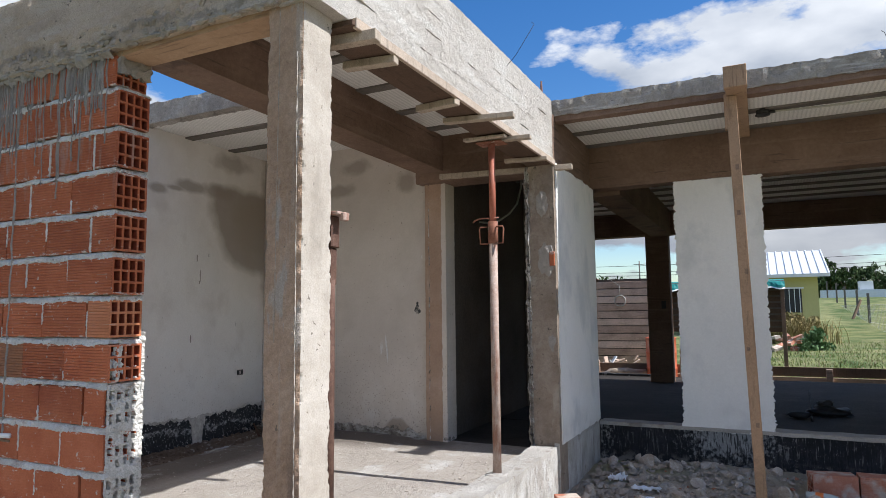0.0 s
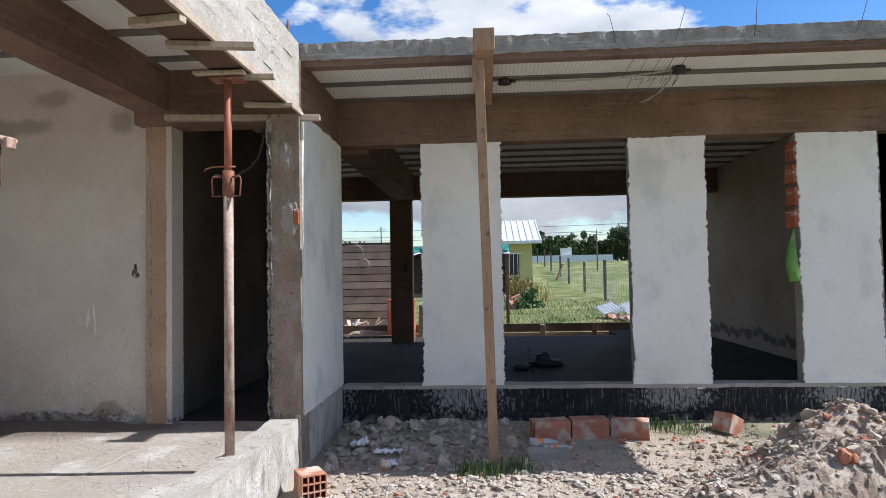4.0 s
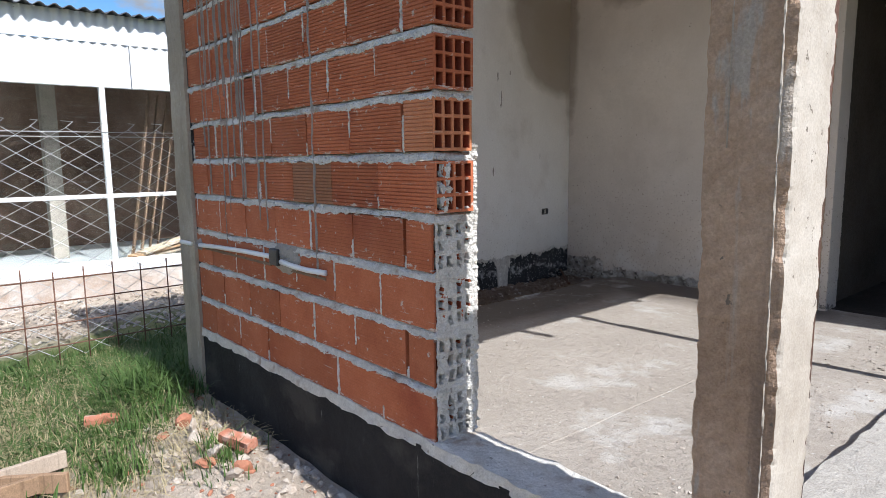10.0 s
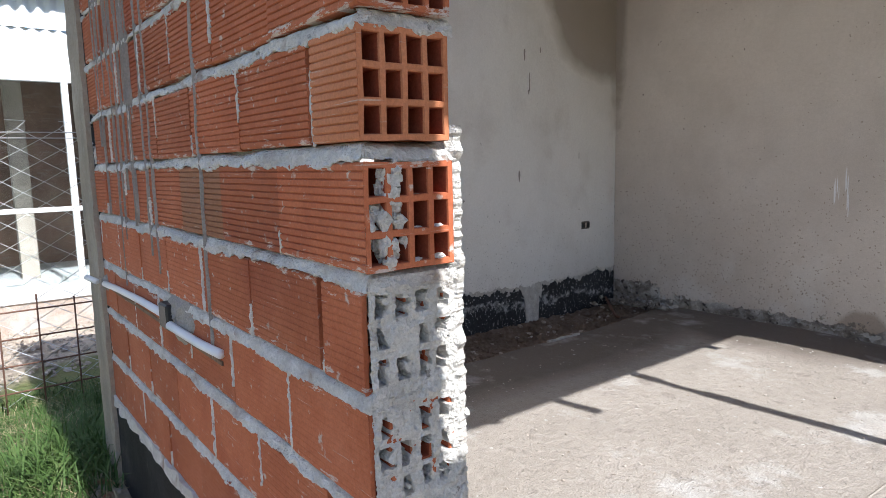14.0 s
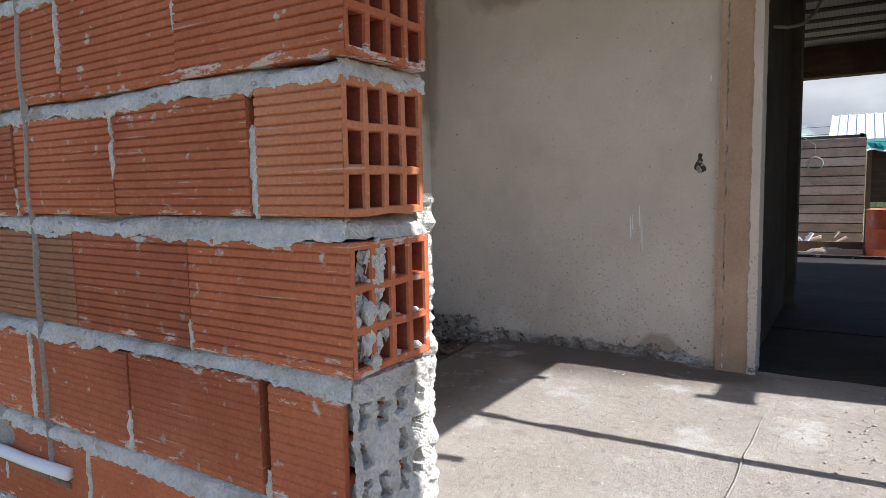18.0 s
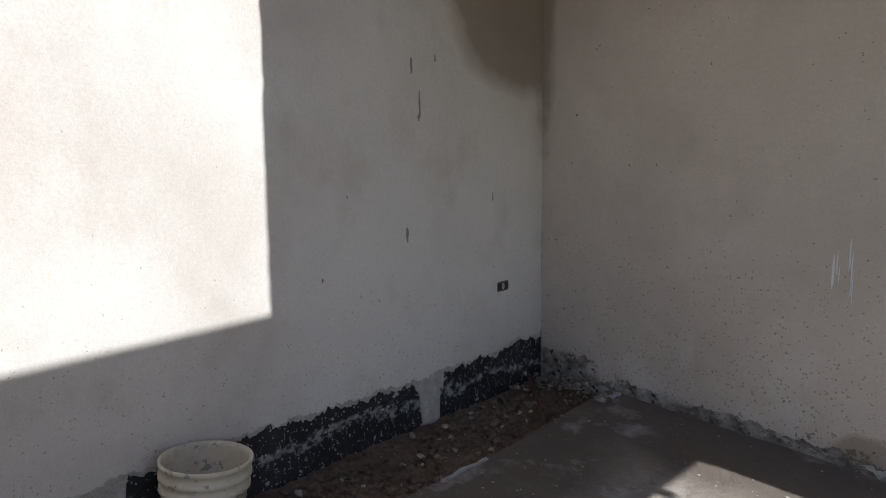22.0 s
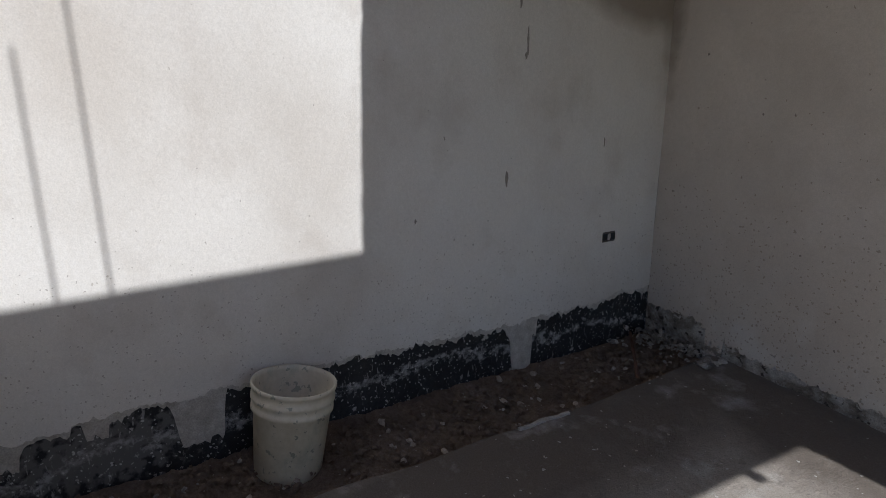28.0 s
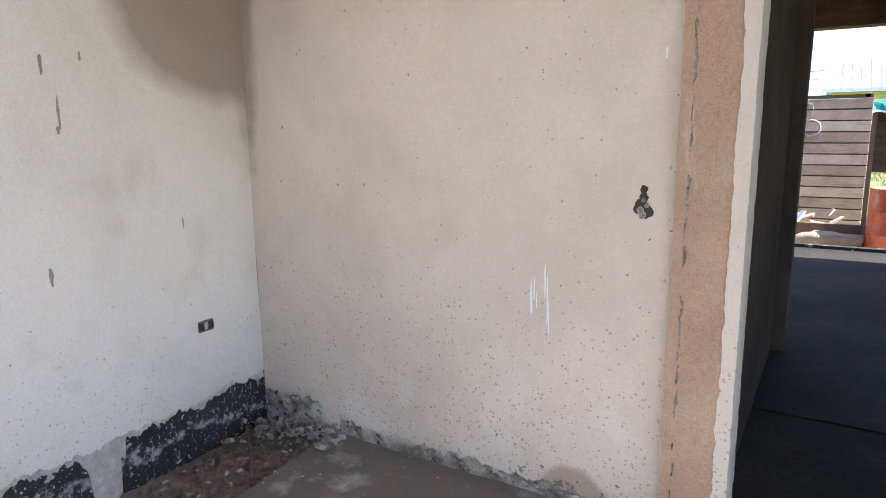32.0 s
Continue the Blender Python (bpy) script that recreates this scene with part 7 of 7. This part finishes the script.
def corrug(name, p0, run, rise, depth, waves, amp, material, parent, per=8, label=""):
    """Corrugated sheet from p0 along vector run, with slope vector depth; waves along run."""
    p0, run, dep = Vector(p0), Vector(run), Vector(depth); n = waves * per; bm = bmesh.new(); up = Vector(rise)
    lo = []; hi = []
    for k in range(n + 1):
        w = up * (amp * math.sin(2 * math.pi * k / per)); lo.append(bm.verts.new(p0 + run * (k / n) + w)); hi.append(bm.verts.new(p0 + run * (k / n) + dep + w))
    for k in range(n): bm.faces.new((lo[k], lo[k + 1], hi[k + 1], hi[k]))
    ex_ = bmesh.ops.extrude_face_region(bm, geom=bm.faces[:])
    bmesh.ops.translate(bm, verts=[v for v in ex_["geom"] if isinstance(v, bmesh.types.BMVert)], vec=-up * 0.006)
    return part(name, bm, material, parent, label)
M_ZINC = mat("dark zinc sheet", [(0.07, 0.075, 0.085), (0.12, 0.125, 0.14)], 0.5, 0.3, big=3, small=30, bump=0.1)
corrug("wall_sheet", (nx0 + 0.012, -5.0, 2.36), (0, 11.5, 0), (1, 0, 0), (0, 0, 0.30), 110, 0.012, M_WSHEET, nb)
corrug("roof", (nx0 + 0.14, -5.2, 2.665), (0, 11.9, 0), (0, 0, 1), (-3.6, 0, 0.35), 90, 0.018, M_ZINC, nb)
win = part("window", (lambda b: (bm_box(b, nx0 - 0.05, nx0 - 0.005, -5, 6.5, 0.72, 0.765, 0.004), b)[1])(bmesh.new()), M_WFRAME, nb, "white window transom")
for y in (-2.5, 0.0, 2.5, 5.0):
    bm = bmesh.new(); bm_box(bm, nx0 - 0.06, nx0 + 0.004, y - 0.028, y + 0.028, 0.0, 1.90, 0.004); part("mullion", bm, M_WFRAME, win)
bm = bmesh.new(); bm_box(bm, nx0 - 0.12, nx0 + 0.05, -5, 6.5, -0.09, 0.03, 0.005); part("sill", bm, M_WFRAME, nb)
solid("plinth", nx0 - 0.15, nx0 + 0.03, -5, 6.5, -0.6, -0.09, mat("chipped lime plinth", [(0.42, 0.30, 0.22), (0.55, 0.47, 0.41), (0.68, 0.66, 0.63)], 0.95, big=3, small=14, bump=0.8, depth=0.02), parent=nb, amp=0.01)
solid("back_wall", -11.4, -11.2, -5, 6.5, -0.5, 2.6, M_OLDBR, parent=nb)
solid("side_wall", -11.2, -8.86, 6.3, 6.5, -0.5, 2.6, M_OLDBR, parent=nb); solid("side_wall", -11.2, -8.86, -5, -4.8, -0.5, 2.6, M_OLDBR, parent=nb)
solid("inner_floor", -11.2, -8.92, -4.8, 6.3, -0.2, -0.03, mat("pale worktop", [(0.40, 0.43, 0.45), (0.5, 0.53, 0.55)], 0.6, big=3, small=20, bump=0.1), parent=nb)
solid("inner_ceiling", -11.2, -8.86, -4.8, 6.3, 2.3, 2.36, M_DARKWALL, parent=nb)
for y in (0.6, 2.1, 3.9): solid("inner_post", -10.1, -9.9, y, y + 0.16, -0.03, 2.3, M_CONC, parent=nb)
M_GLASS = bpy.data.materials.new("window glass"); M_GLASS.use_nodes = True
gb = M_GLASS.node_tree.nodes["Principled BSDF"]; gb.inputs["Roughness"].default_value = 0.02; gb.inputs["Transmission Weight"].default_value = 1.0; gb.inputs["IOR"].default_value = 1.45; gb.inputs["Base Color"].default_value = (0.8, 0.83, 0.82, 1)
for a, b in ((-4.8, -2.53), (-2.47, -0.03), (0.03, 2.47), (2.53, 4.97)):
    bm = bmesh.new(); bm_box(bm, nx0 - 0.032, nx0 - 0.026, a, b, 0.03, 1.9); pn = part("pane", bm, M_GLASS, win); pn.visible_shadow = False
lb = thing("stored_boards", "old boards leaning behind the window", "boards")
for k in range(4): bar("board", (-9.1 - 0.1 * k, 2.75 + 0.12 * k, -0.03), (-9.2 - 0.05 * k, 3.1 + 0.12 * k, 1.9), 0.05, 0.02, M_DKWOOD, lb)
for k in range(3): bar("board", (-8.99, 2.62 + 0.1 * k, 0.0 + 0.03 * k), (-9.3, 3.5, 0.05 + 0.07 * k), 0.16, 0.03, M_POST if k % 2 else M_PLANK, lb)
pa = thing("timber_offcut", "reddish pallet timber offcut lying on the soil", "timber")
bar("board", (-4.64, 1.20, -0.275), (-4.56, 0.55, -0.275), 0.025, 0.08, M_FORM, pa); bar("board", (-4.44, 1.06, -0.275), (-4.38, 0.45, -0.275), 0.025, 0.08, M_POST, pa)
bar("cross_board", (-4.72, 0.75, -0.305), (-4.44, 1.17, -0.305), 0.025, 0.09, M_POST, pa); bar("block", (-4.66, 1.06, -0.36), (-4.60, 1.10, -0.36), 0.07, 0.08, M_POST, pa); bar("block", (-4.45, 0.95, -0.36), (-4.40, 0.98, -0.36), 0.07, 0.08, M_POST, pa)
pa.matrix_world = pose(0.2, -0.03, -0.01)
for x, y, rz in ((-4.02, 1.83, 25), (-5.0, 1.45, 80)):
    bm = rough_box(-0.09, 0.09, -0.035, 0.035, -0.025, 0.025, 0.02, 0.006, 20); ob = part("brick_fragment", bm, M_CLAYD); ob.matrix_world = pose(x, y, gz(x, y) + 0.05, 8, 6, rz)
    tagged(ob, "broken orange brick fragment on the rubble", "brick", "brick fragments")

# ---- behind the house ----
M_PLK = [wood("fence board", c, (3, 40, 40)) for c in ((0.50, 0.37, 0.285), (0.60, 0.455, 0.36), (0.44, 0.315, 0.24))]
pf = thing("plank_fence", "wall of weathered horizontal boards", "fence")
for k in range(14):
    z = -0.25 + 0.152 * k; bar("plank", (-6.2, 13.4, z), (-2.05, 13.4, z - 0.012 * (k - 6) / 6 + 0.01), 0.025, 0.134, M_PLK[(k * 5) % 3], pf, up=(0, 0, 1))
# Added dark sheet, makes the gaps between the planks look shaded.
bm = bmesh.new(); bm_box(bm, -6.2, -2.06, 13.42, 13.43, -0.3, 1.84); part("backing", bm, M_CORR, pf)
for x in (-4.6, -3.2, -2.12): bar("stud", (x, 13.45, -0.35), (x, 13.45, 1.86), 0.06, 0.06, M_POST, pf)
rg_w = thing("wire_ring", "loop of pale wire hung on the board wall", "wire")
rod("ring", [(-2.74 + 0.11 * math.cos(a * 0.45), 13.37, 1.40 + 0.11 * math.sin(a * 0.45)) for a in range(14)], 0.012, M_HOSE, rg_w, cyclic=True)
rod("hanger", [(-2.75, 13.37, 1.50), (-2.74, 13.36, 1.7), (-2.95, 13.36, 1.86)], 0.004, M_HOSE, rg_w)
sh = thing("slatted_shed", "dark open slatted shed with teal awning", "shed")
for k in range(8): bar("slat", (-2.0, 14.2, 0.80 + 0.12 * k), (0.2, 14.2, 0.80 + 0.12 * k), 0.02, 0.085, M_FORMD, sh, up=(0, 0, 1))
for x in (-2.0, -0.95, 0.2): bar("post", (x, 14.15, -0.35), (x, 14.15, 1.75), 0.07, 0.07, M_DKWOOD, sh)
# Dark sheet stands in for the shaded inside behind the slats.
bm = bmesh.new(); bm_box(bm, -2.0, 0.2, 15.6, 15.65, 0.72, 1.7); part("back_panel", bm, M_CORR, sh)
bar("roof_board", (-2.05, 14.9, 1.74), (0.25, 14.9, 1.74), 1.5, 0.03, M_DKWOOD, sh)
M_TEAL = mat("teal tarpaulin", [(0.01, 0.13, 0.12), (0.02, 0.20, 0.185), (0.04, 0.26, 0.24)], 0.6, big=5, small=30, bump=0.3, depth=0.01)
bm = bmesh.new(); prev = None
for i in range(41):
    x = -2.05 + 2.3 * i / 40; w = 0.035 * math.sin(i * 1.1)
    cur = [bm.verts.new(p) for p in ((x, 14.6, 1.80), (x, 14.05, 1.73), (x, 14.0 + w, 1.66), (x, 13.98 + w, 1.60 + 0.6 * w))]
    if prev:
        for q in range(3): bm.faces.new((prev[q], prev[q + 1], cur[q + 1], cur[q]))
    prev = cur
part("awning", bm, M_TEAL, sh, "teal awning with scalloped hem")
wires("hem", [((-2.05 + 2.3 * i / 40, 13.968 + 0.035 * math.sin(i * 1.1), 1.605 + 0.021 * math.sin(i * 1.1)), (-2.05 + 2.3 * (i + 1) / 40, 13.968 + 0.035 * math.sin((i + 1) * 1.1), 1.605 + 0.021 * math.sin((i + 1) * 1.1))) for i in range(40)], 0.016, M_PVC, sh)
ba = thing("oil_drum", "worn orange-red steel drum", "drum")
M_DRUM = mat("worn orange drum paint", [(0.40, 0.07, 0.025), (0.50, 0.10, 0.04), (0.55, 0.2, 0.12)], 0.5, 0.1, big=4, small=25, bump=0.2, extra=streaks((0.5, 0.34, 0.26), (6, 6, 3), 0.6, 0.08, None, 0.7))
lathe("drum_body", [(0.27, 0.0), (0.285, 0.01), (0.283, 0.28), (0.293, 0.295), (0.283, 0.31), (0.283, 0.58), (0.293, 0.595), (0.283, 0.61), (0.283, 0.86), (0.292, 0.87), (0.292, 0.885), (0.27, 0.885), (0.268, 0.86)], M_DRUM, ba, 36)
bm = bmesh.new(); bm_box(bm, -0.06, 0.06, -0.29, -0.282, 0.36, 0.47, 0.03); part("badge", bm, M_PVC, ba, "pale round mark on the drum")
ba.matrix_world = pose(-1.80, 13.3, -0.21, 0, 0, 15)
rs_ = thing("wall_prop_board", "upright orange board beside the column", "board"); bar("board", (-1.2, 11.2, -0.3), (-1.17, 11.25, 0.66), 0.10, 0.04, M_PLK[1], rs_, up=(0, 1, 0))
bm = bmesh.new(); blob(bm, (0, 0, 0), 0.34, 4, (1.25, 0.8, 0.55), 3, 0.4); ob = part("boulder", bm, mat("tan boulder", [(0.34, 0.26, 0.19), (0.46, 0.37, 0.29)], 0.95, big=5, small=30, bump=0.8, depth=0.02), smooth=True); ob.location = (-2.50, 13.3, -0.10); tagged(ob, "tan lump of hardened cement on the ground", "boulder")
kb = thing("timber_edging", "low edging of red-brown boards with stakes", "edging")
for k in range(2): bar("board", (-5.0, 12.1 + 0.02 * k, 0.02 + 0.16 * k), (6.0, 12.1 + 0.02 * k, 0.03 + 0.16 * k), 0.03, 0.15, M_DKWOOD if k else M_PLK[2], kb, up=(0, 0, 1))
for k in range(12): bar("stake", (-4.6 + 0.92 * k, 12.05, -0.35), (-4.6 + 0.92 * k, 12.05, 0.24 + 0.03 * (k % 3)), 0.09, 0.05, M_POST if k % 2 else M_PLK[2], kb, up=(0, 1, 0))
rg = random.Random(31)
sb = thing("scrap_boards", "heap of broken boards and white offcuts", "scrap")
for k in range(22):
    x, y = rg.uniform(-3.6, -2.2), rg.uniform(12.5, 13.1); a = rg.uniform(0, 3.1); l = rg.uniform(0.1, 0.3)
    bar("offcut", (x, y, rg.uniform(-0.05, 0.3)), (x + l * math.cos(a), y + 0.3 * l * math.sin(a), rg.uniform(-0.02, 0.34)), rg.uniform(0.06, 0.14), 0.025, (M_WSHEET, M_PLK[0], M_PLK[1])[k % 3], sb)
bgm = thing("dark_bundle", "black jacket and tools dropped on the cement floor", "bundle")
bm = bmesh.new(); blob(bm, (0.62, 8.55, 0.05), 0.14, 2, (1.5, 0.8, 0.4), 3, 0.7); blob(bm, (0.60, 8.60, 0.10), 0.09, 7, (1, 0.8, 0.7), 3, 0.7); part("jacket", bm, M_BLACKP, bgm, smooth=True)
bm = bmesh.new(); blob(bm, (0.32, 8.2, 0.05), 0.06, 4, (2.0, 0.8, 0.7), 2, 0.5); part("tool", bm, M_BLACKP, bgm, smooth=True)
ck = thing("floor_crack", "dark damp crack line in the cement floor", "crack"); rod("line", [(0.57 + 0.03 * noise.noise(Vector((k, 0, 0))) - 0.012 * k, 11 - 0.25 * k, 0.012) for k in range(13)], 0.012, M_TARS, ck)

# the yard behind stands farther off than its first laying-out
FAR = Matrix.Translation((0, 0.36, 1.21)) @ Matrix.Scale(1.119, 4) @ Matrix.Translation((0, -0.36, -1.21))
for o_ in (kb, sb, rs_): o_.matrix_world = FAR
for o_ in (pf, rg_w, sh): o_.matrix_world = Matrix.Translation((0.2, 0, 0)) @ FAR
# house with pale roof, weeds, field fence, trees, wires
hs_y = 35.0
ho = thing("yellow_house", "single-storey yellow house with ribbed white roof", "house")
M_YEL = mat("pale yellow render", [(0.52, 0.47, 0.20), (0.60, 0.54, 0.25)], 0.9, big=0.6, small=9, bump=0.2)
solid("wall", -3.0, 2.45, 35.0, 40.0, -0.4, 2.75, M_YEL, parent=ho)
bm = bmesh.new(); bm_box(bm, 0.3, 1.75, 34.96, 35.02, 1.0, 2.15, 0.0); hw = part("window", bm, M_BLACKP, ho)
bm = bmesh.new(); bm_box(bm, 0.2, 1.85, 34.9, 34.98, 2.13, 2.2); part("frame", bm, M_WFRAME, hw)
for k in range(7): bar("grille_bar", (0.35 + 0.22 * k, 34.93, 1.0), (0.35 + 0.22 * k, 34.93, 2.15), 0.03, 0.03, M_WFRAME, hw)
M_WROOF = mat("white ribbed roof sheet", [(0.60, 0.62, 0.64), (0.70, 0.72, 0.74)], 0.5, 0.1, big=0.7, small=8, bump=0.05)
bm = bmesh.new(); bm_box(bm, -3.33, 2.93, 0, 4.3, 0.0, 0.045)
bmesh.ops.transform(bm, matrix=pose(0, 34.5, 2.75, 19, 0, 0), verts=bm.verts); hr = part("roof", bm, M_WROOF, ho, "white standing-seam roof")
for k in range(19):
    x = -3.3 + 6.2 * k / 18; bm = bmesh.new(); bm_box(bm, x - 0.03, x + 0.03, 0, 4.3, 0.046, 0.09); bmesh.ops.transform(bm, matrix=pose(0, 34.5, 2.75, 19, 0, 0), verts=bm.verts); part("seam", bm, M_WROOF, hr)
bm = bmesh.new(); bm_box(bm, -3.33, 2.93, 0, 4.3, 0.0, 0.05); bmesh.ops.transform(bm, matrix=pose(0, 42.6, 2.75, 161, 0, 0), verts=bm.verts); part("roof", bm, M_WROOF, ho)
bar("fascia", (-3.33, 34.46, 2.74), (2.93, 34.46, 2.74), 0.03, 0.16, M_WFRAME, ho)
def leaves(name, c, r, count, size, material, label, category, seed, squash=1.0, trunk=None, top=None):
    """A crown of small leaf clumps round several centres, on a trunk with limbs."""
    rg2 = random.Random(seed); root = thing(name, label, category, category + "s"); vs, fc = [], []
    cs = [(Vector((rg2.gauss(0, 0.45) * r, rg2.gauss(0, 0.45) * r, rg2.uniform(-0.7, 0.8) * r * squash)), rg2.uniform(0.35, 0.6) * r) for _ in range(9)]
    for k in range(count):
        o_, rr = rg2.choice(cs); d = Vector((rg2.gauss(0, 1), rg2.gauss(0, 1), rg2.gauss(0, 1))).normalized() * rr * rg2.uniform(0.5, 1.05)
        p = Vector(c) + o_ + d; e = Euler((rg2.uniform(0, 6), rg2.uniform(0, 6), rg2.uniform(0, 6))).to_matrix(); s = size * rg2.uniform(0.6, 1.4); o = len(vs)
        for q in ((-s, 0, 0), (0, -s * 0.5, s * 0.15), (s, 0, 0), (0, s * 0.5, s * 0.15)): vs.append(tuple(p + e @ Vector(q)))
        fc.append((o, o + 1, o + 2, o + 3))
    me = bpy.data.meshes.new("crown"); me.from_pydata(vs, [], fc); me.materials.append(material); ob = new("crown", me); ob.parent = root
    if trunk:
        bm = bmesh.new(); base = Vector((c[0], c[1], gz(c[0], c[1]) - 0.1)); bm_cyl(bm, base, Vector(c), trunk, trunk * 0.5, 8)
        for o_, rr in cs[:5]: bm_cyl(bm, Vector(c) - Vector((0, 0, r * 0.6)), Vector(c) + o_, trunk * 0.4, trunk * 0.12, 6)
        part("trunk", bm, M_DKWOOD, root)
    return root
M_LEAF = mat("dark tree leaves", [(0.02, 0.04, 0.012), (0.04, 0.07, 0.02), (0.07, 0.10, 0.035)], 0.8, big=0.5, small=4, bump=0)
M_LEAF2 = mat("grey-green bush leaves", [(0.07, 0.13, 0.05), (0.13, 0.21, 0.09)], 0.8, big=2, small=9, bump=0)
M_WEED = mat("reddish dry weeds", [(0.17, 0.12, 0.05), (0.26, 0.21, 0.09), (0.20, 0.22, 0.08)], 0.9, big=1, small=6, bump=0)
rg = random.Random(77)
for k in range(30):
    x = 9 + 30 * k / 29 + rg.uniform(-0.6, 0.6); tall = rg.uniform(3.2, 5.2) if 11 < x < 24 else rg.uniform(2.6, 4.4)
    slim = 12 < x < 24 and k % 3
    leaves("poplar" if slim else "tree", (x, 150 + rg.uniform(-4, 4), tall * 0.95 + 2.2), tall * (0.30 if slim else 0.62), 520, 0.34, M_LEAF, "slim dark poplar on the horizon" if slim else "dark round tree on the horizon", "tree", 300 + k, 2.6 if slim else 1.0, 0.18)
leaves("tree", (30, 148, 7.4), 3.2, 1100, 0.36, M_LEAF, "large dark tree on the horizon", "tree", 400, 0.9, 0.3)
for x, y, h, r in ((-24.0, 120, 4.5, 3.0), (-20, 122, 3.8, 2.4), (-15, 120, 3.2, 2.0), (-11.0, 95, 2.8, 1.6)): leaves("tree", (x, y, h), r, 600, 0.3, M_LEAF, "dark round tree on the horizon", "tree", int(500 + x), 0.8, 0.2)
leaves("bush", (1.62, 25, 0.15), 0.42, 500, 0.085, M_LEAF2, "leafy grey-green bush in the grass", "bush", 41, 1.1, 0.02)
leaves("bush", (1.1, 24.4, -0.05), 0.3, 260, 0.08, M_LEAF2, "leafy grey-green bush in the grass", "bush", 42, 0.8, 0.02)
for k, (x, y, h) in enumerate(((0.4, 31, 0.6), (1.6, 31.2, 0.5))): leaves("weeds", (x, y, h * 0.6 + 0.15), 0.62, 900, 0.09, M_WEED, "tall reddish dry weeds before the house", "weed", 60 + k, 0.9, 0.02)
M_FIELD = mat("sunlit field grass", [(0.10, 0.15, 0.04), (0.18, 0.23, 0.065), (0.28, 0.30, 0.11)], 0.8, big=1, small=6, bump=0)
def blades_far(name, spots, hmin, hmax, material, label, seed, w): return blades(name, spots, hmin, hmax, material, label, seed, 0.7, w)
blades_far("field_grass", [(rg.uniform(-1.5, 6.0), 13 + 18 * rg.random() ** 1.6) for _ in range(9000)], 0.04, 0.12, M_FIELD, "unmown green grass behind the house", 8, 0.008)
blades_far("field_grass", [(rg.uniform(-1.5, 7.0), 14 + 20 * rg.random() ** 1.4) for _ in range(5000)], 0.03, 0.11, M_STRAW, "yellowing grass behind the house", 9, 0.007)
blades_far("tall_weeds", [(rg.gauss(0.9, 0.7), rg.uniform(29, 31.5)) for _ in range(1500)], 0.5, 1.25, M_WEED, "tall reddish dry weeds before the house", 19, 0.013)
ff = thing("field_fence", "wire field fence on dark wooden posts", "fence")
for k, (x, y, h) in enumerate(((5.335, 30, 1.85), (5.49, 37, 1.75), (5.655, 45, 1.8), (5.9, 52, 1.75), (6.0, 60, 1.7), (6.17, 68, 1.7), (6.26, 78, 1.7), (5.2, 23.5, 1.8))): bar("post", (x, y, gz(x, y) - 0.1), (x, y, gz(x, y) + h), 0.13, 0.12, M_JOIST, ff, up=(0, 1, 0))
bar("brace", (5.0, 48.5, 0.0), (5.75, 49, 1.7), 0.12, 0.12, M_DKWOOD, ff)
wires("wire", [((5.1 + 0.02 * y_, 20 + y_, z), (5.1 + 0.02 * (y_ + 10), 30 + y_, z)) for y_ in range(0, 60, 10) for z in (0.0, 0.35, 0.7, 1.05, 1.35)] + [((5.1 + 0.02 * k * 0.5, 20 + k * 0.5, -0.3), (5.1 + 0.02 * k * 0.5, 20 + k * 0.5, 1.35)) for k in range(110)], 0.006, M_GALV, ff)
fw_ = solid("far_wall", 6.5, 17.5, 90, 90.4, 1.5, 3.3, mat("pale blue-white wall", [(0.60, 0.66, 0.74), (0.68, 0.73, 0.80)], 0.9, big=0.3, small=4, bump=0.05), "long pale boundary wall far across the field", "wall", kind="structure")
solid("far_wall_tower", 10.6, 12.0, 90.5, 92, 1.5, 4.3, M_WSHEET, parent=fw_)
for x, y, h in ((10.2, 60, 4.9), (14.0, 62, 3.2), (14.9, 63, 3.6), (15.6, 62, 3.4), (-9.7, 60, 5.6), (25, 100, 9)):
    po = thing("utility_pole", "slim grey utility pole in the field", "pole", "utility poles"); cyl("pole", (x, y, gz(x, y) - 0.2), (x, y, h), 0.07, M_JOIST, po, 0.05, 8); bar("crossarm", (x - 0.5, y, h - 0.3), (x + 0.5, y, h - 0.3), 0.05, 0.05, M_JOIST, po)
pw = thing("power_lines", "thin black power lines across the field", "power line")
for z in (5.35, 4.75, 4.45): rod("line", [(-40 + 8 * k, 60, z + 0.2 * math.cos(k * 0.75)) for k in range(12)], 0.018, M_WIRE, pw)
for x, y, a in ((3.25, 19.0, 24), (3.6, 19.3, 10), (3.9, 18.8, 34)):
    cs_ = corrug("roof_sheet", (0, 0, 0), (0.6, 0, 0), (0, 0, 1), (0, 0.5, 0), 6, 0.03, M_WROOF, None); cs_.matrix_world = pose(x, y, gz(x, y) + 0.12, a, -14, 20); tagged(cs_, "loose corrugated white roof sheet in the grass", "roof sheet", "loose roof sheets")
for k in range(26):
    x, y = (rg.uniform(0.2, 1.1), rg.uniform(23.4, 24.4)) if k % 2 else (rg.uniform(3.4, 4.4), rg.uniform(18.0, 19.0)); zz = gz(x, y) + rg.uniform(0.0, 0.45) * (k % 2) + 0.05
    bm = rough_box(-0.16, 0.16, -0.09, 0.09, -0.05, 0.05, 0.1, 0.012, 6); ob = part("brick_fragment", bm, M_CLAYD if k % 3 else M_STONE); ob.matrix_world = pose(x, y, zz, rg.uniform(-25, 25), rg.uniform(-25, 25), rg.uniform(0, 180))
    tagged(ob, "broken brick in a heap on the grass", "brick", "brick fragments")
